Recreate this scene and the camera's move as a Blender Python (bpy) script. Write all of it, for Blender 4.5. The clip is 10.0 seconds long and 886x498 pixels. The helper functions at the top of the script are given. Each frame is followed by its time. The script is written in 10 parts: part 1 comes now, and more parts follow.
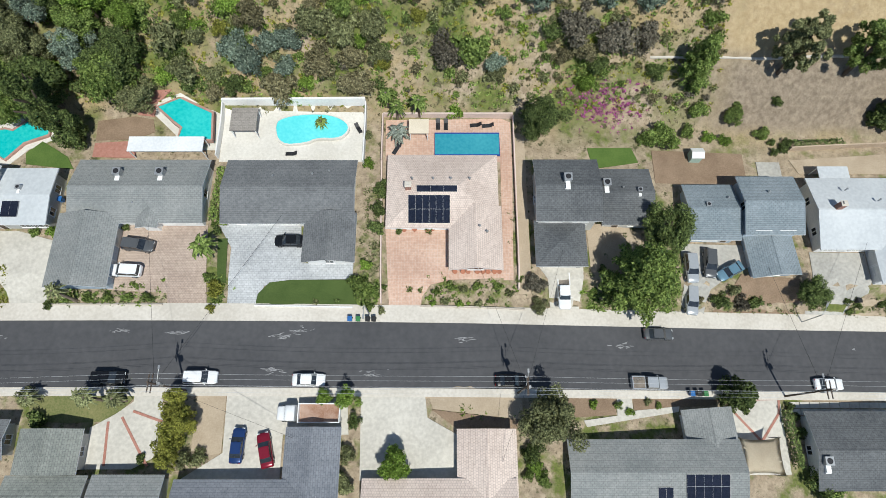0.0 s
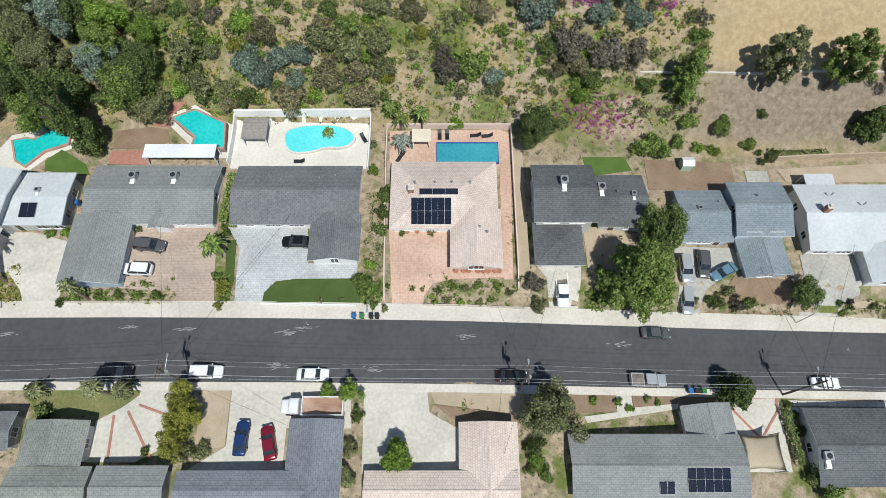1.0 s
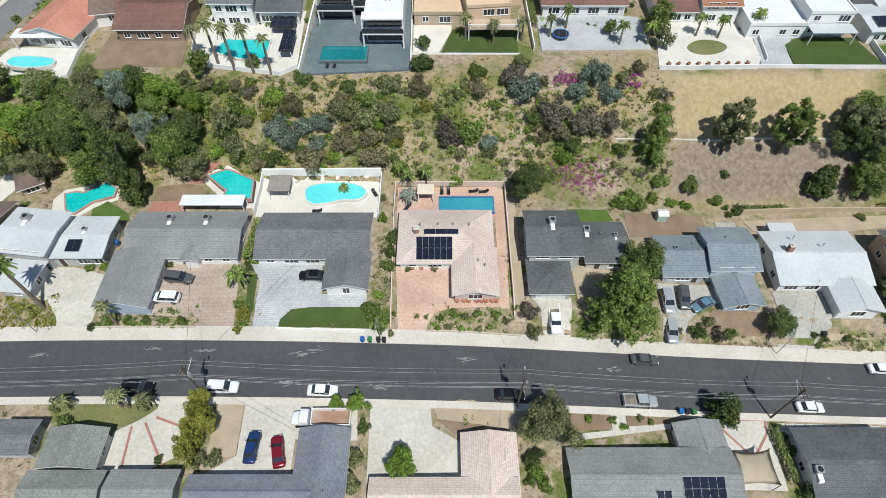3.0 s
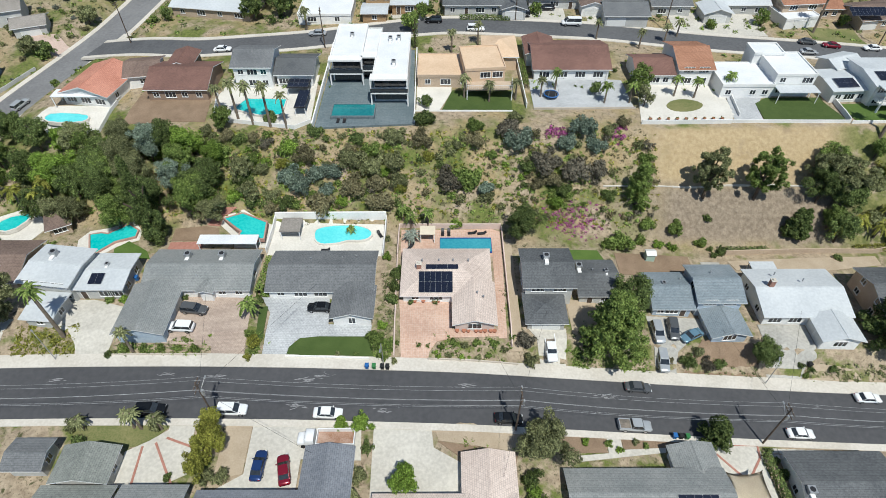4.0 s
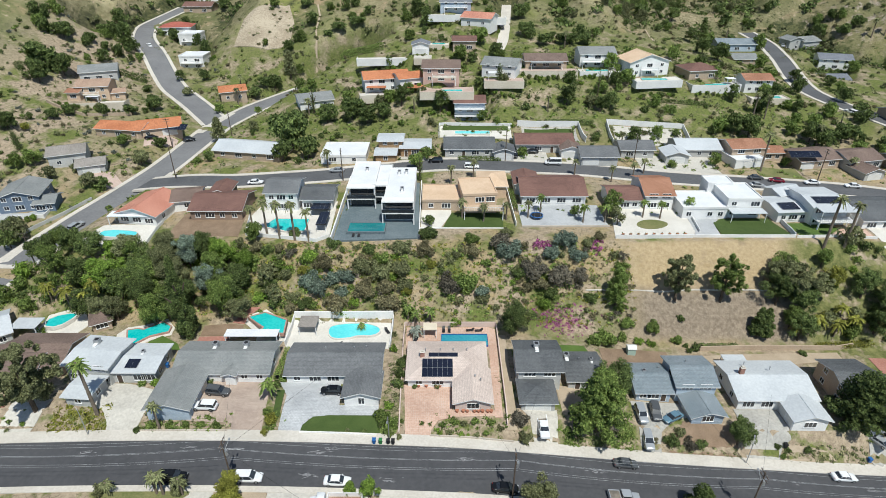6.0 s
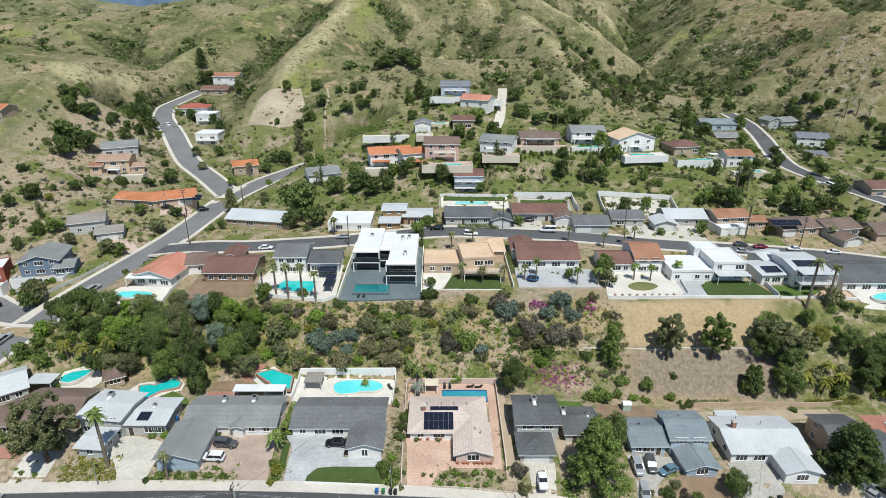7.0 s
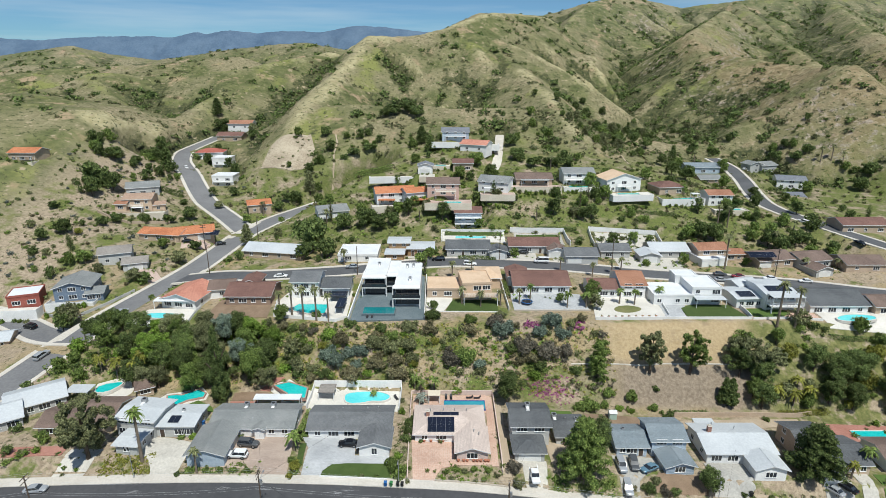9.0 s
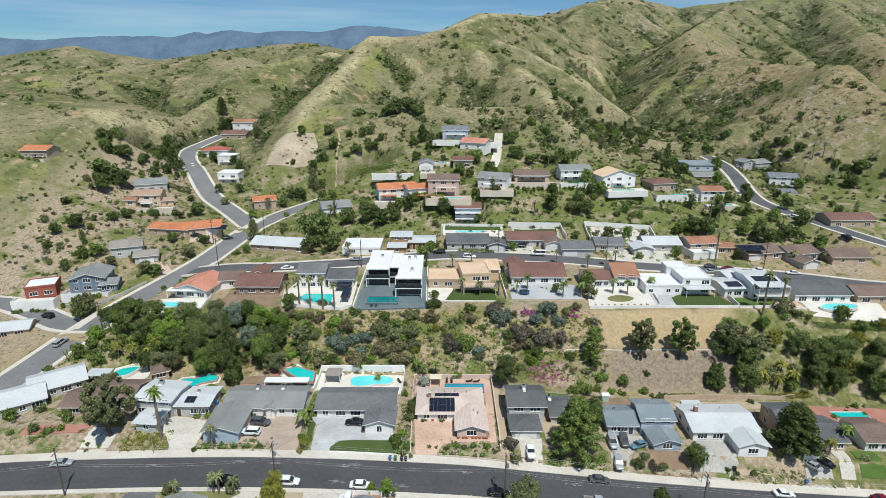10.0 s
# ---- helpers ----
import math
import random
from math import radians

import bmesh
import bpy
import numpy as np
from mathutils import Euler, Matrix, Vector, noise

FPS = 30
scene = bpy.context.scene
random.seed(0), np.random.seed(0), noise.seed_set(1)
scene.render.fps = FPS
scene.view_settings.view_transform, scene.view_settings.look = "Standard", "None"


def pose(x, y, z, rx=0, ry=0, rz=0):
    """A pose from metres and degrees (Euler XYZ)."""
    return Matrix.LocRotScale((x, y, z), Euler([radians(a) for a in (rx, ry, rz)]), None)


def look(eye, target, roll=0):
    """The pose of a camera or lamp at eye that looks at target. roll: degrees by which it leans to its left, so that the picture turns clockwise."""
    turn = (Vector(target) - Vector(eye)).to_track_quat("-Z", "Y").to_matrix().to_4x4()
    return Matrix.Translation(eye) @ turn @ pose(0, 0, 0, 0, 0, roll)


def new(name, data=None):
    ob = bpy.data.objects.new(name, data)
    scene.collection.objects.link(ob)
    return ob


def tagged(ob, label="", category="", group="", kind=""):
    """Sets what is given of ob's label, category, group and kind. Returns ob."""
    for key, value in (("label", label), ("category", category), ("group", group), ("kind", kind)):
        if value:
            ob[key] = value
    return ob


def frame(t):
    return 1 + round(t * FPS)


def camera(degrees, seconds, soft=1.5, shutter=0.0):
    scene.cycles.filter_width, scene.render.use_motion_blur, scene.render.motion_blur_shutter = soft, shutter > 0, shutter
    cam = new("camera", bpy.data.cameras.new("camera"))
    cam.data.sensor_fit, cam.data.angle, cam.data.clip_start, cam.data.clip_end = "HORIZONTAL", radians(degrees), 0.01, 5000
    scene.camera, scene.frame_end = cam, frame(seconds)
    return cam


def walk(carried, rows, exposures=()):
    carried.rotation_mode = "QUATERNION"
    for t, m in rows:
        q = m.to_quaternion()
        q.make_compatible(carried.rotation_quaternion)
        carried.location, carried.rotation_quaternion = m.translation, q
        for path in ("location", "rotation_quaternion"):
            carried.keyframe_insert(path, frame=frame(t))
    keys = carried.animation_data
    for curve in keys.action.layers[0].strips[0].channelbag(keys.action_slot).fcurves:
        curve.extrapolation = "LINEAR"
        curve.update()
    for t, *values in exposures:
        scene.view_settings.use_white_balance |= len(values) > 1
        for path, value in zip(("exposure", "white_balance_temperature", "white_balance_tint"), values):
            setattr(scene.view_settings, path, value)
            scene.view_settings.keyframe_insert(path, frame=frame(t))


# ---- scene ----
cam = camera(75.5, 10.0, soft=0.6)
METRES, EYE, TILT, LEAN, TURN = 90.0, 85.0, -71.0, 0.0, 0.0
ROWS = [
    (0.0, 0.0, 0.0, 0.0, 0.0, 0.0, -0.0),
    (0.5, -0.0015, -0.0133, -0.0378, -0.01, 1.84, 0.0),
    (1.0, -0.003, -0.0288, -0.0816, -0.01, 4.73, 0.02),
    (1.5, -0.0038, -0.0453, -0.1278, 0.01, 7.63, 0.04),
    (2.0, -0.0044, -0.0628, -0.1755, 0.03, 10.6, 0.05),
    (2.5, -0.0055, -0.0802, -0.2268, 0.0, 14.17, 0.04),
    (4.0, -0.0087, -0.1336, -0.3838, -0.01, 25.65, 0.03),
    (4.5, -0.0087, -0.152, -0.4376, 0.01, 29.43, 0.03),
    (5.0, -0.0096, -0.1711, -0.4888, 0.0, 33.2, 0.02),
    (5.5, -0.0102, -0.1898, -0.5389, -0.01, 37.03, 0.01),
    (7.0, -0.0144, -0.2427, -0.6785, -0.08, 48.46, -0.03),
    (7.5, -0.0159, -0.2584, -0.7238, -0.1, 52.24, -0.03),
    (7.65, -0.0162, -0.2622, -0.738, -0.1, 53.2, -0.04),
    (8.0, -0.0174, -0.2709, -0.7711, -0.1, 53.23, -0.05),
    (8.5, -0.0186, -0.2861, -0.8142, -0.11, 53.23, -0.06),
    (9.0, -0.0198, -0.3014, -0.8569, -0.13, 53.21, -0.07),
    (9.5, -0.0214, -0.3163, -0.9, -0.12, 53.21, -0.06),
    (10.0, -0.0229, -0.3315, -0.9428, -0.13, 53.18, -0.05),
]
walk(cam, [(t, pose(0, 0, EYE, TILT, LEAN, TURN) @ pose(METRES * x, METRES * y, METRES * z, 90 + pitch, roll, yaw)) for t, x, y, z, yaw, pitch, roll in ROWS], [(0.0, 0.09, 6450, 5.0), (10.0, 0.09, 6450, 5.0)])

# ---- daylight ----
SUN_UP, SUN_FROM = 61.0, 159.0
sky_world = bpy.data.worlds.new("sky")
scene.world = sky_world
sky_world.use_nodes = True
wn, wl = sky_world.node_tree.nodes, sky_world.node_tree.links
sky = wn.new("ShaderNodeTexSky")
sky.sky_type, sky.sun_disc = "NISHITA", False
sky.sun_elevation, sky.sun_rotation = radians(SUN_UP), radians(SUN_FROM)
sky.altitude, sky.air_density, sky.dust_density, sky.ozone_density = 1800, 1.0, 0.15, 4.0
wn["Background"].inputs["Strength"].default_value = 0.086
streaks, stretch, thin, veil = wn.new("ShaderNodeTexNoise"), wn.new("ShaderNodeMapping"), wn.new("ShaderNodeMapRange"), wn.new("ShaderNodeMix")
stretch.inputs["Scale"].default_value, stretch.inputs["Rotation"].default_value = (2.0, 2.0, 26.0), (0.06, 0.1, 0.3)
streaks.inputs["Scale"].default_value, streaks.inputs["Detail"].default_value = 1.2, 6
thin.inputs["From Min"].default_value, thin.inputs["From Max"].default_value, thin.inputs["To Max"].default_value = 0.45, 0.75, 0.5
veil.data_type = "RGBA"
veil.inputs["B"].default_value = (7.0, 8.0, 8.8, 1.0)
wl.new(wn.new("ShaderNodeTexCoord").outputs["Generated"], stretch.inputs["Vector"])
wl.new(stretch.outputs[0], streaks.inputs["Vector"])
wl.new(streaks.outputs["Fac"], thin.inputs["Value"])
wl.new(thin.outputs[0], veil.inputs["Factor"])
height, low, deep = wn.new("ShaderNodeSeparateXYZ"), wn.new("ShaderNodeMapRange"), wn.new("ShaderNodeMix")
low.inputs["From Min"].default_value, low.inputs["From Max"].default_value = 0.0, 0.30
deep.data_type, deep.blend_type = "RGBA", "MULTIPLY"
deep.inputs["Factor"].default_value = 1.0
haze = wn.new("ShaderNodeMix")
haze.data_type = "RGBA"
haze.inputs["A"].default_value, haze.inputs["B"].default_value = (0.42, 0.67, 0.85, 1.0), (1.0, 1.0, 1.0, 1.0)
wl.new(wn["Texture Coordinate"].outputs["Generated"], height.inputs[0])
wl.new(height.outputs["Z"], low.inputs["Value"])
wl.new(low.outputs[0], haze.inputs["Factor"])
wl.new(sky.outputs[0], deep.inputs["A"])
wl.new(haze.outputs["Result"], deep.inputs["B"])
wl.new(deep.outputs["Result"], veil.inputs["A"])
wl.new(veil.outputs["Result"], wn["Background"].inputs["Color"])
sun = new("sun", bpy.data.lights.new("sun", "SUN"))
sun.data.energy, sun.data.angle, sun.data.color = 4.2, radians(0.53), (1.0, 0.975, 0.93)
sun.matrix_world = look((60 * math.sin(radians(SUN_FROM)), 60 * math.cos(radians(SUN_FROM)), 60 * math.tan(radians(SUN_UP))), (0, 0, 0))

# ---- materials ----
def rgb(r, g, b):
    return (r, g, b, 1.0)


def material(name, low, high, size=1.0, rough=0.85, bump=0.0, fine=0.0, metal=0.0, spread=0.5, per_thing=0.0, gloss=0.3, object_space=False):
    """Two tones mixed by broad and by fine noise, with relief."""
    m = bpy.data.materials.new(name)
    m.use_nodes = True
    n, l = m.node_tree.nodes, m.node_tree.links
    b = n["Principled BSDF"]
    b.inputs["Roughness"].default_value, b.inputs["Metallic"].default_value = rough, metal
    b.inputs["Specular IOR Level"].default_value = gloss
    if object_space:
        where = n.new("ShaderNodeTexCoord").outputs["Object"]
    else:
        where = n.new("ShaderNodeNewGeometry").outputs["Position"]
    broad, grain, mix = n.new("ShaderNodeTexNoise"), n.new("ShaderNodeTexNoise"), n.new("ShaderNodeMix")
    broad.inputs["Scale"].default_value, broad.inputs["Detail"].default_value = 0.45 / size, 4
    grain.inputs["Scale"].default_value, grain.inputs["Detail"].default_value = 6.0 / size, 3
    l.new(where, broad.inputs["Vector"])
    l.new(where, grain.inputs["Vector"])
    both = n.new("ShaderNodeMath")
    both.operation = "ADD"
    l.new(broad.outputs["Fac"], both.inputs[0])
    l.new(grain.outputs["Fac"], both.inputs[1])
    ramp = n.new("ShaderNodeMapRange")
    ramp.inputs["From Min"].default_value, ramp.inputs["From Max"].default_value = 1 - spread / 2, 1 + spread / 2
    l.new(both.outputs[0], ramp.inputs["Value"])
    mix.data_type = "RGBA"
    mix.inputs["A"].default_value, mix.inputs["B"].default_value = rgb(*low), rgb(*high)
    l.new(ramp.outputs[0], mix.inputs["Factor"])
    colour = mix.outputs["Result"]
    if per_thing:
        info, vary, hsv = n.new("ShaderNodeObjectInfo"), n.new("ShaderNodeMapRange"), n.new("ShaderNodeHueSaturation")
        vary.inputs["To Min"].default_value, vary.inputs["To Max"].default_value = 1 - per_thing, 1 + per_thing
        l.new(info.outputs["Random"], vary.inputs["Value"])
        l.new(vary.outputs[0], hsv.inputs["Value"])
        l.new(colour, hsv.inputs["Color"])
        colour = hsv.outputs["Color"]
    l.new(colour, b.inputs["Base Color"])
    if bump:
        relief = n.new("ShaderNodeBump")
        relief.inputs["Strength"].default_value, relief.inputs["Distance"].default_value = bump, 0.05
        l.new(grain.outputs["Fac"], relief.inputs["Height"])
        l.new(relief.outputs[0], b.inputs["Normal"])
    return m


def coursed(name, low, high, joint, width, height, gap=0.02, rough=0.9, bump=0.4, flat=True, turn=0.0, shift=0.5, uneven=0.05):
    """Shingles, pavers or boards: courses of pieces with their own tones and dark joints."""
    m = material(name, low, high, 2.5, rough, 0, spread=0.5)
    n, l = m.node_tree.nodes, m.node_tree.links
    b = n["Principled BSDF"]
    old = b.inputs["Base Color"].links[0].from_socket
    where = n.new("ShaderNodeTexCoord").outputs["Object"]
    mp = n.new("ShaderNodeMapping")
    mp.inputs["Rotation"].default_value = (0, 0, radians(turn)) if flat else (radians(90), 0, radians(turn))
    l.new(where, mp.inputs["Vector"])
    brick = n.new("ShaderNodeTexBrick")
    brick.offset = shift
    for key, value in (("Scale", 1.0), ("Brick Width", width), ("Row Height", height), ("Mortar Size", gap), ("Mortar Smooth", 0.2), ("Bias", 0.0)):
        brick.inputs[key].default_value = value
    brick.inputs["Color1"].default_value, brick.inputs["Color2"].default_value = rgb(1 - uneven, 1 - uneven, 1 - uneven), rgb(1 + uneven, 1 + uneven, 1 + uneven)
    tone = [0.45 + 0.55 * j / max(c, 0.01) for j, c in zip(joint, high)]
    brick.inputs["Mortar"].default_value = rgb(*tone)
    l.new(mp.outputs[0], brick.inputs["Vector"])
    mul = n.new("ShaderNodeMix")
    mul.data_type, mul.blend_type = "RGBA", "MULTIPLY"
    mul.inputs["Factor"].default_value = 1.0
    l.new(old, mul.inputs["A"])
    l.new(brick.outputs["Color"], mul.inputs["B"])
    l.new(mul.outputs["Result"], b.inputs["Base Color"])
    relief = n.new("ShaderNodeBump")
    relief.inputs["Strength"].default_value, relief.inputs["Distance"].default_value = bump, 0.02
    relief.invert = True
    l.new(brick.outputs["Fac"], relief.inputs["Height"])
    l.new(relief.outputs[0], b.inputs["Normal"])
    return m


def ground_material():
    """Dry earth, straw grass and green growth by drifting patches; greener on the far hills, then faded by distance to
    a painted haze tone.
    """
    m = bpy.data.materials.new("ground_earth")
    m.use_nodes = True
    n, l = m.node_tree.nodes, m.node_tree.links
    b = n["Principled BSDF"]
    b.inputs["Roughness"].default_value, b.inputs["Specular IOR Level"].default_value = 0.95, 0.1
    where = n.new("ShaderNodeNewGeometry").outputs["Position"]

    def cloud(scale, detail, low, high):
        t, r = n.new("ShaderNodeTexNoise"), n.new("ShaderNodeMapRange")
        t.inputs["Scale"].default_value, t.inputs["Detail"].default_value = scale, detail
        t.inputs["Roughness"].default_value = 0.62
        r.inputs["From Min"].default_value, r.inputs["From Max"].default_value = low, high
        l.new(where, t.inputs["Vector"])
        l.new(t.outputs["Fac"], r.inputs["Value"])
        return r.outputs[0], t.outputs["Fac"]

    def blend(fac, a, c):
        x = n.new("ShaderNodeMix")
        x.data_type = "RGBA"
        for key, v in (("A", a), ("B", c)):
            if isinstance(v, tuple):
                x.inputs[key].default_value = rgb(*v)
            else:
                l.new(v, x.inputs[key])
        l.new(fac, x.inputs["Factor"])
        return x.outputs["Result"]

    def span(axis, low, high):
        sep, r = n.new("ShaderNodeSeparateXYZ"), n.new("ShaderNodeMapRange")
        l.new(where, sep.inputs[0])
        l.new(sep.outputs[axis], r.inputs["Value"])
        r.inputs["From Min"].default_value, r.inputs["From Max"].default_value = low, high
        r.interpolation_type = "SMOOTHSTEP"
        return r.outputs[0]

    soil = blend(cloud(0.9, 5, 0.35, 0.65)[0], (0.26, 0.205, 0.145), (0.43, 0.35, 0.255))
    straw = blend(cloud(1.6, 5, 0.35, 0.65)[0], (0.275, 0.21, 0.115), (0.40, 0.32, 0.185))
    weed = blend(cloud(1.3, 6, 0.3, 0.7)[0], (0.078, 0.104, 0.028), (0.195, 0.218, 0.068))
    near = blend(cloud(0.07, 5, 0.44, 0.56)[0], soil, straw)
    dry = blend(cloud(0.11, 6, 0.56, 0.66)[0], near, weed)
    lush = blend(cloud(0.10, 8, 0.46, 0.58)[0], near, weed)
    near = blend(span("X", 30, 52), lush, dry)
    near = blend(span("Y", 44, 54), blend(cloud(0.25, 6, 0.50, 0.62)[0], soil, weed), near)
    near = blend(span("Y", 118, 160), near, blend(cloud(0.11, 8, 0.36, 0.52)[0], soil, weed))
    near = blend(span("X", -105, -150), near, blend(cloud(0.10, 6, 0.50, 0.62)[0], soil, weed))
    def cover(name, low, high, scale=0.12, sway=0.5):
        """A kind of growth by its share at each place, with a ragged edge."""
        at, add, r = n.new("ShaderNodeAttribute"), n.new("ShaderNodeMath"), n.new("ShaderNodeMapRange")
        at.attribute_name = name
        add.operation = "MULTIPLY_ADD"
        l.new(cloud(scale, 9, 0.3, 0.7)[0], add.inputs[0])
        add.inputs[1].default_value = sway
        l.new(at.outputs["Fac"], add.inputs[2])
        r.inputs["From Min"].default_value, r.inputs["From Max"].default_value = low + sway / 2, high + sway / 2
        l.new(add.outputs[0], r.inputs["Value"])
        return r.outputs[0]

    hill_green = blend(cloud(0.12, 7, 0.35, 0.65)[0], (0.090, 0.106, 0.042), (0.195, 0.195, 0.088))
    hill_dry = blend(cloud(0.5, 6, 0.35, 0.65)[0], (0.20, 0.175, 0.100), (0.33, 0.285, 0.175))
    hills = blend(cloud(0.016, 7, 0.44, 0.60)[0], hill_green, hill_dry)
    hills = blend(cloud(0.021, 7, 0.58, 0.66)[0], hills, (0.225, 0.235, 0.080))
    hills = blend(cloud(0.05, 8, 0.58, 0.66)[0], hills, (0.36, 0.27, 0.17))
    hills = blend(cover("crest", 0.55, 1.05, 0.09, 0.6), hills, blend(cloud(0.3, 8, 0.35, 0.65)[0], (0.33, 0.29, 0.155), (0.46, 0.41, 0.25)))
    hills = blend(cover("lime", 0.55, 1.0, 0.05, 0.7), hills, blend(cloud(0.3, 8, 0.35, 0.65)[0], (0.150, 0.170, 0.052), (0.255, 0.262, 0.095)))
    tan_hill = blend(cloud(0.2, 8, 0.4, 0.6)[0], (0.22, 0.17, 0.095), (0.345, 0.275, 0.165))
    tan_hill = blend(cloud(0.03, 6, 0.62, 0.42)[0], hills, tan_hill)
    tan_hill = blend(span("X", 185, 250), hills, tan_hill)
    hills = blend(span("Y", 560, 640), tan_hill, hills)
    # Brush growth; its dark tone follows folds and westward flanks, painting relief shading in.
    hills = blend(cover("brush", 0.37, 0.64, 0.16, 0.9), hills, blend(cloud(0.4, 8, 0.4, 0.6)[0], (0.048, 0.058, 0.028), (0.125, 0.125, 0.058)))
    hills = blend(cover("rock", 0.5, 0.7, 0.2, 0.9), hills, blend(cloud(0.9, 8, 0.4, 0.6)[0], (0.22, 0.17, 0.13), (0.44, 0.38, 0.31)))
    hills = blend(cloud(0.45, 8, 0.575, 0.620)[0], hills, (0.075, 0.083, 0.038))
    hills = blend(cloud(0.24, 8, 0.61, 0.66)[0], hills, (0.37, 0.30, 0.20))
    spotted = blend(cloud(0.75, 7, 0.58, 0.66)[0], near, (0.085, 0.085, 0.042))
    spotted = blend(cloud(2.6, 6, 0.56, 0.68)[0], spotted, (0.16, 0.125, 0.085))
    plain = blend(cloud(3.5, 6, 0.54, 0.70)[0], near, (0.19, 0.15, 0.10))
    bank = blend(span("X", 40, 52), spotted, plain)
    bank = blend(span("X", 96, 88), spotted, bank)
    near = blend(span("Y", 71, 76), bank, spotted)
    litter = blend(cloud(1.1, 9, 0.36, 0.66)[0], (0.19, 0.15, 0.112), (0.32, 0.262, 0.195))
    cropped = blend(cloud(1.2, 8, 0.36, 0.66)[0], (0.36, 0.27, 0.155), (0.46, 0.36, 0.22))
    cropped = blend(cloud(0.22, 6, 0.55, 0.70)[0], cropped, (0.31, 0.235, 0.15))
    open_bank = blend(span("Y", 59.0, 62.5), litter, cropped)
    open_bank = blend(span("X", 40, 50), near, open_bank)
    open_bank = blend(span("Y", 50, 53), near, open_bank)
    lush_bank = blend(cloud(0.6, 8, 0.38, 0.62)[0], (0.105, 0.118, 0.042), (0.215, 0.212, 0.085))
    lush_bank = blend(cloud(0.25, 7, 0.50, 0.62)[0], lush_bank, soil)
    open_bank = blend(span("X", 82, 90), open_bank, lush_bank)
    near = blend(span("Y", 71.5, 69.5), near, open_bank)
    near = blend(span("X", -170, -200), near, hills)
    colour = blend(span("Y", 215, 275), near, hills)
    # Distance haze put into the colour: grey-green beyond y 500.
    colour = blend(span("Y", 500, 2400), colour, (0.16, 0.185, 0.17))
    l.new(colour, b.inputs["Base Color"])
    relief = n.new("ShaderNodeBump")
    relief.inputs["Strength"].default_value, relief.inputs["Distance"].default_value = 0.7, 0.4
    hollows, both = n.new("ShaderNodeMath"), n.new("ShaderNodeMath")
    hollows.operation, both.operation = "MULTIPLY", "MULTIPLY_ADD"
    l.new(cloud(0.16, 8, 0.3, 0.7)[0], hollows.inputs[0])
    l.new(span("Y", 215, 275), hollows.inputs[1])
    l.new(hollows.outputs[0], both.inputs[0])
    both.inputs[1].default_value = 4.0
    l.new(cloud(1.1, 6, 0, 1)[1], both.inputs[2])
    l.new(both.outputs[0], relief.inputs["Height"])
    l.new(relief.outputs[0], b.inputs["Normal"])
    return m


EARTH = ground_material()
ASPHALT = material("asphalt", (0.060, 0.061, 0.066), (0.088, 0.088, 0.093), 5, 0.9, 0.15, spread=0.7)
OLD_ASPHALT = material("worn_asphalt", (0.15, 0.15, 0.155), (0.21, 0.21, 0.212), 4, 0.9, 0.15)
MID_ASPHALT = material("grey_asphalt", (0.085, 0.087, 0.093), (0.125, 0.127, 0.132), 4, 0.9, 0.15)
CONCRETE = material("concrete", (0.50, 0.46, 0.40), (0.62, 0.58, 0.52), 2.5, 0.9, 0.1)
# Air haze is mixed into the mountain colour itself as blue.
FAR_BLUE = material("haze_tinted_mountain", (0.07, 0.115, 0.18), (0.12, 0.175, 0.245), 60, 1.0, spread=0.5)

# ---- the lie of the land ----
def lerp_rows(rows, v):
    """Height along a profile of (distance, height) pairs."""
    if v <= rows[0][0]:
        return rows[0][1]
    for (a, p), (b, q) in zip(rows, rows[1:]):
        if v <= b:
            return p + (q - p) * (v - a) / (b - a)
    return rows[-1][1]


def smooth(a, b, v):
    k = min(max((v - a) / (b - a), 0.0), 1.0)
    return k * k * (3 - 2 * k)


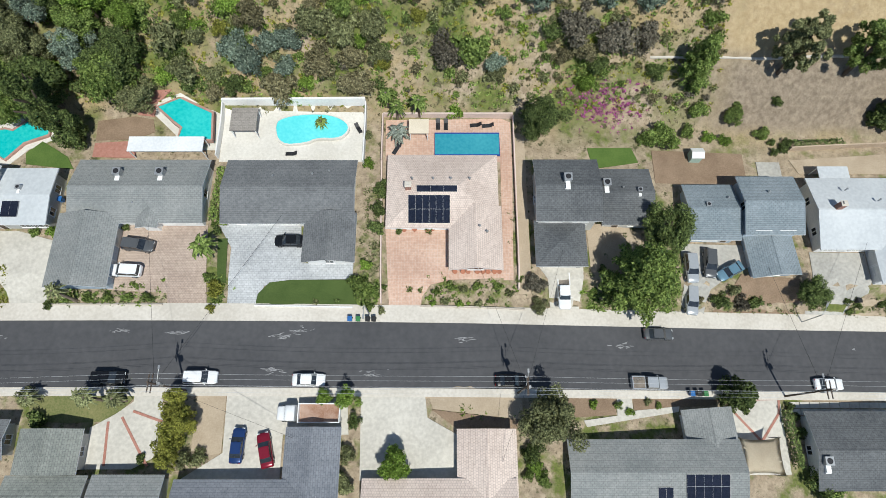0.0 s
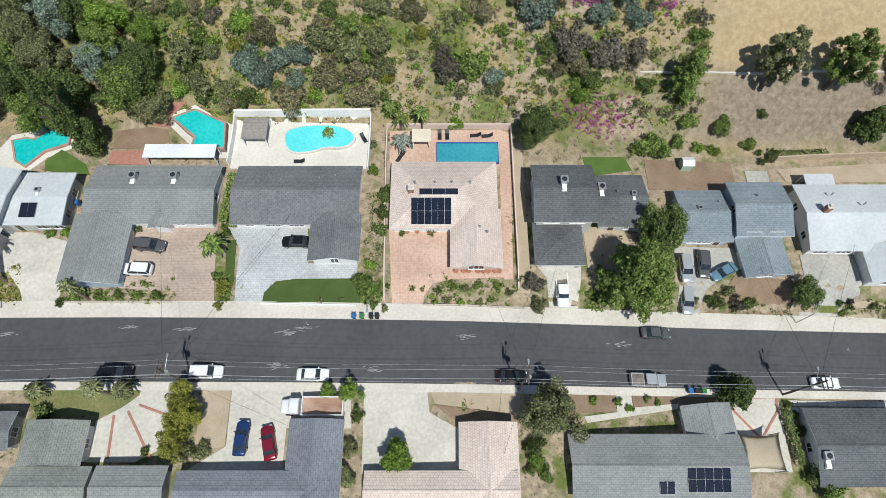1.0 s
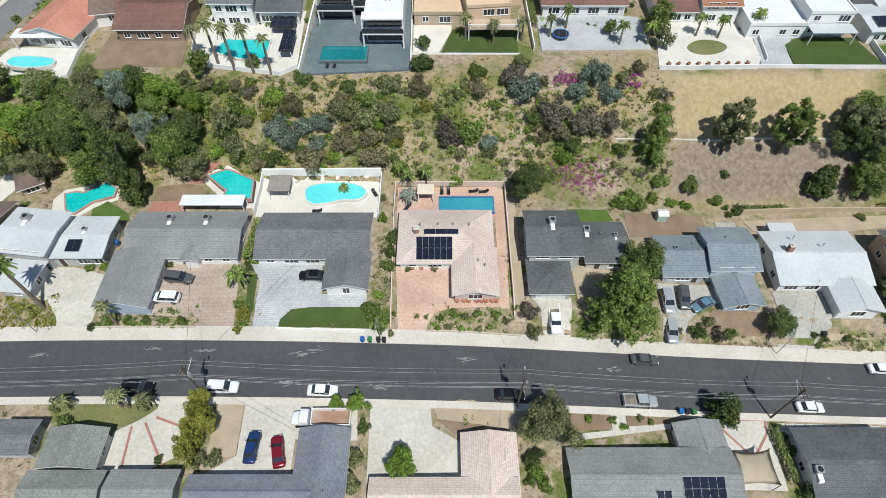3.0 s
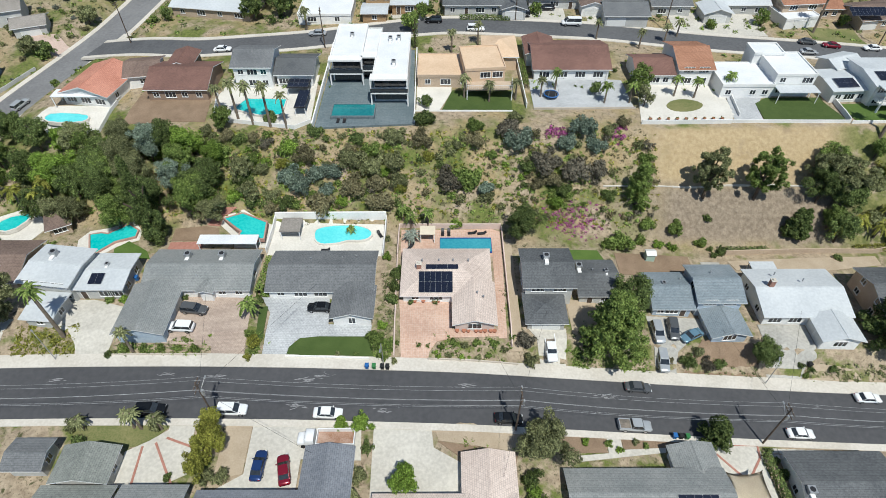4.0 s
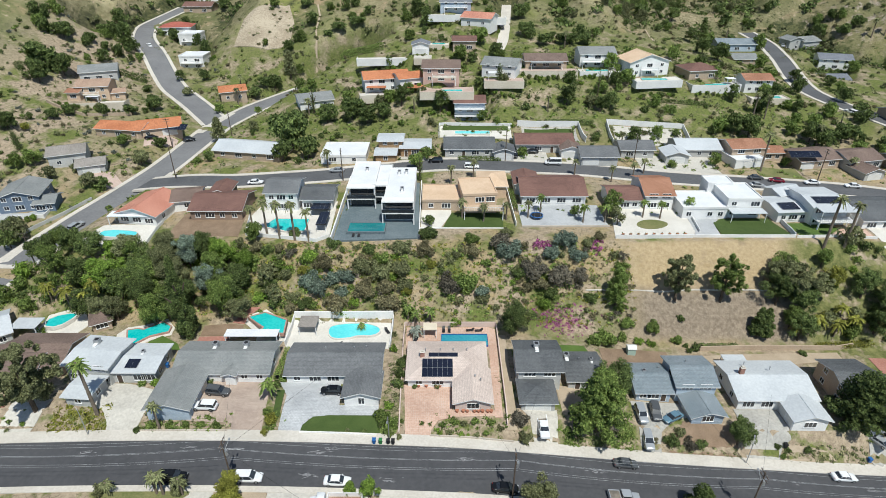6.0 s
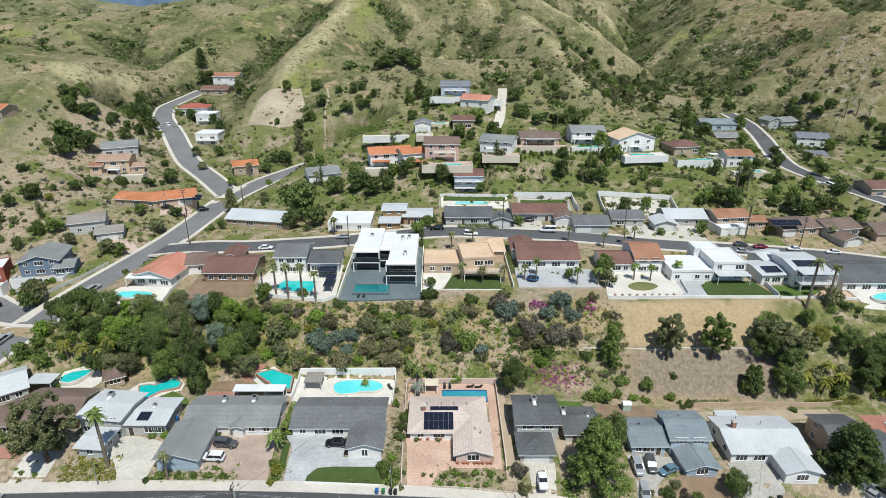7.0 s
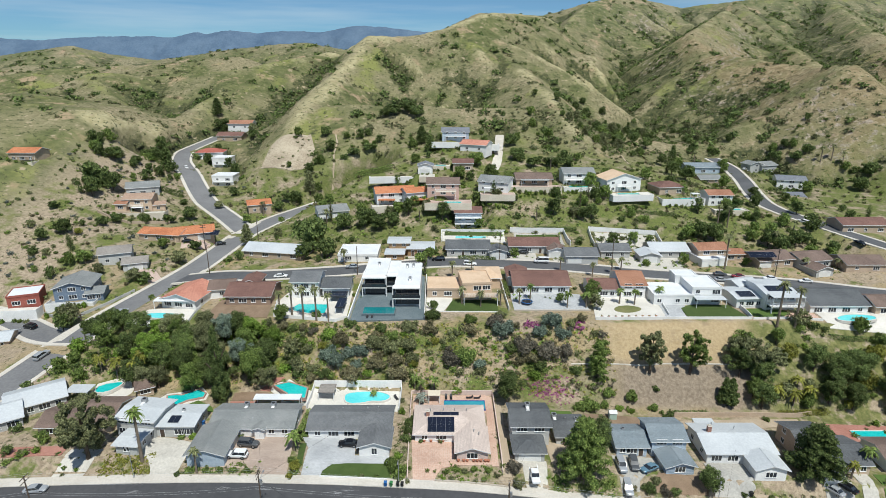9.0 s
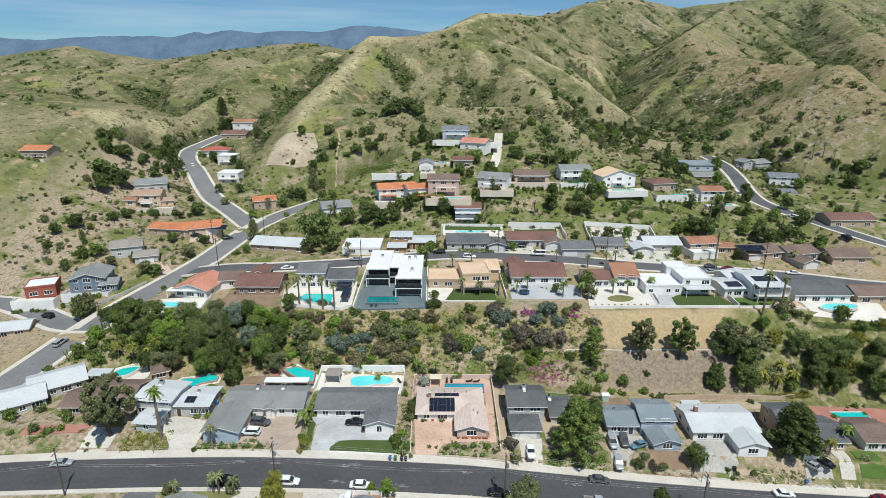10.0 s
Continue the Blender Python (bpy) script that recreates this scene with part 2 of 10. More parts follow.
STREET = [(-170, -5.0), (-120, -1.0), (-95, 0.8), (-65, 1.9), (-45, 2.1), (-24, 1.6), (3, 0.1), (27, -2.6), (45, -4.6), (70, -6.8), (100, -8.8), (170, -12.0)]
PAD = [(-170, 1.0), (-120, 2.6), (-90, 3.4), (-73, 3.4), (-50, 2.9), (-27, 2.3), (0, 1.6), (12, 1.5), (22, 0.7), (34, -0.6), (52, -2.0), (75, -2.6), (95, -3.6), (130, -5.0), (200, -7.0)]
SLOPES = [
    (-260, [(55, 4), (110, 20), (150, 40), (194, 54), (250, 66), (300, 68)]),
    (-200, [(55, 2), (80, 5), (110, 12), (150, 29), (194, 45), (250, 60), (300, 60)]),
    (-150, [(55, 3), (80, 4.5), (110, 9), (150, 19), (194, 22), (236, 26), (260, 32), (300, 41)]),
    (-116, [(52, 4), (74, 6.8), (96, 9), (116, 10.5), (150, 13.5), (178, 15.5), (217, 18.5), (240, 24), (262, 32), (300, 44)]),
    (-93, [(52, 4), (64, 9), (80, 13.2), (110, 13.5), (150, 13.5), (178, 14.2), (205, 16.5), (222, 21), (240, 31), (258, 42), (300, 60)]),
    (-60, [(52, 3.5), (69, 14.5), (97, 15), (120, 14.8), (150, 15), (178, 18), (200, 23), (230, 33), (260, 45), (300, 62)]),
    (0, [(53, 2.5), (70, 14.2), (115, 16.3), (127, 16.6), (148, 17.5), (160, 24), (172, 29), (200, 33), (215, 37), (250, 45), (300, 60)]),
    (50, [(53, 0), (70, 14.2), (118, 15.3), (145, 16), (165, 24), (185, 31), (215, 34), (250, 41), (275, 52), (300, 60)]),
    (100, [(52, -1), (70, 15.2), (118, 12.3), (145, 13.5), (165, 20), (187, 29), (205, 30), (230, 33), (260, 36), (300, 42)]),
    (150, [(52, -1), (66, 8), (75, 14.5), (118, 10.5), (140, 13), (165, 20), (205, 23.0), (240, 25.5), (280, 29), (300, 35)]),
    (200, [(52, -2), (75, 12), (118, 10), (140, 13), (165, 18), (209, 18), (250, 21), (280, 27), (300, 38)]),
]
ROADS = {
    "front": (9.6, [(x, 12.65, z) for x, z in STREET]),
    "upper": (8.4, [(-99, 116.8, 9.8), (-92, 115, 11.2), (-80, 112, 13.2), (-68, 109, 14.0), (-37, 110.5, 15.5), (-10, 116.5, 16.3), (2, 118, 16.5), (42, 116, 15.5), (70, 112.5, 14.0), (108, 110, 12.4), (128, 108, 11.5), (150, 102, 10.6), (220, 90, 9.0)]),
    "valley": (9.4, [(-138, 2, -1.5), (-126, 28, 1.2), (-120, 45, 3.0), (-116.5, 60, 4.8), (-114.5, 72, 5.8), (-111.5, 84, 6.8), (-107, 97, 8.2), (-103, 108.5, 9.0), (-97.5, 128, 10.2), (-93.5, 150, 12.0), (-91, 168, 12.9), (-82, 189, 14.2), (-69.5, 206, 15.6), (-56, 222, 17.7), (-46, 229, 19.0), (-36, 236, 21.0)]),
    "branch": (9.0, [(-93, 171, 13.0), (-108, 190, 15.0), (-124, 207, 17.8), (-135, 224, 21.5), (-146, 242, 26.5), (-158, 258, 30.5), (-163, 276, 34.0), (-150, 300, 40.0)]),
    "east": (7.4, [(196, 112, 14.0), (176, 135, 17.0), (168, 152, 18.5), (162.5, 166, 19.5), (157, 177, 20.5), (154, 189, 21.7), (157, 206, 23.3), (165, 232, 25.0), (171, 262, 27.5), (168, 280, 30.0)]),
    "summit": (5.0, [(24, 213, 33.5), (27, 223, 35.5), (29.6, 243, 40.0), (33, 274, 45.0)]),
    "side": (8.0, [(-112, 76, 6.2), (-123, 77, 5.7), (-139, 88, 5.2), (-156, 97, 5.0), (-215, 106, 4.5)]),
}
RIDGES = []


def ridge(steep, rounded, *crest):
    """A hill's crest through places (x, y, z), with sides of that steepness."""
    RIDGES.append((steep, rounded, crest))


ridge(0.67, 6, (-91.9, 258, 46.3), (-90, 300, 61), (-82, 370, 79), (-62, 430, 110), (-26, 440, 109), (6, 455, 119), (46, 520, 135), (109, 600, 137))
ridge(0.65, 5, (6, 450, 117), (45, 440, 107), (79, 430, 94), (121, 415, 70), (156, 405, 45), (171, 380, 29))
ridge(0.59, 5, (55, 410, 88), (66, 340, 72), (71, 288, 58), (73, 266, 51))
ridge(0.67, 4, (156, 420, 41), (199, 445, 72), (241, 475, 96), (257, 560, 118), (365, 720, 154))
ridge(0.63, 6, (241, 475, 96), (259, 420, 91), (273, 370, 85), (268, 312, 86), (272, 275, 65), (280, 250, 55))
ridge(0.54, 7, (52, 800, 157), (141, 800, 154), (201, 780, 169), (267, 850, 187), (374, 900, 173), (439, 850, 179), (596, 900, 193), (802, 1000, 215), (1300, 1300, 220))
ridge(0.59, 5, (201, 780, 169), (151, 680, 132), (105, 560, 95))
ridge(0.59, 5, (439, 850, 179), (417, 680, 118), (392, 560, 90))
ridge(0.59, 5, (596, 900, 193), (495, 620, 122), (434, 480, 89))
ridge(0.49, 6, (-378, 330, 61), (-316, 330, 65), (-285, 345, 69), (-269, 370, 79), (-224, 395, 77), (-164, 395, 82), (-131, 430, 90), (-104, 470, 97))
ridge(0.54, 5, (-269, 370, 79), (-215, 300, 59), (-190, 265, 48))
ridge(0.54, 5, (-164, 395, 82), (-163, 350, 67), (-173, 310, 54))
ridge(0.38, 7, (-1300, 1000, 80), (-824, 900, 88), (-729, 900, 98), (-582, 863, 114), (-543, 900, 101), (-470, 900, 93), (-363, 800, 99), (-296, 800, 109), (-204, 800, 117), (-108, 700, 100))
ridge(0.32, 7, (-523, 560, 64), (-473, 600, 79), (-403, 640, 84), (-305, 620, 87), (-251, 640, 95))
ridge(0.43, 7, (-560, 300, 62), (-378, 330, 61))


PLOTS = {}


def level(x, y, r, z):
    """A levelled building plot."""
    for i in range(int((x - r - 9) // 20), int((x + r + 9) // 20) + 1):
        for j in range(int((y - r - 9) // 20), int((y + r + 9) // 20) + 1):
            PLOTS.setdefault((i, j), []).append((x, y, r, z))


level(-82.4, 86.7, 7.2, 13.75)
level(-73.5, 93.0, 5.0, 14.26)
level(-61.9, 87.8, 7.5, 14.76)
level(-64.3, 95.2, 4.3, 14.74)
level(-44.1, 91.1, 6.2, 14.98)
level(-35.8, 92.1, 5.4, 15.04)
level(-0.1, 92.0, 6.6, 15.23)
level(8.5, 90.6, 5.5, 15.07)
level(13.4, 100.1, 5.9, 15.41)
level(30.2, 97.5, 9.6, 15.08)
level(23.4, 101.3, 5.0, 15.31)
level(49.8, 93.1, 5.5, 14.73)
level(59.2, 95.3, 7.5, 14.56)
level(70.3, 89.9, 5.8, 14.38)
level(77.8, 85.5, 6.8, 14.38)
level(92.6, 85.5, 4.8, 14.30)
level(-66.3, 132.0, 12.3, 14.54)
level(-33.5, 126.4, 7.3, 15.62)
level(-19.7, 123.5, 3.9, 16.00)
level(-18.5, 130.3, 4.5, 16.22)
level(-10.2, 129.1, 5.5, 16.47)
level(7.8, 129.6, 8.7, 16.56)
level(19.0, 124.7, 3.9, 16.34)
level(33.7, 135.0, 10.2, 16.13)
level(41.7, 128.0, 3.8, 15.89)
level(50.0, 124.4, 6.5, 15.44)
level(64.8, 132.4, 6.1, 14.78)
level(77.1, 127.4, 4.3, 14.11)
level(87.2, 136.4, 7.8, 13.78)
level(102.3, 132.9, 6.7, 12.90)
level(100.8, 128.6, 5.3, 12.77)
level(112.4, 133.5, 4.0, 12.88)
level(124.4, 129.9, 8.0, 12.42)
level(139.7, 129.6, 7.1, 12.05)
level(138.8, 120.5, 4.3, 11.22)
level(157.0, 125.8, 8.2, 12.13)
level(-53.2, 175.3, 7.2, 19.48)
level(-24.3, 177.2, 9.3, 25.63)
level(-14.8, 173.0, 5.4, 27.42)
level(-1.7, 173.8, 7.6, 30.20)
level(22.6, 178.2, 7.3, 31.08)
level(41.2, 189.9, 9.0, 31.95)
level(63.1, 194.1, 7.8, 31.41)
level(80.8, 185.3, 9.2, 29.95)
level(105.7, 189.3, 7.3, 27.68)
level(150.3, 256.2, 10.2, 25.68)
level(146.3, 235.6, 6.4, 21.05)
level(126.7, 182.1, 6.1, 23.83)
level(188.5, 269.6, 5.0, 23.60)
level(196.2, 271.3, 6.3, 23.75)
level(199.7, 247.6, 8.1, 18.40)
level(189.0, 230.2, 8.4, 14.28)
level(178.1, 158.2, 10.4, 17.94)
level(-10.5, 200.8, 4.2, 34.80)
level(8.2, 205.5, 5.5, 35.55)
level(16.3, 232.2, 7.8, 41.57)
level(5.1, 244.2, 7.9, 46.03)
level(9.1, 161.5, 6.2, 18.61)
level(-144.2, 271.4, 8.4, 30.96)
level(-133.1, 260.7, 5.2, 26.05)
level(-124.8, 239.3, 6.0, 20.40)
level(-174.9, 250.2, 8.7, 25.89)
level(-151.3, 199.8, 7.8, 24.28)
level(-144.2, 182.1, 6.7, 20.72)
level(-149.6, 176.4, 3.2, 21.75)
level(-136.5, 182.7, 3.5, 20.04)
level(-120.7, 153.8, 9.8, 14.64)
level(-109.1, 155.9, 8.3, 14.46)
level(-128.6, 129.2, 6.0, 12.96)
level(-119.1, 125.0, 4.7, 11.53)
level(-128.3, 103.3, 6.2, 9.17)
level(-143.2, 98.6, 4.6, 8.35)
level(-93.7, 197.2, 6.0, 16.18)
level(-203.5, 198.0, 7.0, 41.29)
level(-140.1, 298.2, 8.5, 38.24)
level(-138.2, 314.2, 8.4, 44.40)



def near_line(line, x, y):
    """Distance to a line of places, and the line's height there."""
    return along_line(line, x, y)[:2]


def along_line(line, x, y):
    best, height, along, gone = 1e9, 0.0, 0.0, 0.0
    for (ax, ay, az), (bx, by, bz) in zip(line, line[1:]):
        dx, dy = bx - ax, by - ay
        k = min(max(((x - ax) * dx + (y - ay) * dy) / (dx * dx + dy * dy), 0.0), 1.0)
        d = math.hypot(x - ax - k * dx, y - ay - k * dy)
        if d < best:
            best, height, along = d, az + k * (bz - az), gone + k * math.hypot(dx, dy)
        gone += math.hypot(dx, dy)
    return best, height, along


def wave(x, y, size, seed):
    return noise.noise(Vector((x / size + seed * 7.31, y / size - seed * 3.17, seed * 1.7)))


def base_height(x, y):
    street = lerp_rows(STREET, x)
    pad = lerp_rows(PAD, x)
    low = street if y < 18.4 else street + (pad - street) * smooth(18.4, 24.6, y)
    if y < 3:
        low = street - 1.2 * smooth(3, -30, y)
    if y < 48:
        return low
    for (ax, ra), (bx, rb) in zip(SLOPES, SLOPES[1:]):
        if x <= bx or bx == 200:
            k = min(max((x - ax) / (bx - ax), 0.0), 1.0)
            high = lerp_rows(ra, y) * (1 - k) + lerp_rows(rb, y) * k
            break
    k = smooth(50, 56, y)
    if y > 290:
        high += (min(high, 40.0) - high) * smooth(290, 370, y)
    return low * (1 - k) + high * k


def ground_height(x, y):
    z = base_height(x, y)
    wild = smooth(54, 60, y) * (1 - smooth(66, 69, y)) + smooth(200, 260, y)
    if y > 150 or abs(x) > 210:
        hill = -99.0
        for n, (steep, rounded, crest) in enumerate(RIDGES):
            d, h, along = along_line(crest, x, y)
            if d < 900:
                fold = smooth(3, 45, d)
                spur = 0.26 * wave(along, d * 0.2, 28, n + 40) + 0.12 * wave(along, d * 0.3, 10, n + 60)
                gully = 1.06 + fold * (spur + 0.16 * wave(x, y, 30, 2)) + 0.08 * wave(x, y, 60, 9)
                hill = max(hill, h - steep * max(gully, 0.78) * (math.sqrt(d * d + rounded * rounded) - rounded))
        k = smooth(150, 250, y)
        if hill > z:
            z += (hill - z) * k
        rough = smooth(230, 330, y)
        z += rough * (1.3 * wave(x, y, 38, 4) + 0.8 * wave(x, y, 15, 5) + 0.35 * wave(x, y, 6, 6))
    if wild > 0.01:
        z += wild * (0.5 * wave(x, y, 7, 7) + 0.25 * wave(x, y, 3, 8))
    top, share = 0.0, 0.0
    for px, py, pr, pz in PLOTS.get((int(x // 20), int(y // 20)), ()):
        k = 1 - smooth(pr, pr + 8, math.hypot(x - px, y - py))
        top, share = top + pz * k * k, share + k * k
    if share > 0:
        z += (top / share - z) * min(1.0, share)
    if -260 < x < 330 and -20 < y < 330:
        for width, line in ROADS.values():
            if not (line[0][1] == 12.65 and y > 40):
                d, h = near_line(line, x, y)
            else:
                continue
            if d < width / 2 + 7:
                k = smooth(width / 2 + 1.8, width / 2 + 7, d)
                z = (h - 0.25 * (1 - smooth(width / 2 - 2.4, width / 2 - 0.3, d))) * (1 - k) + z * k
    return z

# ---- ground, roads and distance ----
def part(name, bm, mat, parent=None, label="", smooth_faces=False):
    """Links a bmesh as one mesh object under a thing."""
    me = bpy.data.meshes.new(name)
    if smooth_faces:
        for f in bm.faces:
            f.smooth = True
    bm.to_mesh(me)
    bm.free()
    for mm in mat if isinstance(mat, (list, tuple)) else [mat]:
        me.materials.append(mm)
    ob = new(name, me)
    ob.parent = parent
    if label:
        ob["label"] = label
    return ob


def steps(*spans):
    """Coordinates in stretches of (start, end, spacing)."""
    out = []
    for a, b, d in spans:
        k = max(1, round((b - a) / d))
        out += [a + (b - a) * i / k for i in range(k)]
    return out + [spans[-1][1]]


GX = steps((-3600, -1000, 150), (-1000, -640, 30), (-640, -420, 12), (-420, -200, 5), (-200, 210, 2.0), (210, 440, 4), (440, 760, 9), (760, 1200, 30), (1200, 3600, 150))
GY = steps((-900, -120, 80), (-120, -40, 10), (-40, 16, 4), (16, 72, 2.0), (72, 260, 2.5), (260, 480, 4), (480, 900, 7), (900, 1300, 30), (1300, 4600, 150))
ground_points = [(x, y, ground_height(x, y)) for y in GY for x in GX]
wide = len(GX)
faces = [(j * wide + i, j * wide + i + 1, (j + 1) * wide + i + 1, (j + 1) * wide + i) for j in range(len(GY) - 1) for i in range(wide - 1)]


def lie(x, y):
    """Height of the ground sheet at a place."""
    i = min(max(int(np.searchsorted(GX_ROW, x, side="right")) - 1, 0), len(GX) - 2)
    j = min(max(int(np.searchsorted(GY_ROW, y, side="right")) - 1, 0), len(GY) - 2)
    u, v = (x - GX[i]) / (GX[i + 1] - GX[i]), (y - GY[j]) / (GY[j + 1] - GY[j])
    a, b, c, d = (ground_points[r * len(GX) + q][2] for r in (j, j + 1) for q in (i, i + 1))
    return (a * (1 - u) + b * u) * (1 - v) + (c * (1 - u) + d * u) * v


GX_ROW, GY_ROW = np.array(GX), np.array(GY)
gm = bpy.data.meshes.new("ground")
gm.from_pydata(ground_points, [], faces)
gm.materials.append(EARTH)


def lie_all(xs, ys):
    """Heights of the ground sheet at many places."""
    grid = np.array([q[2] for q in ground_points]).reshape(len(GY), len(GX))
    i = np.clip(np.searchsorted(GX_ROW, xs, side="right") - 1, 0, len(GX) - 2)
    j = np.clip(np.searchsorted(GY_ROW, ys, side="right") - 1, 0, len(GY) - 2)
    u = np.clip((xs - GX_ROW[i]) / (GX_ROW[i + 1] - GX_ROW[i]), 0, 1)
    v = np.clip((ys - GY_ROW[j]) / (GY_ROW[j + 1] - GY_ROW[j]), 0, 1)
    return (grid[j, i] * (1 - u) + grid[j, i + 1] * u) * (1 - v) + (grid[j + 1, i] * (1 - u) + grid[j + 1, i + 1] * u) * v


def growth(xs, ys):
    """Shares of brush, dry crest grass, lush grass and bare rock on the hills: brush keeps to folds and westward
    flanks, darkening them as shade would.
    """
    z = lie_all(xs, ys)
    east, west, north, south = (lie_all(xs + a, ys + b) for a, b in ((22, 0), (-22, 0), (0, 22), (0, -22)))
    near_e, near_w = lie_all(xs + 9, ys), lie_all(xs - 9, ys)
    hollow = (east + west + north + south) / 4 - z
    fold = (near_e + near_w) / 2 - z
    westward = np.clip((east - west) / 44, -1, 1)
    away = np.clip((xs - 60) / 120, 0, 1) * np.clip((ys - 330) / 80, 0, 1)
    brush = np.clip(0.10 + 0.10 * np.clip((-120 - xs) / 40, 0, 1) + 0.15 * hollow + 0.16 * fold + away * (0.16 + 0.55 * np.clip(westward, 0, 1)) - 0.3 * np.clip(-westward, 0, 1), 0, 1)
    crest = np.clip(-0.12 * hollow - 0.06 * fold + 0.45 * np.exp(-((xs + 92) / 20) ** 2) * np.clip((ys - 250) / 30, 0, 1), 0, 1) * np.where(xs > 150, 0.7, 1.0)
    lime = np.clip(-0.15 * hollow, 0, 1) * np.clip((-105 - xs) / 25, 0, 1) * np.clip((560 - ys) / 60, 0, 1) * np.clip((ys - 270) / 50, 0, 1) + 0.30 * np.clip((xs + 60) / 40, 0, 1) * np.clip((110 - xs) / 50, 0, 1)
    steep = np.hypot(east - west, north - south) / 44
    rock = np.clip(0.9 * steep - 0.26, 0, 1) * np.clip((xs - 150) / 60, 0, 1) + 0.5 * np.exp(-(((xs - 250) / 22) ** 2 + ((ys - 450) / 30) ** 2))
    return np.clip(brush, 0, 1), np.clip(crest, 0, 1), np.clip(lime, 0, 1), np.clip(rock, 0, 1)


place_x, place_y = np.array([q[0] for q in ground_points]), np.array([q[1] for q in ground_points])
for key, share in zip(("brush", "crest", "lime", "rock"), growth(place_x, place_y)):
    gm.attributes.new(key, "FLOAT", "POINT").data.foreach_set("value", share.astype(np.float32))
gm.shade_smooth()
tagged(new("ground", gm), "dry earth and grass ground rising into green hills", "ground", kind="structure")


def resample(line, gap):
    out = []
    for (ax, ay, az), (bx, by, bz) in zip(line, line[1:]):
        k = max(1, int(math.hypot(bx - ax, by - ay) / gap))
        out += [(ax + (bx - ax) * i / k, ay + (by - ay) * i / k, az + (bz - az) * i / k) for i in range(k)]
    out.append(line[-1])
    pts = [Vector(p) for p in out]
    for _ in range(4):
        pts = [pts[0]] + [(a + b * 2 + c) / 4 for a, b, c in zip(pts, pts[1:], pts[2:])] + [pts[-1]]
    return pts


def ribbon(name, line, left, right, lift, thick, mat, label, category, drop=None):
    """A paved strip beside a line of places: from left to right of it, lifted, with kerb sides."""
    bm = bmesh.new()
    pts = resample(line, 3.0)
    rows = []
    for i, p in enumerate(pts):
        d = (pts[min(i + 1, len(pts) - 1)] - pts[max(i - 1, 0)])
        side = Vector((-d.y, d.x, 0)).normalized()
        a, b = p + side * left, p + side * right
        z = p.z + lift
        rows.append([bm.verts.new((a.x, a.y, z - thick)), bm.verts.new((a.x, a.y, z)), bm.verts.new((b.x, b.y, z)), bm.verts.new((b.x, b.y, z - thick))])
    for r, q in zip(rows, rows[1:]):
        for k in range(3):
            bm.faces.new((r[k], r[k + 1], q[k + 1], q[k]))
    bmesh.ops.recalc_face_normals(bm, faces=bm.faces)
    return tagged(part(name, bm, mat), label, category, kind="structure")


for key, mat, label, lift in (("front", ASPHALT, "dark resurfaced asphalt street with pale scuff marks", 0.06), ("upper", MID_ASPHALT, "grey worn asphalt street on the upper terrace", 0.06),
                        ("valley", OLD_ASPHALT, "grey asphalt road climbing the valley", 0.08), ("branch", OLD_ASPHALT, "grey asphalt road bending up the hill", 0.10),
                        ("east", MID_ASPHALT, "grey asphalt road climbing past hillside houses", 0.06), ("summit", CONCRETE, "pale concrete lane up the hill", 0.06), ("side", OLD_ASPHALT, "short grey asphalt side street", 0.11)):
    width, line = ROADS[key]
    ribbon("road_" + key, line, width / 2, -width / 2, lift, 0.5, mat, label, "road")
    if key != "summit":
        walkway = 2.6 if key == "front" else 1.6
        ribbon("pavement_" + key, line, width / 2 + walkway, width / 2, lift + 0.14, 0.6, CONCRETE, "pale concrete pavement with a kerb", "pavement")
        ribbon("pavement_" + key, line, -width / 2, -width / 2 - (1.2 if key == "front" else 1.4), lift + 0.14, 0.6, CONCRETE, "pale concrete pavement with a kerb", "pavement")


def far_range(name, y, rise, spots):
    bm = bmesh.new()
    top = []
    xs = [spots[0][0] + (spots[-1][0] - spots[0][0]) * i / 420 for i in range(421)]
    for x in xs:
        z = lerp_rows(spots, x) + 5 * wave(x, 0, 70, 22) + 4 * wave(x, 0, 24, 24)
        row = []
        for k in range(25):
            u = k / 24
            fold = (150 * wave(x, u * 500, 190, 23) + 60 * wave(x, u * 300, 60, 26) + 16 * wave(x, u * 200, 26, 27)) * math.sin(u * 3.14)
            row.append(bm.verts.new((x, y - rise * (1 - u) + fold * 0.6, -60 + (z + 60) * u ** 0.8)))
        top.append(row)
    for a, b in zip(top, top[1:]):
        for k in range(24):
            bm.faces.new((a[k], b[k], b[k + 1], a[k + 1]))
    return tagged(part(name, bm, FAR_BLUE, smooth_faces=True), "mountain range on the horizon, painted hazy blue", "mountains", kind="structure")


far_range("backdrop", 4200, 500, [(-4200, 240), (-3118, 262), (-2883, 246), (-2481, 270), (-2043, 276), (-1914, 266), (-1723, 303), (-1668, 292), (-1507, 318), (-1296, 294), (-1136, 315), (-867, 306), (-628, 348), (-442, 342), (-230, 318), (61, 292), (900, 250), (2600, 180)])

# ---- shapes ----
def box(bm, x0, x1, y0, y1, z0, z1, mi=0):
    v = [bm.verts.new((x, y, z)) for z in (z0, z1) for y in (y0, y1) for x in (x0, x1)]
    for q in ((0, 2, 3, 1), (4, 5, 7, 6), (0, 1, 5, 4), (2, 6, 7, 3), (0, 4, 6, 2), (1, 3, 7, 5)):
        bm.faces.new([v[i] for i in q]).material_index = mi


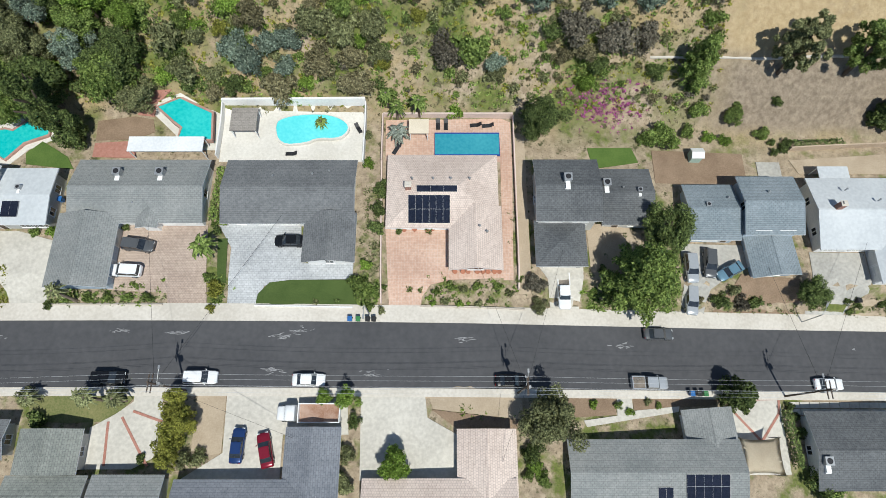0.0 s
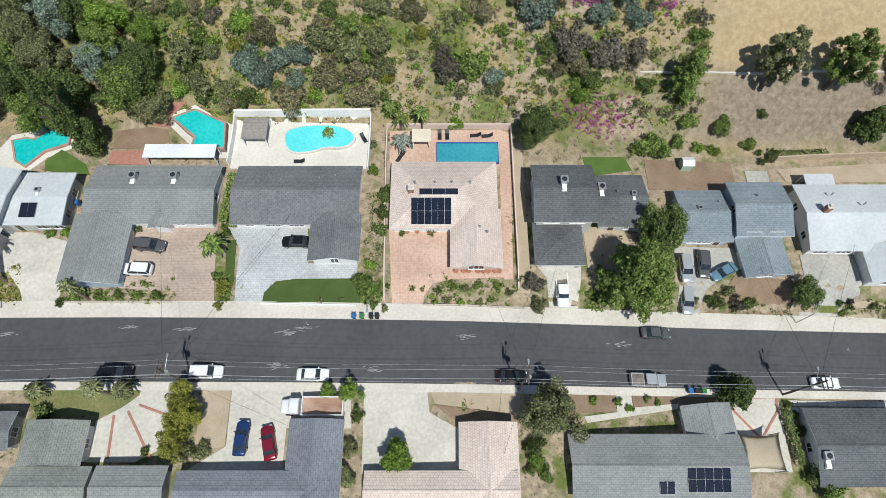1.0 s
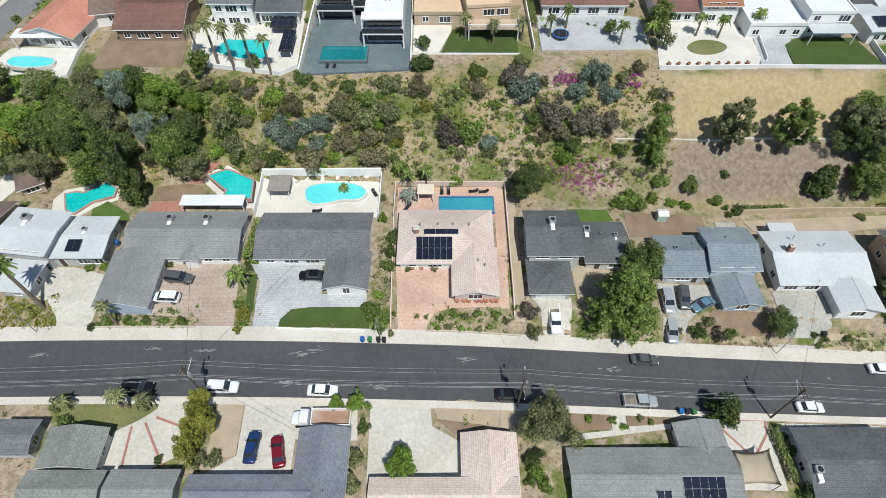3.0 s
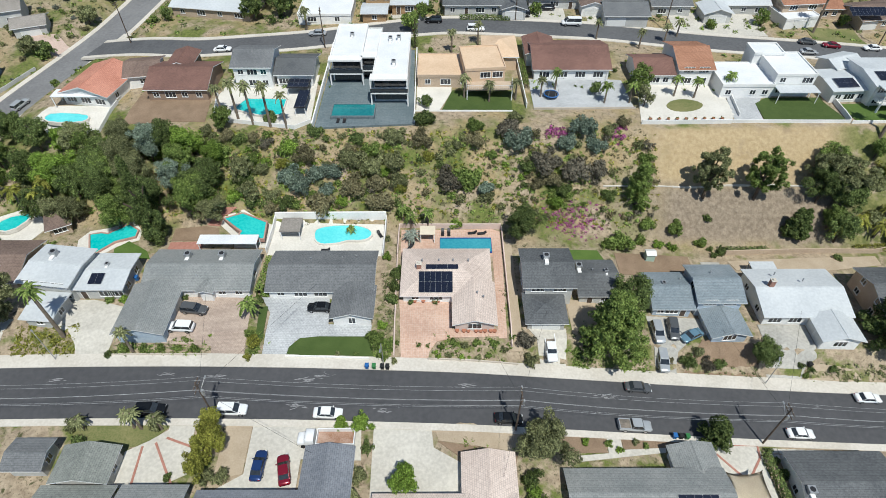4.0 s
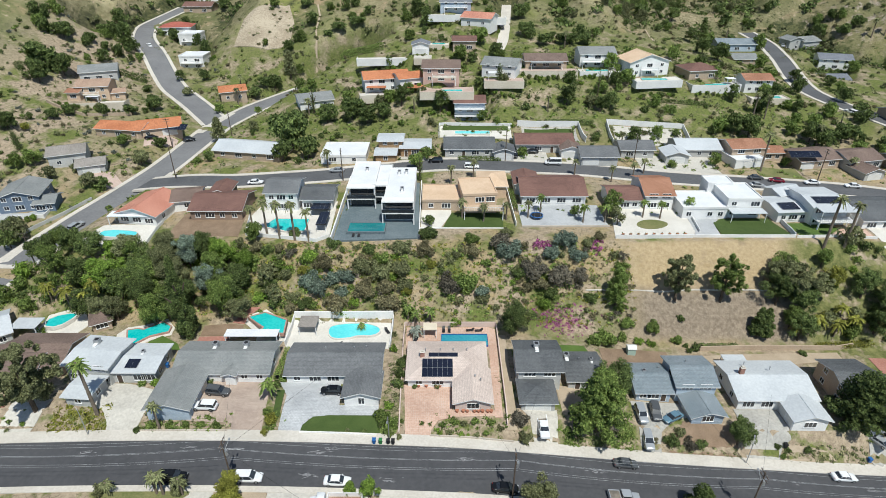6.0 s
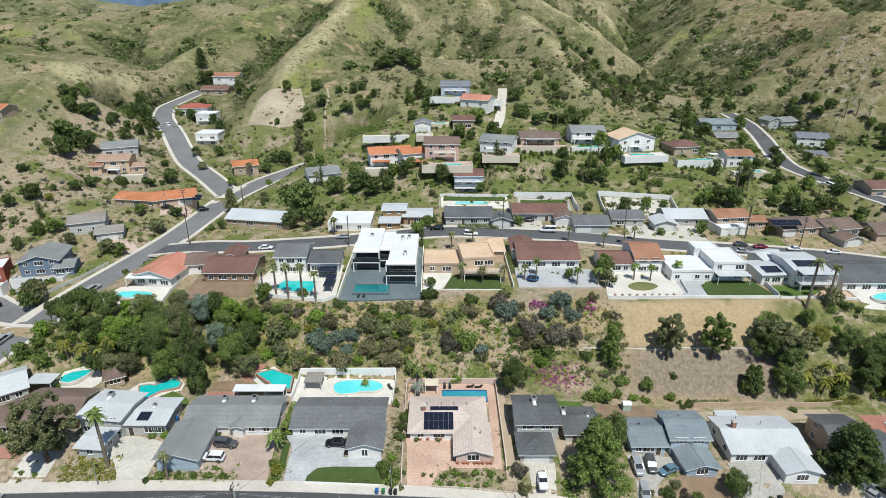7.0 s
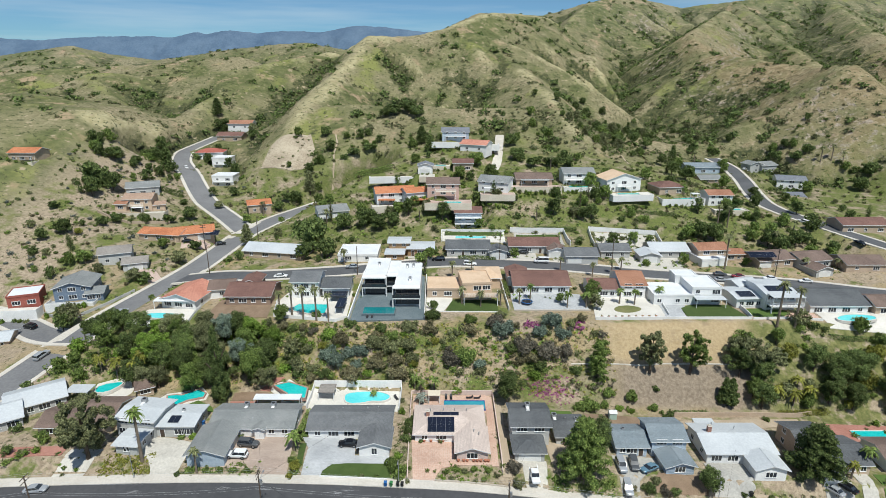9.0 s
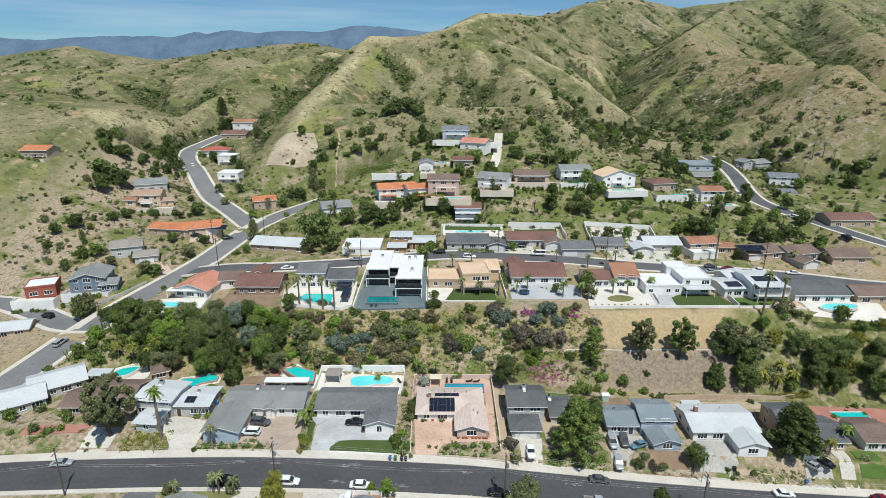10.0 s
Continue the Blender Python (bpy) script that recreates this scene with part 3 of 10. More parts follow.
def tube(bm, a, b, r0, r1, sides=8, mi=0):
    a, b = Vector(a), Vector(b)
    d = (b - a).normalized()
    u = d.orthogonal().normalized()
    w = d.cross(u)
    rings = [[bm.verts.new(p + (u * math.cos(k * 6.2832 / sides) + w * math.sin(k * 6.2832 / sides)) * r) for k in range(sides)] for p, r in ((a, r0), (b, r1))]
    for k in range(sides):
        j = (k + 1) % sides
        bm.faces.new((rings[0][k], rings[0][j], rings[1][j], rings[1][k])).material_index = mi
    bm.faces.new(rings[0][::-1]).material_index = mi
    bm.faces.new(rings[1]).material_index = mi


def prism(bm, outline, z0, z1, mi=0):
    """An outline of (x, y) pairs raised from z0 to z1."""
    low = [bm.verts.new((x, y, z0)) for x, y in outline]
    top = [bm.verts.new((x, y, z1)) for x, y in outline]
    n = len(outline)
    bm.faces.new(low[::-1]).material_index = mi
    bm.faces.new(top).material_index = mi
    for k in range(n):
        bm.faces.new((low[k], low[(k + 1) % n], top[(k + 1) % n], top[k])).material_index = mi


KEPT = {}


def kept(key, make, mats):
    """A mesh made once and shared."""
    if key not in KEPT:
        bm = bmesh.new()
        make(bm)
        bmesh.ops.recalc_face_normals(bm, faces=bm.faces)
        me = bpy.data.meshes.new(key[0])
        bm.to_mesh(me)
        bm.free()
        for mm in mats:
            me.materials.append(mm)
        KEPT[key] = me
    return KEPT[key]


def piece(name, me, parent, m, label=""):
    ob = new(name, me)
    ob.parent = parent
    ob.matrix_basis = m
    if label:
        ob["label"] = label
    return ob


# ---- house surfaces ----
WHITE = material("white_stucco", (0.66, 0.66, 0.65), (0.80, 0.79, 0.77), 1.5, 0.9, 0.15, per_thing=0.04)
GREY_WALL = material("grey_stucco", (0.38, 0.38, 0.37), (0.50, 0.50, 0.48), 1.5, 0.9, 0.15, per_thing=0.1)
TAN_WALL = material("tan_stucco", (0.40, 0.31, 0.23), (0.52, 0.41, 0.31), 1.5, 0.9, 0.15, per_thing=0.12)
PEACH_WALL = material("peach_stucco", (0.55, 0.40, 0.28), (0.62, 0.47, 0.34), 1.5, 0.9, 0.15)
SALMON_WALL = material("salmon_stucco", (0.50, 0.34, 0.29), (0.60, 0.42, 0.36), 1.5, 0.9, 0.15)
PINK_WALL = material("pink_stucco", (0.56, 0.44, 0.39), (0.66, 0.54, 0.48), 1.5, 0.9, 0.15)
BROWN_WALL = material("brown_stucco", (0.24, 0.17, 0.13), (0.33, 0.24, 0.18), 1.5, 0.9, 0.15)
RED_WALL = material("red_stucco", (0.27, 0.08, 0.06), (0.36, 0.12, 0.09), 1.5, 0.9, 0.15)
NAVY_WALL = coursed("slate_blue_siding", (0.13, 0.18, 0.25), (0.19, 0.24, 0.31), (0.04, 0.05, 0.07), 6.0, 0.2, 0.015, 0.7, 0.4, flat=False)
BLUE_SIDING = coursed("pale_blue_siding", (0.36, 0.44, 0.53), (0.47, 0.54, 0.61), (0.2, 0.25, 0.31), 6.0, 0.2, 0.015, 0.7, 0.4, flat=False)
WOOD_WALL = coursed("wood_cladding", (0.30, 0.19, 0.10), (0.42, 0.28, 0.16), (0.12, 0.08, 0.05), 3.0, 0.2, 0.015, 0.8, 0.4, flat=False)
GREY_SHINGLE = coursed("grey_shingle", (0.202, 0.215, 0.215), (0.286, 0.293, 0.286), (0.09, 0.095, 0.095), 0.6, 0.3, 0.02)
DARK_SHINGLE = coursed("dark_grey_shingle", (0.124, 0.130, 0.137), (0.195, 0.202, 0.208), (0.05, 0.05, 0.05), 0.6, 0.3, 0.02)
CHAR_SHINGLE = coursed("charcoal_shingle", (0.085, 0.091, 0.098), (0.143, 0.150, 0.156), (0.035, 0.035, 0.035), 0.6, 0.3, 0.02)
SLATE_SHINGLE = coursed("slate_shingle", (0.150, 0.163, 0.189), (0.221, 0.234, 0.260), (0.06, 0.06, 0.07), 0.6, 0.3, 0.02)
BLUE_SHINGLE = coursed("blue_grey_shingle", (0.176, 0.215, 0.240), (0.260, 0.299, 0.325), (0.07, 0.08, 0.09), 0.6, 0.3, 0.02)
GREEN_SHINGLE = coursed("green_grey_shingle", (0.169, 0.182, 0.169), (0.273, 0.286, 0.260), (0.07, 0.07, 0.07), 0.6, 0.3, 0.02)
TAUPE_SHINGLE = coursed("taupe_shingle", (0.241, 0.218, 0.196), (0.333, 0.305, 0.276), (0.1, 0.09, 0.08), 0.6, 0.3, 0.02)
BROWN_SHINGLE = coursed("brown_shingle", (0.144, 0.103, 0.086), (0.230, 0.167, 0.138), (0.06, 0.045, 0.04), 0.6, 0.3, 0.02)
MAROON_SHINGLE = coursed("maroon_shingle", (0.149, 0.083, 0.069), (0.230, 0.127, 0.103), (0.06, 0.035, 0.03), 0.6, 0.3, 0.02)
PINK_TILE = coursed("pale_pink_roof_tile", (0.530, 0.435, 0.382), (0.678, 0.572, 0.509), (0.34, 0.27, 0.24), 0.35, 0.32, 0.03, bump=0.3, uneven=0.05)
ORANGE_TILE = coursed("orange_roof_tile", (0.46, 0.17, 0.08), (0.62, 0.26, 0.13), (0.22, 0.08, 0.04), 0.32, 0.35, 0.04, bump=0.7)
CORAL_TILE = coursed("coral_roof_tile", (0.47, 0.20, 0.14), (0.60, 0.29, 0.21), (0.28, 0.11, 0.08), 0.32, 0.35, 0.03, bump=0.6)
RED_TILE = coursed("red_roof_tile", (0.36, 0.10, 0.075), (0.46, 0.15, 0.11), (0.18, 0.05, 0.04), 0.32, 0.35, 0.04, bump=0.7)
BROWN_TILE = coursed("terracotta_roof_tile", (0.32, 0.155, 0.095), (0.44, 0.23, 0.15), (0.16, 0.08, 0.05), 0.32, 0.35, 0.04, bump=0.7)
TAN_TILE = coursed("tan_roof_tile", (0.38, 0.26, 0.19), (0.50, 0.36, 0.27), (0.2, 0.13, 0.09), 0.32, 0.35, 0.04, bump=0.7)
TAN_ROOF = material("tan_roof_coating", (0.56, 0.40, 0.27), (0.68, 0.51, 0.36), 2.0, 0.9, 0.2)
METAL = material("pale_standing_roof", (0.45, 0.475, 0.495), (0.55, 0.575, 0.59), 3.0, 0.6, 0.05)
WHITE_ROOF = material("white_roof_membrane", (0.62, 0.64, 0.66), (0.74, 0.75, 0.76), 2.0, 0.8, 0.1)
TRIM = material("white_trim_paint", (0.72, 0.72, 0.71), (0.80, 0.80, 0.79), 1.0, 0.6)
GLASS = material("dark_window_glass", (0.018, 0.022, 0.028), (0.035, 0.042, 0.05), 3.0, 0.06, gloss=0.8)
DOOR_PAINT = material("dark_door_paint", (0.06, 0.045, 0.035), (0.1, 0.07, 0.055), 1.0, 0.5)
GARAGE_PAINT = material("pale_garage_paint", (0.62, 0.62, 0.60), (0.72, 0.72, 0.70), 1.5, 0.6, 0.05)
BRICK = coursed("red_brick", (0.26, 0.12, 0.085), (0.36, 0.18, 0.13), (0.40, 0.37, 0.34), 0.22, 0.075, 0.01, flat=False)
GREY_METAL = material("galvanised_metal", (0.34, 0.35, 0.36), (0.46, 0.47, 0.48), 1.0, 0.45, metal=0.6)
DARK_METAL = material("dark_metal", (0.02, 0.02, 0.022), (0.05, 0.05, 0.055), 1.0, 0.5, metal=0.3)
SOLAR = coursed("solar_cells", (0.008, 0.011, 0.022), (0.014, 0.018, 0.035), (0.05, 0.055, 0.07), 0.16, 0.16, 0.006, 0.12, 0.0, shift=0.0)


# ---- houses ----
FOOTPRINTS = []


def house(label, x, y, z):
    home = new("house")
    home.location = (x, y, z)
    return tagged(home, label, "house")


def gable_roof(bm, w, d, h, rise, t=0.2):
    pts = [(-d / 2, h), (0, h + rise), (d / 2, h)]
    ends = []
    for x in (-w / 2, w / 2):
        ends.append([bm.verts.new((x, y, z)) for y, z in pts] + [bm.verts.new((x, y, z - t)) for y, z in pts[::-1]])
    for k in range(6):
        f = bm.faces.new((ends[0][k], ends[0][(k + 1) % 6], ends[1][(k + 1) % 6], ends[1][k]))
        f.material_index = 0 if k in (0, 1) else 1
    bm.faces.new(ends[0]).material_index = 1
    bm.faces.new(ends[1][::-1]).material_index = 1


def hip_roof(bm, w, d, h, rise, t=0.2):
    r = max((w - d) / 2, 0.15)
    v = [bm.verts.new(p) for p in ((-w / 2, -d / 2, h), (w / 2, -d / 2, h), (w / 2, d / 2, h), (-w / 2, d / 2, h), (-r, 0, h + rise), (r, 0, h + rise))]
    low = [bm.verts.new((p.co.x, p.co.y, h - t)) for p in v[:4]]
    for q in ((0, 1, 5, 4), (1, 2, 5), (2, 3, 4, 5), (3, 0, 4)):
        bm.faces.new([v[i] for i in q])
    for k in range(4):
        bm.faces.new((low[k], low[(k + 1) % 4], v[(k + 1) % 4], v[k])).material_index = 1
    bm.faces.new(low[::-1]).material_index = 1


def flat_roof(bm, w, d, h):
    box(bm, -w / 2 + 0.25, w / 2 - 0.25, -d / 2 + 0.25, d / 2 - 0.25, h - 0.3, h - 0.02)


OPENINGS = {"w": (1.2, 1.1, 0.95), "W": (2.3, 1.3, 0.8), "p": (1.1, 1.5, 0.6), "d": (1.0, 2.05, 0.0), "g": (2.5, 2.1, 0.0), "G": (4.8, 2.15, 0.0)}


def lattice(bm, xs, zs, holes, front, back, slot=0):
    """One connected frame: a grid of bars with holes (column, row) left out."""
    rows = [[[bm.verts.new((x, y, z)) for x in xs] for z in zs] for y in (front, back)]
    solid = {(i, j) for i in range(len(xs) - 1) for j in range(len(zs) - 1)} - set(holes)
    for i, j in solid:
        ring = [(i, j), (i + 1, j), (i + 1, j + 1), (i, j + 1)]
        for side in (0, 1):
            bm.faces.new([rows[side][q][p] for p, q in ring]).material_index = slot
        for k, step in enumerate(((0, -1), (1, 0), (0, 1), (-1, 0))):
            if (i + step[0], j + step[1]) not in solid:
                (pa, qa), (pb, qb) = ring[k], ring[(k + 1) % 4]
                bm.faces.new((rows[0][qa][pa], rows[0][qb][pb], rows[1][qb][pb], rows[1][qa][pa])).material_index = slot
    for v in [v for v in bm.verts if not v.link_faces]:
        bm.verts.remove(v)


def window_frame(bm, w, h):
    f = 0.09
    bars = [0.0] if w < 2 else [-w / 6, w / 6]
    xs = [-w / 2 - f, -w / 2] + [x + k * f / 2 for x in bars for k in (-1, 1)] + [w / 2, w / 2 + f]
    lattice(bm, xs, [-f, 0, h, h + f], [(k, 1) for k in range(1, len(xs) - 2, 2)], -0.06, 0.02)


def opening(home, kind, m):
    w, h, sill = OPENINGS[kind]
    m = m @ pose(0, 0, sill)
    if kind in "gG":
        door = piece("garage_door", kept(("garage_door", kind), lambda bm: lattice(bm, [-w / 2 - 0.12, -w / 2, w / 2, w / 2 + 0.12], [0, h, h + 0.12], [(1, 0)], -0.09, 0.02), (TRIM,)), home, m, "pale sectional garage door")
        for k in range(4):
            piece("panel", kept(("panel", kind), lambda bm: box(bm, -w / 2, w / 2, -0.05, 0.02, 0.012, h / 4 - 0.012), (GARAGE_PAINT,)), door, pose(0, 0, k * h / 4))
    elif kind == "d":
        door = piece("door", kept(("door", kind), lambda bm: (box(bm, -w / 2, w / 2, -0.05, 0.02, 0, h), box(bm, -0.35, 0.35, -0.07, -0.05, 0.2, 0.9), box(bm, -0.35, 0.35, -0.07, -0.05, 1.1, 1.9)), (DOOR_PAINT,)), home, m, "dark panelled front door")
        piece("door_frame", kept(("door_frame", kind), lambda bm: (box(bm, -0.6, -0.5, -0.08, 0.02, 0, h), box(bm, 0.5, 0.6, -0.08, 0.02, 0, h), box(bm, -0.6, 0.6, -0.08, 0.02, h, h + 0.1)), (TRIM,)), door, Matrix())
    else:
        win = piece("window", kept(("window", kind), lambda bm: window_frame(bm, w, h), (TRIM,)), home, m)
        piece("sill", kept(("sill", kind), lambda bm: box(bm, -w / 2 - 0.15, w / 2 + 0.15, -0.13, 0.0, -0.15, -0.09), (TRIM,)), win, Matrix())
        piece("pane", kept(("pane", kind), lambda bm: box(bm, -w / 2, w / 2, -0.025, 0.01, 0, h), (GLASS,)), win, Matrix(), "dark reflecting window pane")


def block(home, x, y, w, d, turn, z, h, roof, roof_mat, wall_mat, faces="", pitch=0.0):
    """One volume of a house: walls, roof and openings. x, y: the middle of its roof; h: height of the eaves."""
    base = Matrix.Translation(-home.location) @ pose(x, y, z, 0, 0, turn)
    FOOTPRINTS.extend((x + k * (w - d) / 4 * math.cos(radians(turn)), y + k * (d - w) / 4, max(w, d) * 0.42) for k in (-1, 1))
    over = 0.0 if roof == "flat" else 0.6
    lw, ld, rz = (d, w, 90) if roof == "gy" else (w, d, 0)
    rise = {"gx": 0.16, "gy": 0.16, "hip": 0.16, "sx": 0.06, "flat": 0.0}[roof] * ld if not pitch else pitch * ld
    bm = bmesh.new()
    a, b, drop = lw / 2 - over, ld / 2 - over, -3.0
    top = h + rise * over / (ld / 2) - 0.12
    if roof in ("gx", "gy", "sx"):
        peak = h + rise - 0.12
        ends = [[bm.verts.new((sx, sy, sz)) for sy, sz in ((-b, drop), (b, drop), (b, top), (0, peak), (-b, top))] for sx in (-a, a)]
        for k in range(5):
            bm.faces.new((ends[0][k], ends[1][k], ends[1][(k + 1) % 5], ends[0][(k + 1) % 5]))
        bm.faces.new(ends[0])
        bm.faces.new(ends[1][::-1])
    else:
        box(bm, -a, a, -b, b, drop, h - 0.2)
    bmesh.ops.recalc_face_normals(bm, faces=bm.faces)
    wall = part("wall", bm, wall_mat, home)
    wall.matrix_basis = base @ pose(0, 0, 0, 0, 0, rz)
    bm = bmesh.new()
    if roof == "hip":
        hip_roof(bm, lw, ld, h, rise)
    elif roof == "flat":
        flat_roof(bm, lw + 0.3, ld + 0.3, h)
    else:
        gable_roof(bm, lw, ld, h, rise)
    bmesh.ops.recalc_face_normals(bm, faces=bm.faces)
    top_part = part("roof", bm, (roof_mat, TRIM if roof != "flat" else wall_mat), home)
    top_part.matrix_basis = base @ pose(0, 0, 0, 0, 0, rz)
    if roof == "flat":
        rw, rd = lw + 0.3, ld + 0.3
        for k in (-1, 1):
            bm = bmesh.new()
            box(bm, -rw / 2, rw / 2, k * (rd / 2 - 0.125) - 0.125, k * (rd / 2 - 0.125) + 0.125, h - 0.4, h + 0.25)
            part("parapet", bm, wall_mat, top_part)
            bm = bmesh.new()
            box(bm, k * (rw / 2 - 0.125) - 0.125, k * (rw / 2 - 0.125) + 0.125, -rd / 2 + 0.25, rd / 2 - 0.25, h - 0.4, h + 0.25)
            part("parapet", bm, wall_mat, top_part)
    elif roof != "hip":
        bm = bmesh.new()
        box(bm, -lw / 2 + 0.02, lw / 2 - 0.02, -0.13, 0.13, h + rise - 0.05, h + rise + 0.035)
        part("ridge_cap", bm, roof_mat, top_part)
    for group in faces.split():
        side, _, kinds = group.partition(":")
        length, deep, ang = {"S": (w, d, 0), "E": (d, w, 90), "N": (w, d, 180), "W": (d, w, -90)}[side]
        for k, kind in enumerate(kinds):
            if kind == "_":
                continue
            u = (k + 0.5) / len(kinds) * (length - 2 * over - 0.6) - (length - 2 * over - 0.6) / 2
            levels = (0.0,) if h < 4.3 else ((0.0, 2.7) if h < 8 else (0.0, 2.8, 5.5))
            for lv in levels:
                put = kind if lv == 0 or kind in "wWp" else "w"
                opening(home, put, base @ pose(0, 0, 0, 0, 0, ang) @ pose(u, -deep / 2 + over, lv + 0.05))
    return base


def roof_height(w, d, h, roof, lx, ly):
    span = d if roof != "gy" else w
    off = ly if roof != "gy" else lx
    rise = {"gx": 0.16, "gy": 0.16, "hip": 0.16, "sx": 0.06, "flat": 0.0}[roof] * span
    return h + rise * (1 - abs(off) / (span / 2))

# ---- vehicles ----
def paint(name, r, g, b, metal=0.3):
    return material(name, (r * 0.92, g * 0.92, b * 0.92), (r, g, b), 2.0, 0.25, metal=metal, gloss=0.6)


PAINTS = {
    "white": paint("white_car_paint", 0.78, 0.79, 0.80, 0.0), "silver": paint("silver_car_paint", 0.45, 0.47, 0.49), "grey": paint("grey_car_paint", 0.12, 0.125, 0.13),
    "black": paint("black_car_paint", 0.012, 0.013, 0.015), "blue": paint("blue_car_paint", 0.02, 0.05, 0.16), "red": paint("red_car_paint", 0.22, 0.012, 0.03), "teal": paint("pale_blue_car_paint", 0.16, 0.28, 0.36),
}
TYRE = material("tyre_rubber", (0.012, 0.012, 0.012), (0.02, 0.02, 0.02), 0.5, 0.9)
RIM = material("alloy_rim", (0.4, 0.4, 0.42), (0.5, 0.5, 0.52), 0.5, 0.35, metal=0.8)
LAMP_CLEAR = material("headlight_lens", (0.6, 0.62, 0.64), (0.7, 0.72, 0.74), 0.5, 0.15)
LAMP_RED = material("tail_light_lens", (0.3, 0.01, 0.01), (0.36, 0.02, 0.02), 0.5, 0.2)
BED = material("truck_bed_liner", (0.10, 0.09, 0.08), (0.26, 0.22, 0.18), 0.6, 0.9, 0.2)


def loft(bm, rows, mi=0):
    """Rounded skin over cross rows of (x, half width, low z, high z)."""
    fine = [rows[0]]
    for a, b in zip(rows, rows[1:]):
        for k in (1, 2, 3):
            u = k / 3
            e = u * u * (3 - 2 * u) * 0.5 + u * 0.5
            fine.append((a[0] + (b[0] - a[0]) * u, *(p + (q - p) * e for p, q in zip(a[1:], b[1:]))))
    side = ((0.0, 0.90), (0.22, 0.985), (0.55, 1.0), (0.80, 0.965), (0.94, 0.90), (1.0, 0.80))
    rings = []
    for x, hw, z0, z1 in fine:
        right = [(x, hw * w, z0 + (z1 - z0) * f) for f, w in side]
        rings.append([bm.verts.new(q) for q in right] + [bm.verts.new((q[0], -q[1], q[2])) for q in right[::-1]])
    n = len(rings[0])
    for a, b in zip(rings, rings[1:]):
        for k in range(n):
            f = bm.faces.new((a[k], a[(k + 1) % n], b[(k + 1) % n], b[k]))
            f.material_index, f.smooth = mi, True
    bm.faces.new(rings[0][::-1]).material_index = mi
    bm.faces.new(rings[-1]).material_index = mi


SHAPES = {
    "sedan": (4.7, [(-2.35, 0.72, 0.4, 0.72), (-2.2, 0.86, 0.28, 0.92), (-1.3, 0.9, 0.24, 0.96), (0.9, 0.9, 0.24, 0.92), (1.9, 0.88, 0.26, 0.82), (2.3, 0.74, 0.34, 0.66)], (-1.75, -0.95, 0.35, 1.15), 1.42),
    "suv": (4.8, [(-2.4, 0.76, 0.45, 0.85), (-2.25, 0.92, 0.34, 1.08), (-1.3, 0.95, 0.3, 1.1), (0.9, 0.95, 0.3, 1.06), (2.0, 0.92, 0.32, 0.98), (2.38, 0.78, 0.42, 0.8)], (-2.25, -1.95, 0.35, 1.2), 1.72),
    "pickup": (5.6, [(-2.8, 0.9, 0.5, 1.05), (-2.6, 0.96, 0.42, 1.1), (-0.9, 0.97, 0.38, 1.1), (1.2, 0.97, 0.38, 1.1), (2.5, 0.94, 0.4, 1.04), (2.8, 0.8, 0.5, 0.9)], (-0.75, -0.55, 0.85, 1.5), 1.82),
    "van": (5.4, [(-2.7, 0.9, 0.4, 1.1), (-2.6, 0.98, 0.34, 1.3), (0.9, 0.98, 0.34, 1.3), (2.2, 0.95, 0.36, 1.1), (2.68, 0.82, 0.42, 0.9)], (-2.6, -2.5, 1.0, 2.0), 2.15),
}


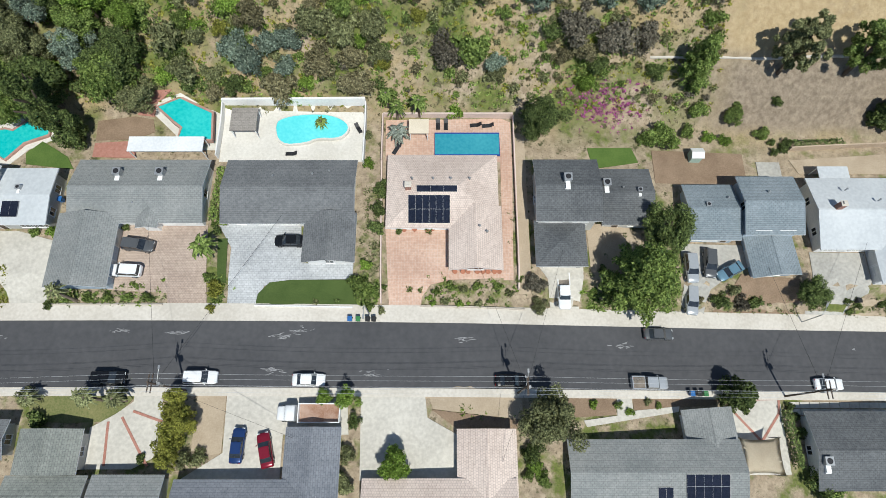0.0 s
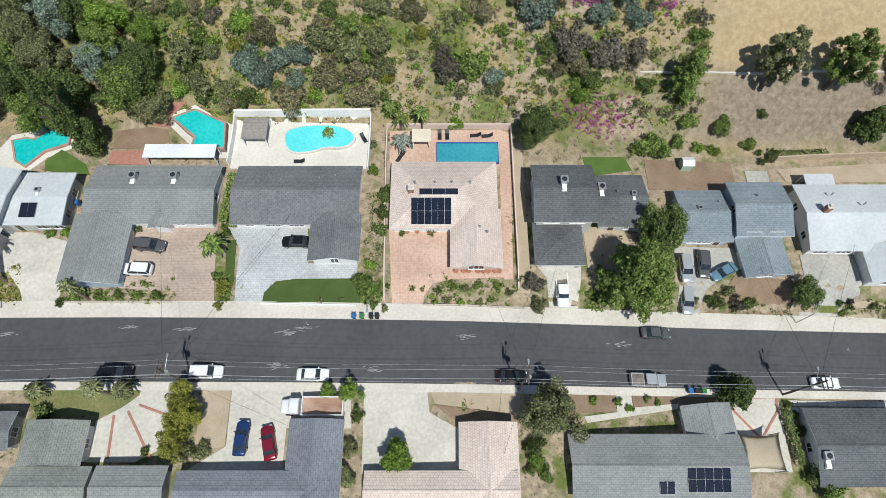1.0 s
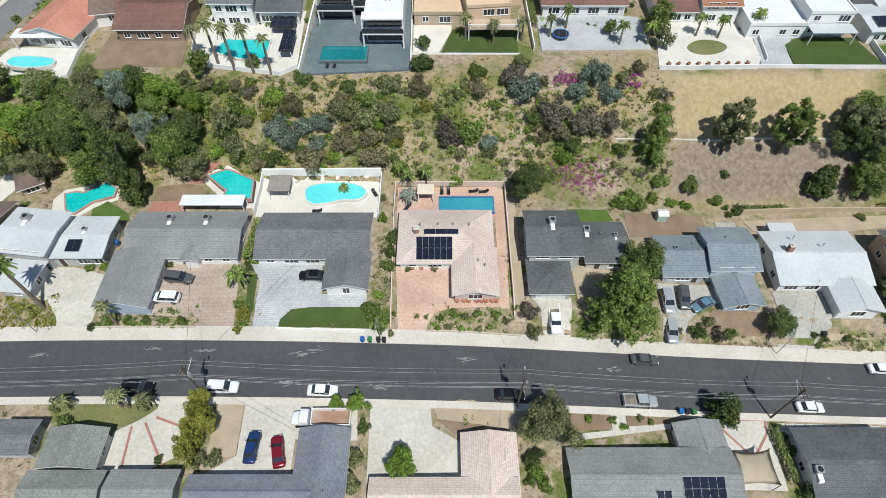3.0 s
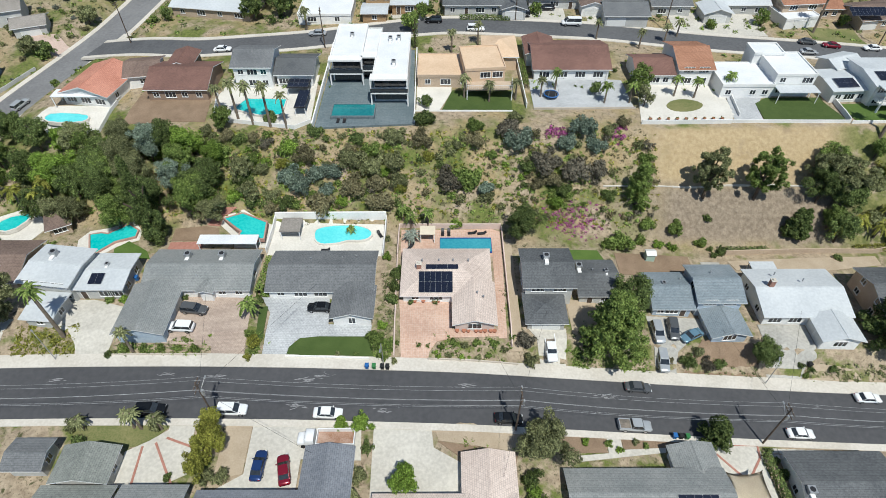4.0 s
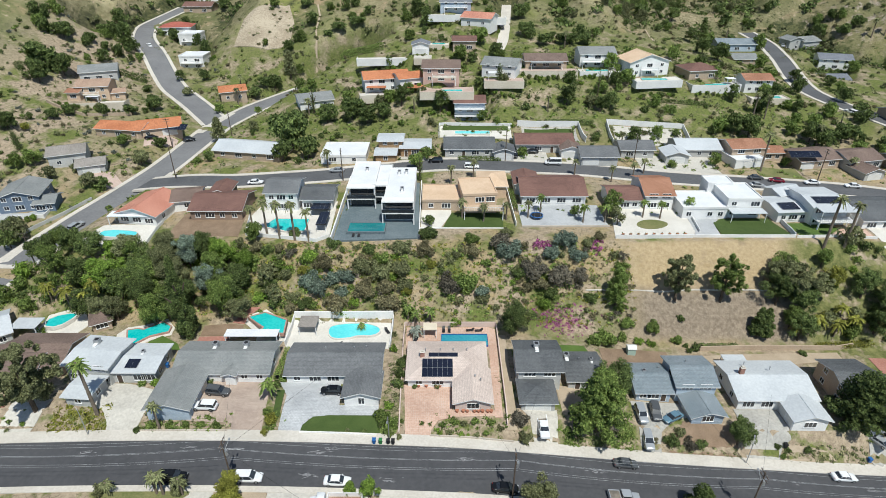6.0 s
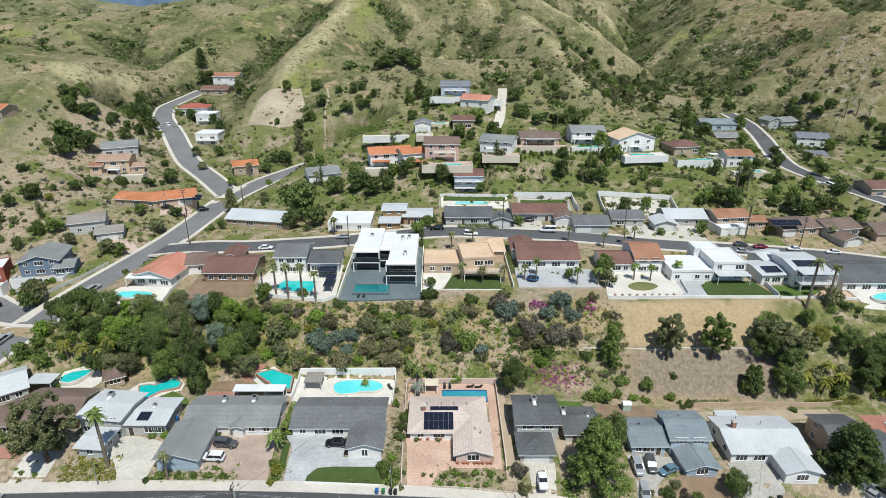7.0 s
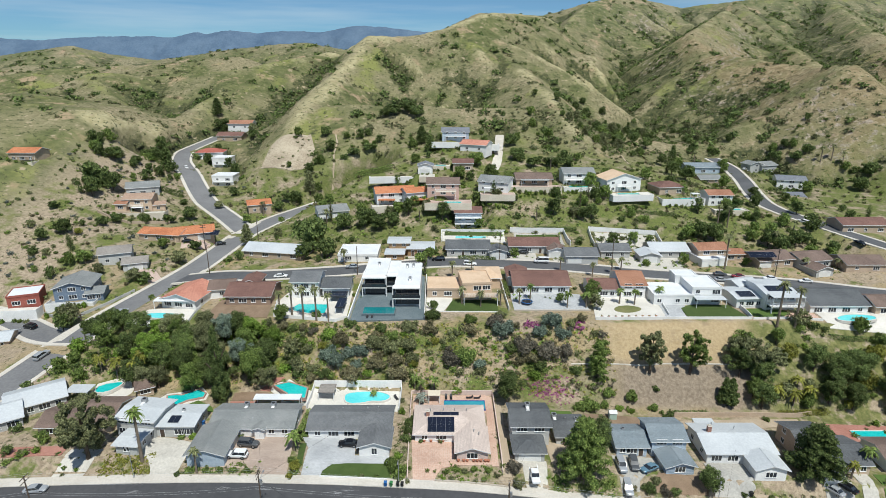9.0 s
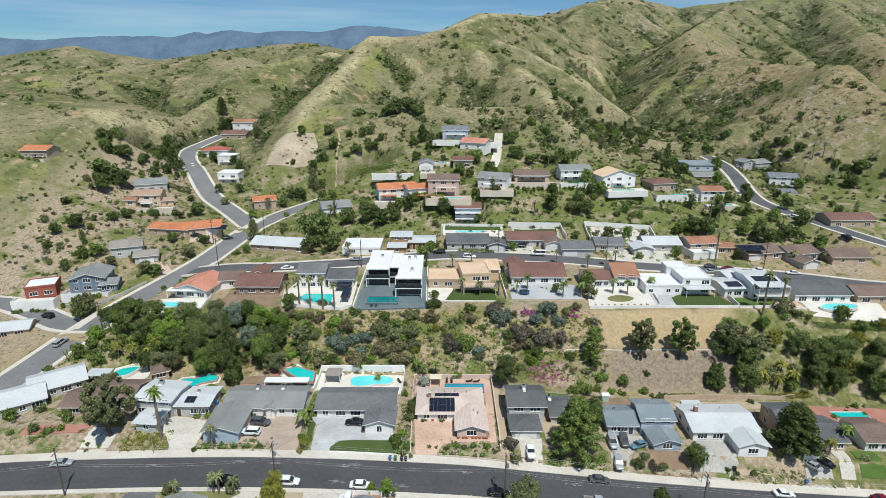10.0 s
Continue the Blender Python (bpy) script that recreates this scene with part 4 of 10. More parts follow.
def vehicle(kind, colour, x, y, heading, label, z=None, extra=""):
    length, rows, cab, high = SHAPES[kind]
    car = new("car" if kind in ("sedan", "suv") else ("pickup_truck" if kind == "pickup" else "van"))
    if z is None:
        z = ground_height(x, y) + 0.3
        if 7.4 < y < 18:
            z = lerp_rows(STREET, x) + 0.06
    slope = (ground_height(x + math.cos(radians(heading)), y + math.sin(radians(heading))) - ground_height(x - math.cos(radians(heading)), y - math.sin(radians(heading)))) / 2
    car.matrix_basis = pose(x, y, z, 0, 0, heading) @ pose(0, 0, 0, 0, -math.degrees(math.atan(slope)) if abs(slope) < 0.3 else 0, 0)
    tagged(car, label, {"sedan": "car", "suv": "suv", "pickup": "pickup truck", "van": "van"}[kind], kind="")
    skin = PAINTS[colour]

    def body(bm):
        loft(bm, rows)

    ob = piece("body", kept(("car_body", kind, colour), body, (skin,)), car, Matrix())
    deck = rows[2][3]
    b0, r0, r1, f1 = cab

    def glass(bm):
        hw = rows[2][1] - 0.08
        v = [bm.verts.new(p) for p in ((b0, -hw, deck - 0.1), (f1, -hw, deck - 0.1), (f1, hw, deck - 0.1), (b0, hw, deck - 0.1), (r0, -hw + 0.16, high - 0.05), (r1, -hw + 0.16, high - 0.05), (r1, hw - 0.16, high - 0.05), (r0, hw - 0.16, high - 0.05))]
        for q in ((0, 1, 5, 4), (1, 2, 6, 5), (2, 3, 7, 6), (3, 0, 4, 7), (4, 5, 6, 7)):
            bm.faces.new([v[i] for i in q])

    def lid(bm):
        hw = rows[2][1] - 0.2
        v = [(r0 - 0.10, -hw * 0.9), (r0 + 0.05, -hw), (r1 - 0.05, -hw), (r1 + 0.08, -hw * 0.88), (r1 + 0.14, 0), (r1 + 0.08, hw * 0.88), (r1 - 0.05, hw), (r0 + 0.05, hw), (r0 - 0.10, hw * 0.9), (r0 - 0.14, 0)]
        prism(bm, v, high - 0.08, high - 0.03)
        prism(bm, [((a - (r0 + r1) / 2) * 0.88 + (r0 + r1) / 2, b * 0.86) for a, b in v], high - 0.03, high + 0.01)

    piece("window_glass", kept(("car_windows", kind), glass, (GLASS,)), car, Matrix(), "dark tinted car windows")
    roof = piece("roof", kept(("car_roof", kind, colour), lid, (skin,)), car, Matrix())
    hw = rows[2][1] - 0.2
    for s in (-1, 1):
        for k, (a, b) in enumerate((((b0 + 0.05, s * (hw + 0.09)), (r0, s * hw)), ((f1 - 0.03, s * (hw + 0.09)), (r1, s * hw)), (((b0 + f1) / 2, s * (hw + 0.11)), ((r0 + r1) / 2, s * hw)))):
            piece("pillar", kept(("pillar", kind, colour, s, k), lambda bm: tube(bm, (a[0], a[1], deck - 0.05), (b[0], b[1], high - 0.05), 0.032, 0.032, 4), (skin,)), roof, Matrix())
    wr = 0.33 if kind == "sedan" else 0.38
    for wx in (-length * 0.30, length * 0.31):
        for s in (-1, 1):
            wheel = piece("wheel", kept(("wheel_tyre", wr), lambda bm: tube(bm, (0, -0.11, 0), (0, 0.11, 0), wr, wr, 14), (TYRE,)), car, pose(wx, s * (rows[2][1] - 0.1), wr))
            piece("rim", kept(("wheel_rim", wr), lambda bm: tube(bm, (0, -0.118, 0), (0, 0.118, 0), wr * 0.6, wr * 0.6, 10), (RIM,)), wheel, Matrix())
    for s in (-1, 1):
        piece("headlight", kept(("headlight",), lambda bm: box(bm, -0.12, 0.08, -0.16, 0.16, -0.07, 0.07), (LAMP_CLEAR,)), car, pose(length / 2 - 0.12, s * 0.58, rows[-1][3] - 0.04))
        piece("tail_light", kept(("tail_light",), lambda bm: box(bm, -0.06, 0.1, -0.13, 0.13, -0.09, 0.09), (LAMP_RED,)), car, pose(-length / 2 + 0.1, s * 0.62, rows[0][3] + 0.02))
        piece("mirror", kept(("mirror", colour), lambda bm: box(bm, -0.07, 0.07, -0.1, 0.1, -0.06, 0.06), (skin,)), car, pose(cab[3] - 0.35, s * (rows[2][1] + 0.06), deck + 0.05))
    if kind == "pickup":
        def bed(bm):
            box(bm, -2.6, -0.85, -0.8, 0.8, 1.085, 1.125)
        piece("bed", kept(("bed",), bed, (BED,)), car, Matrix(), "worn truck bed with odds and ends")
        piece("bed_rail", kept(("bed_rail", colour), lambda bm: (box(bm, -2.7, -0.8, -0.97, -0.82, 1.08, 1.24), box(bm, -2.7, -0.8, 0.82, 0.97, 1.08, 1.24), box(bm, -2.8, -2.66, -0.95, 0.95, 1.0, 1.24)), (skin,)), car, Matrix())
    return car

# ---- plants ----
def leaf_material(name, low, high):
    m = bpy.data.materials.new(name)
    m.use_nodes = True
    n, l = m.node_tree.nodes, m.node_tree.links
    b = n["Principled BSDF"]
    b.inputs["Roughness"].default_value, b.inputs["Specular IOR Level"].default_value = 0.7, 0.15
    isle, info = n.new("ShaderNodeNewGeometry"), n.new("ShaderNodeObjectInfo")
    mix, hsv, vary = n.new("ShaderNodeMix"), n.new("ShaderNodeHueSaturation"), n.new("ShaderNodeMapRange")
    mix.data_type = "RGBA"
    mix.inputs["A"].default_value, mix.inputs["B"].default_value = rgb(*low), rgb(*high)
    l.new(isle.outputs["Random Per Island"], mix.inputs["Factor"])
    vary.inputs["To Min"].default_value, vary.inputs["To Max"].default_value = 0.75, 1.25
    l.new(info.outputs["Random"], vary.inputs["Value"])
    l.new(vary.outputs[0], hsv.inputs["Value"])
    speck, tone, fine = n.new("ShaderNodeTexNoise"), n.new("ShaderNodeMapRange"), n.new("ShaderNodeMix")
    speck.inputs["Scale"].default_value, speck.inputs["Detail"].default_value = 4.5, 3
    l.new(isle.outputs["Position"], speck.inputs["Vector"])
    l.new(speck.outputs["Fac"], tone.inputs["Value"])
    tone.inputs["From Min"].default_value, tone.inputs["From Max"].default_value = 0.36, 0.64
    tone.inputs["To Min"].default_value, tone.inputs["To Max"].default_value = 0.55, 1.55
    fine.data_type, fine.blend_type = "RGBA", "MULTIPLY"
    fine.inputs["Factor"].default_value = 1.0
    l.new(mix.outputs["Result"], fine.inputs["A"])
    l.new(tone.outputs[0], fine.inputs["B"])
    l.new(fine.outputs["Result"], hsv.inputs["Color"])
    l.new(hsv.outputs["Color"], b.inputs["Base Color"])
    through_leaf, both = n.new("ShaderNodeBsdfTranslucent"), n.new("ShaderNodeMixShader")
    both.inputs[0].default_value = 0.28
    l.new(hsv.outputs["Color"], through_leaf.inputs["Color"])
    l.new(b.outputs[0], both.inputs[1])
    l.new(through_leaf.outputs[0], both.inputs[2])
    l.new(both.outputs[0], n["Material Output"].inputs["Surface"])
    return m


LEAVES = {
    "dark": leaf_material("dark_green_leaves", (0.040, 0.064, 0.022), (0.188, 0.242, 0.078)),
    "green": leaf_material("green_leaves", (0.066, 0.108, 0.026), (0.255, 0.330, 0.092)),
    "bright": leaf_material("bright_green_leaves", (0.085, 0.150, 0.020), (0.260, 0.370, 0.075)),
    "olive": leaf_material("olive_leaves", (0.088, 0.100, 0.045), (0.290, 0.305, 0.148)),
    "yellow": leaf_material("yellow_green_leaves", (0.130, 0.140, 0.025), (0.320, 0.320, 0.070)),
    "brown": leaf_material("brownish_leaves", (0.100, 0.092, 0.050), (0.262, 0.238, 0.132)),
    "blue": leaf_material("blue_green_leaves", (0.100, 0.140, 0.105), (0.280, 0.345, 0.265)),
    "purple": leaf_material("grey_brown_leaves", (0.085, 0.080, 0.060), (0.215, 0.192, 0.145)),
    "magenta": leaf_material("magenta_flowers", (0.16, 0.07, 0.10), (0.420, 0.110, 0.300)),
    "silver": leaf_material("silver_leaves", (0.14, 0.16, 0.13), (0.280, 0.310, 0.260)),
}
BARK = material("bark", (0.075, 0.055, 0.04), (0.15, 0.115, 0.085), 0.5, 0.95, 0.5)
PALM_BARK = material("palm_bark", (0.14, 0.11, 0.08), (0.23, 0.19, 0.15), 0.3, 0.95, 0.6)


def leaf(verts, faces, p, size, out, rnd, aspect=1.0):
    """One small leaf tuft, turned mostly outwards and to the light."""
    out = (out * 0.9 + Vector((0, 0, 0.25)) + Vector((rnd.gauss(0, 0.34), rnd.gauss(0, 0.34), rnd.gauss(0, 0.34)))).normalized()
    a = Vector((rnd.gauss(0, 1), rnd.gauss(0, 1), rnd.gauss(0, 1))).normalized()
    side = out.cross(a)
    if side.length < 0.05:
        side = out.orthogonal()
    side.normalize()
    fwd = (out.cross(side) + out * rnd.uniform(-0.3, 0.5)).normalized()
    k = len(verts)
    s = size * rnd.uniform(0.7, 1.3)
    for q in (-side * s * 0.48, fwd * s * 1.1 + out * s * 0.15, side * s * 0.48):
        verts.append(p + Vector((q.x, q.y, q.z / aspect)))
    faces.append((k, k + 1, k + 2))


def crown_mesh(kind, leaves, seed, count, size, aspect=1):
    """A crown of unit radius and unit height, of clumps of leaves."""
    key = ("crown", kind, leaves, seed, count, aspect)
    if key in KEPT:
        return KEPT[key]
    rnd = random.Random(seed * 31 + len(kind) * 7)
    verts, faces, clumps = [], [], []
    if kind == "broad":
        lean = Vector((rnd.uniform(-0.12, 0.12), rnd.uniform(-0.12, 0.12), 0))
        for k in range(46):
            a, u = rnd.uniform(0, 6.283), rnd.random() ** 0.6
            z = rnd.uniform(0.22, 0.92)
            reach = math.sqrt(max(0.05, 1 - ((z - 0.5) / 0.5) ** 2)) * (0.8 + 0.22 * math.sin(a * 3 + seed * 2) + 0.1 * math.sin(a * 5 + seed))
            rr = reach * 0.82 * math.sqrt(u)
            clumps.append((Vector((rr * math.cos(a), rr * math.sin(a), z)) + lean * z, rnd.uniform(0.11, 0.25), 0.6))
        clumps.append((Vector((0, 0, 0.46)), 0.46, 0.7))
    elif kind == "shrub":
        for k in range(14):
            a, rr = rnd.uniform(0, 6.283), rnd.uniform(0.1, 0.75)
            clumps.append((Vector((rr * math.cos(a), rr * math.sin(a), rnd.uniform(0.2, 0.68))), rnd.uniform(0.18, 0.34), 0.8))
        clumps.append((Vector((0, 0, 0.36)), 0.5, 0.8))
    elif kind == "pine":
        for k in range(60):
            z = (k + rnd.random()) / 60 * 0.9 + 0.06
            a = k * 2.4 + rnd.uniform(-0.3, 0.3)
            reach = (1.04 - z) ** 0.7 * rnd.uniform(0.68, 1.0) * (0.75 + 0.25 * min(1.0, z * 4))
            for u in (0.4, 0.75, 1.0):
                clumps.append((Vector((reach * u * math.cos(a), reach * u * math.sin(a), z + 0.02 * u)), rnd.uniform(0.10, 0.17), 0.34))
    elif kind == "cone":
        for k in range(90):
            z = k / 90
            a = k * 2.4 + rnd.uniform(-0.4, 0.4)
            reach = min(1.0, 0.6 + z * 3) * (1.0 - z) ** 0.66 * rnd.uniform(0.25, 0.82)
            clumps.append((Vector((reach * math.cos(a), reach * math.sin(a), 0.04 + z * 0.9)), rnd.uniform(0.15, 0.24) * (1.15 - 0.5 * z), 0.30))
    elif kind == "column":
        for k in range(20):
            z = k / 20
            clumps.append((Vector((0.2 * math.cos(k * 2.4), 0.2 * math.sin(k * 2.4), 0.05 + z * 0.9)), 0.35 + 0.5 * math.sin(min(1, (1 - z) * 1.5) * 1.5), 0.09))
    elif kind == "sparse":
        for k in range(80):
            a, z = rnd.uniform(0, 6.283), rnd.uniform(0.22, 0.98)
            rr = math.sqrt(max(0.04, 1 - ((z - 0.55) / 0.5) ** 2)) * 0.9 * math.sqrt(rnd.random()) * (0.8 + 0.25 * math.sin(a * 3 + seed))
            clumps.append((Vector((rr * math.cos(a), rr * math.sin(a), z)), rnd.uniform(0.07, 0.15), 0.55))
    total = sum(r * r for _, r, _ in clumps)
    for c, r, flat in clumps:
        for k in range(int(count * r * r / total)):
            d = Vector((rnd.gauss(0, 1), rnd.gauss(0, 1), rnd.gauss(0.25, 1))).normalized()
            p = c + Vector((d.x, d.y, d.z * flat)) * r * rnd.uniform(0.62, 1.12)
            if p.z < 0.02:
                p.z = 0.02 + rnd.random() * 0.05
            leaf(verts, faces, p, size, d, rnd, aspect)
    me = bpy.data.meshes.new("crown")
    me.from_pydata([tuple(v) for v in verts], [], faces)
    me.materials.append(LEAVES[leaves])
    KEPT[key] = me
    return me


def trunk_mesh(seed, forks):
    key = ("trunk", seed, forks)
    if key not in KEPT:
        rnd = random.Random(seed)
        bm = bmesh.new()
        tube(bm, (0, 0, -0.06), (0.02, 0.01, 0.45), 0.055, 0.038, 7)
        tube(bm, (0.02, 0.01, 0.44), (0, 0, 0.85), 0.038, 0.012, 6)
        for k in range(forks):
            a, z = k * 6.283 / forks + rnd.random(), rnd.uniform(0.25, 0.5)
            tube(bm, (0.02, 0.01, z), (math.cos(a) * 0.2, math.sin(a) * 0.2, z + rnd.uniform(0.15, 0.3)), 0.024, 0.008, 5)
        me = bpy.data.meshes.new("trunk")
        bm.to_mesh(me)
        bm.free()
        me.materials.append(BARK)
        KEPT[key] = me
    return KEPT[key]


PLANT_LABELS = {
    "broad": "{} leafy tree with a rounded uneven crown", "pine": "{} tall pine with tiered ragged boughs", "cone": "{} tall conical conifer", "column": "{} slender columnar cypress",
    "sparse": "{} open-crowned tree with thin foliage", "shrub": "{} leafy shrub on the slope", "box": "{} clipped leafy hedge",
}
LEAF_WORDS = {"dark": "dark green", "green": "mid-green", "bright": "bright green", "olive": "olive green", "yellow": "yellow-green", "brown": "brownish dry", "blue": "blue-green", "purple": "brownish grey", "magenta": "magenta flowering", "silver": "silvery grey"}
plant_count = [0]


def plant(kind, leaves, x, y, high, r, long=0.0, turn=None):
    """A tree or shrub of height high and crown radius r, rooted at x, y."""
    plant_count[0] += 1
    k = plant_count[0]
    z = lie(x, y)
    ang = (k * 47) % 360 if turn is None else turn
    label = PLANT_LABELS[kind].format(LEAF_WORDS[leaves])
    if kind == "box":
        rnd, verts, faces = random.Random(k), [], []
        for _ in range(int(long * (high * 2 + r * 2) * 26)):
            p = Vector((rnd.uniform(-long / 2, long / 2), rnd.uniform(-r, r), rnd.uniform(0, high)))
            out = rnd.choice((Vector((0, 0, 1)), Vector((0, -1, 0)), Vector((0, 1, 0))))
            if out.z:
                p.z = high + 0.12 * wave(p.x * 3, k, 4, 3)
            else:
                p.y = out.y * r * (1 + 0.2 * wave(p.x * 3, p.z * 3, 3, 4))
            c = pose(x, y, 0, 0, 0, ang) @ Vector((p.x, 0, 0))
            p.z += lie(c.x, c.y) - z
            leaf(verts, faces, p, 0.26, out, rnd)
        me = bpy.data.meshes.new("hedge")
        me.from_pydata([tuple(v) for v in verts], [], faces)
        me.materials.append(LEAVES[leaves])
        ob = new("hedge", me)
        ob.matrix_basis = pose(x, y, z, 0, 0, ang)
        return tagged(ob, label, "hedge")
    if kind == "shrub":
        n, size = (2000, 0.105) if r > 1.6 else (800, 0.15)
        if y > 75:
            n, size = 420, 0.2
        ob = new("shrub", crown_mesh(kind, leaves, k % 4, n, size))
        ob.matrix_basis = pose(x, y, z - 0.1, 0, 0, ang) @ Matrix.Diagonal((r, r * (0.8 + 0.13 * (k % 4)), high, 1))
        return tagged(ob, label, "shrub", group="slope shrubs")
    tree = new("tree")
    tree.matrix_basis = pose(x, y, z, 0, 0, ang)
    tagged(tree, label, "tree")
    if y < 75:
        n, size = (11000, 0.052) if r > 4.5 else ((7200, 0.064) if r > 3.2 else (4000, 0.084))
    else:
        n, size = (2600, 0.098) if r > 4.5 else ((1800, 0.118) if r > 3.2 else (1100, 0.145))
    if kind in ("pine", "sparse"):
        n, size = int(n * 1.5), size * 1.08
    if kind == "cone":
        n, size = int(n * 2.2), size * 1.25
    if kind == "column":
        n, size = 900, 0.2
    low = {"broad": 0.12, "pine": 0.06, "cone": 0.02, "column": 0.01, "sparse": 0.1}[kind]
    me = crown_mesh(kind, leaves, k % 4, n, size, max(1, round(high * (1 - low) / r)))
    piece("crown", me, tree, pose(0, 0, high * low) @ Matrix.Diagonal((r, r * (0.85 + 0.1 * (k % 4)), high * (1 - low), 1)))
    piece("trunk", trunk_mesh(k % 3, 5), tree, Matrix.Diagonal((high * 0.6, high * 0.6, high, 1)))
    return tree


def palm_fronds(seed, leaves, n):
    key = ("fronds", seed, leaves)
    if key not in KEPT:
        rnd = random.Random(seed)
        verts, faces = [], []
        for k in range(n):
            a = k * 2.4 + rnd.uniform(-0.2, 0.2)
            up = rnd.uniform(-0.35, 0.9)
            d = Vector((math.cos(a), math.sin(a), 0))
            side = Vector((-d.y, d.x, 0))
            prev = None
            for j in range(7):
                u = j / 6
                p = d * u * (0.95 - 0.2 * abs(up)) + Vector((0, 0, up * u - 0.75 * u * u))
                wide = 0.17 * math.sin(min(1, u * 1.2 + 0.12) * 2.9) + 0.01
                cur = (p - side * wide - Vector((0, 0, wide * 0.5)), p, p + side * wide - Vector((0, 0, wide * 0.5)))
                if prev:
                    for h in (0, 1):
                        q = len(verts)
                        verts += [prev[h], cur[h], cur[h + 1], prev[h + 1]]
                        faces.append((q, q + 1, q + 2, q + 3))
                prev = cur
        me = bpy.data.meshes.new("fronds")
        me.from_pydata([tuple(v) for v in verts], [], faces)
        me.materials.append(LEAVES[leaves])
        KEPT[key] = me
    return KEPT[key]


def palm(x, y, high, r, leaves="green"):
    plant_count[0] += 1
    k = plant_count[0]
    tree = new("palm_tree")
    tree.matrix_basis = pose(x, y, lie(x, y), 0, 0, k * 53 % 360)
    tagged(tree, ("tall" if high > 7 else "small") + " palm with arching " + LEAF_WORDS[leaves] + " fronds", "palm tree")
    thick = 0.14 + 0.012 * high
    piece("trunk", kept(("palm_trunk",), lambda bm: (tube(bm, (0, 0, -0.05), (0.01, 0, 0.5), 1.25, 1.0, 8), tube(bm, (0.01, 0, 0.5), (0.0, 0, 1.0), 1.0, 0.85, 8)), (PALM_BARK,)), tree, Matrix.Diagonal((thick, thick, high, 1)))
    piece("fronds", palm_fronds(k % 3, leaves, 26), tree, pose(0, 0, high - 0.1) @ Matrix.Diagonal((r, r, r, 1)))
    return tree

# ---- houses ----
home = house("long white metal-roofed house beside a pool", -72.0, 35.5, 3.38)
block(home, -72.0, 35.5, 10.4, 9.9, -7, 3.38, 4.6, "sx", METAL, GREY_WALL, "S:WWW")
block(home, -63.6, 35.5, 9.8, 9.3, 0, 3.19, 3.2, "sx", METAL, GREY_WALL, "S:d_WW E:ww")
block(home, -71.2, 27.5, 6.1, 6.6, -5, 3.30, 2.7, "sx", METAL, GREY_WALL, "S:w E:w")
home = house("grey shingled L-shaped house with pale blue gable", -46.2, 36.8, 2.80)
block(home, -46.2, 36.8, 20.3, 10.6, 0, 2.80, 2.6, "gx", GREY_SHINGLE, WHITE, "S:___dww N:wWwW E:w")
block(home, -53.1, 27.3, 9.2, 11.5, 0, 2.85, 2.6, "gy", GREY_SHINGLE, BLUE_SIDING, "E:gg S:")
block(home, -44.2, 33.3, 3.3, 5.3, 0, 2.75, 2.9, "gy", GREY_SHINGLE, WHITE, "S:")
home = house("dark grey shingled house with white garage wing", -23.5, 37.0, 2.21)
block(home, -23.5, 37.0, 20.3, 10.7, 0, 2.21, 2.6, "gx", DARK_SHINGLE, WHITE, "S:wWWdw N:WwW")
block(home, -17.0, 29.5, 7.9, 7.9, 0, 2.04, 2.7, "gy", DARK_SHINGLE, WHITE, "S:_p_ W:gg E:ww")
home = house("pale pink tiled house with terracotta forecourt", -0.1, 37.4, 1.60)
block(home, -0.1, 37.4, 17.3, 12.4, 0, 1.60, 2.5, "hip", PINK_TILE, WHITE, "S:wWwd N:WwWw")
block(home, 4.9, 29.7, 8.1, 10.2, 0, 1.56, 2.5, "gy", PINK_TILE, PINK_WALL, "S:_W_ W:ww E:ww")
home = house("dark roofed split-level house with pale garage door", 18.8, 36.7, 0.94)
block(home, 18.8, 36.7, 9.9, 10.3, 0, 0.94, 5.0, "gx", CHAR_SHINGLE, GREY_WALL, "S:WW W:w N:ww")
block(home, 17.8, 29.0, 7.8, 7.4, 0, 1.02, 2.5, "hip", CHAR_SHINGLE, GREY_WALL, "S:G")
block(home, 28.7, 37.1, 8.3, 9.6, 0, -0.04, 2.7, "gx", CHAR_SHINGLE, GREY_WALL, "S:dW N:ww")
home = house("blue-grey split-level house with shingled roofs", 51.1, 35.6, -1.93)
block(home, 51.1, 35.6, 9.2, 9.9, 0, -1.93, 4.6, "gx", BLUE_SHINGLE, BLUE_SIDING, "S:WW W:w E:ww")
block(home, 42.4, 35.0, 8.2, 9.5, 0, -1.25, 2.6, "gx", BLUE_SHINGLE, BLUE_SIDING, "S:wWd N:ww")
block(home, 51.4, 28.3, 7.7, 7.2, 4, -2.04, 2.3, "gy", BLUE_SHINGLE, BLUE_SIDING, "S:W W:g")
home = house("white roofed house with low front wing", 67.4, 35.1, -2.35)
block(home, 67.4, 35.1, 17.0, 12.3, 0, -2.35, 3.0, "gx", METAL, WHITE, "S:WWd_ W:ww N:wWww", 0.13)
block(home, 71.5, 26.9, 8.0, 6.6, 0, -2.56, 2.9, "gy", METAL, WHITE, "S:W W:gg")
home = house("tan stucco house under dark flat-pitched roofs", 85.3, 34.8, -3.13)
block(home, 85.3, 34.8, 8.8, 12.2, 0, -3.13, 4.6, "gx", CHAR_SHINGLE, TAN_WALL, "W:ww S:WW")
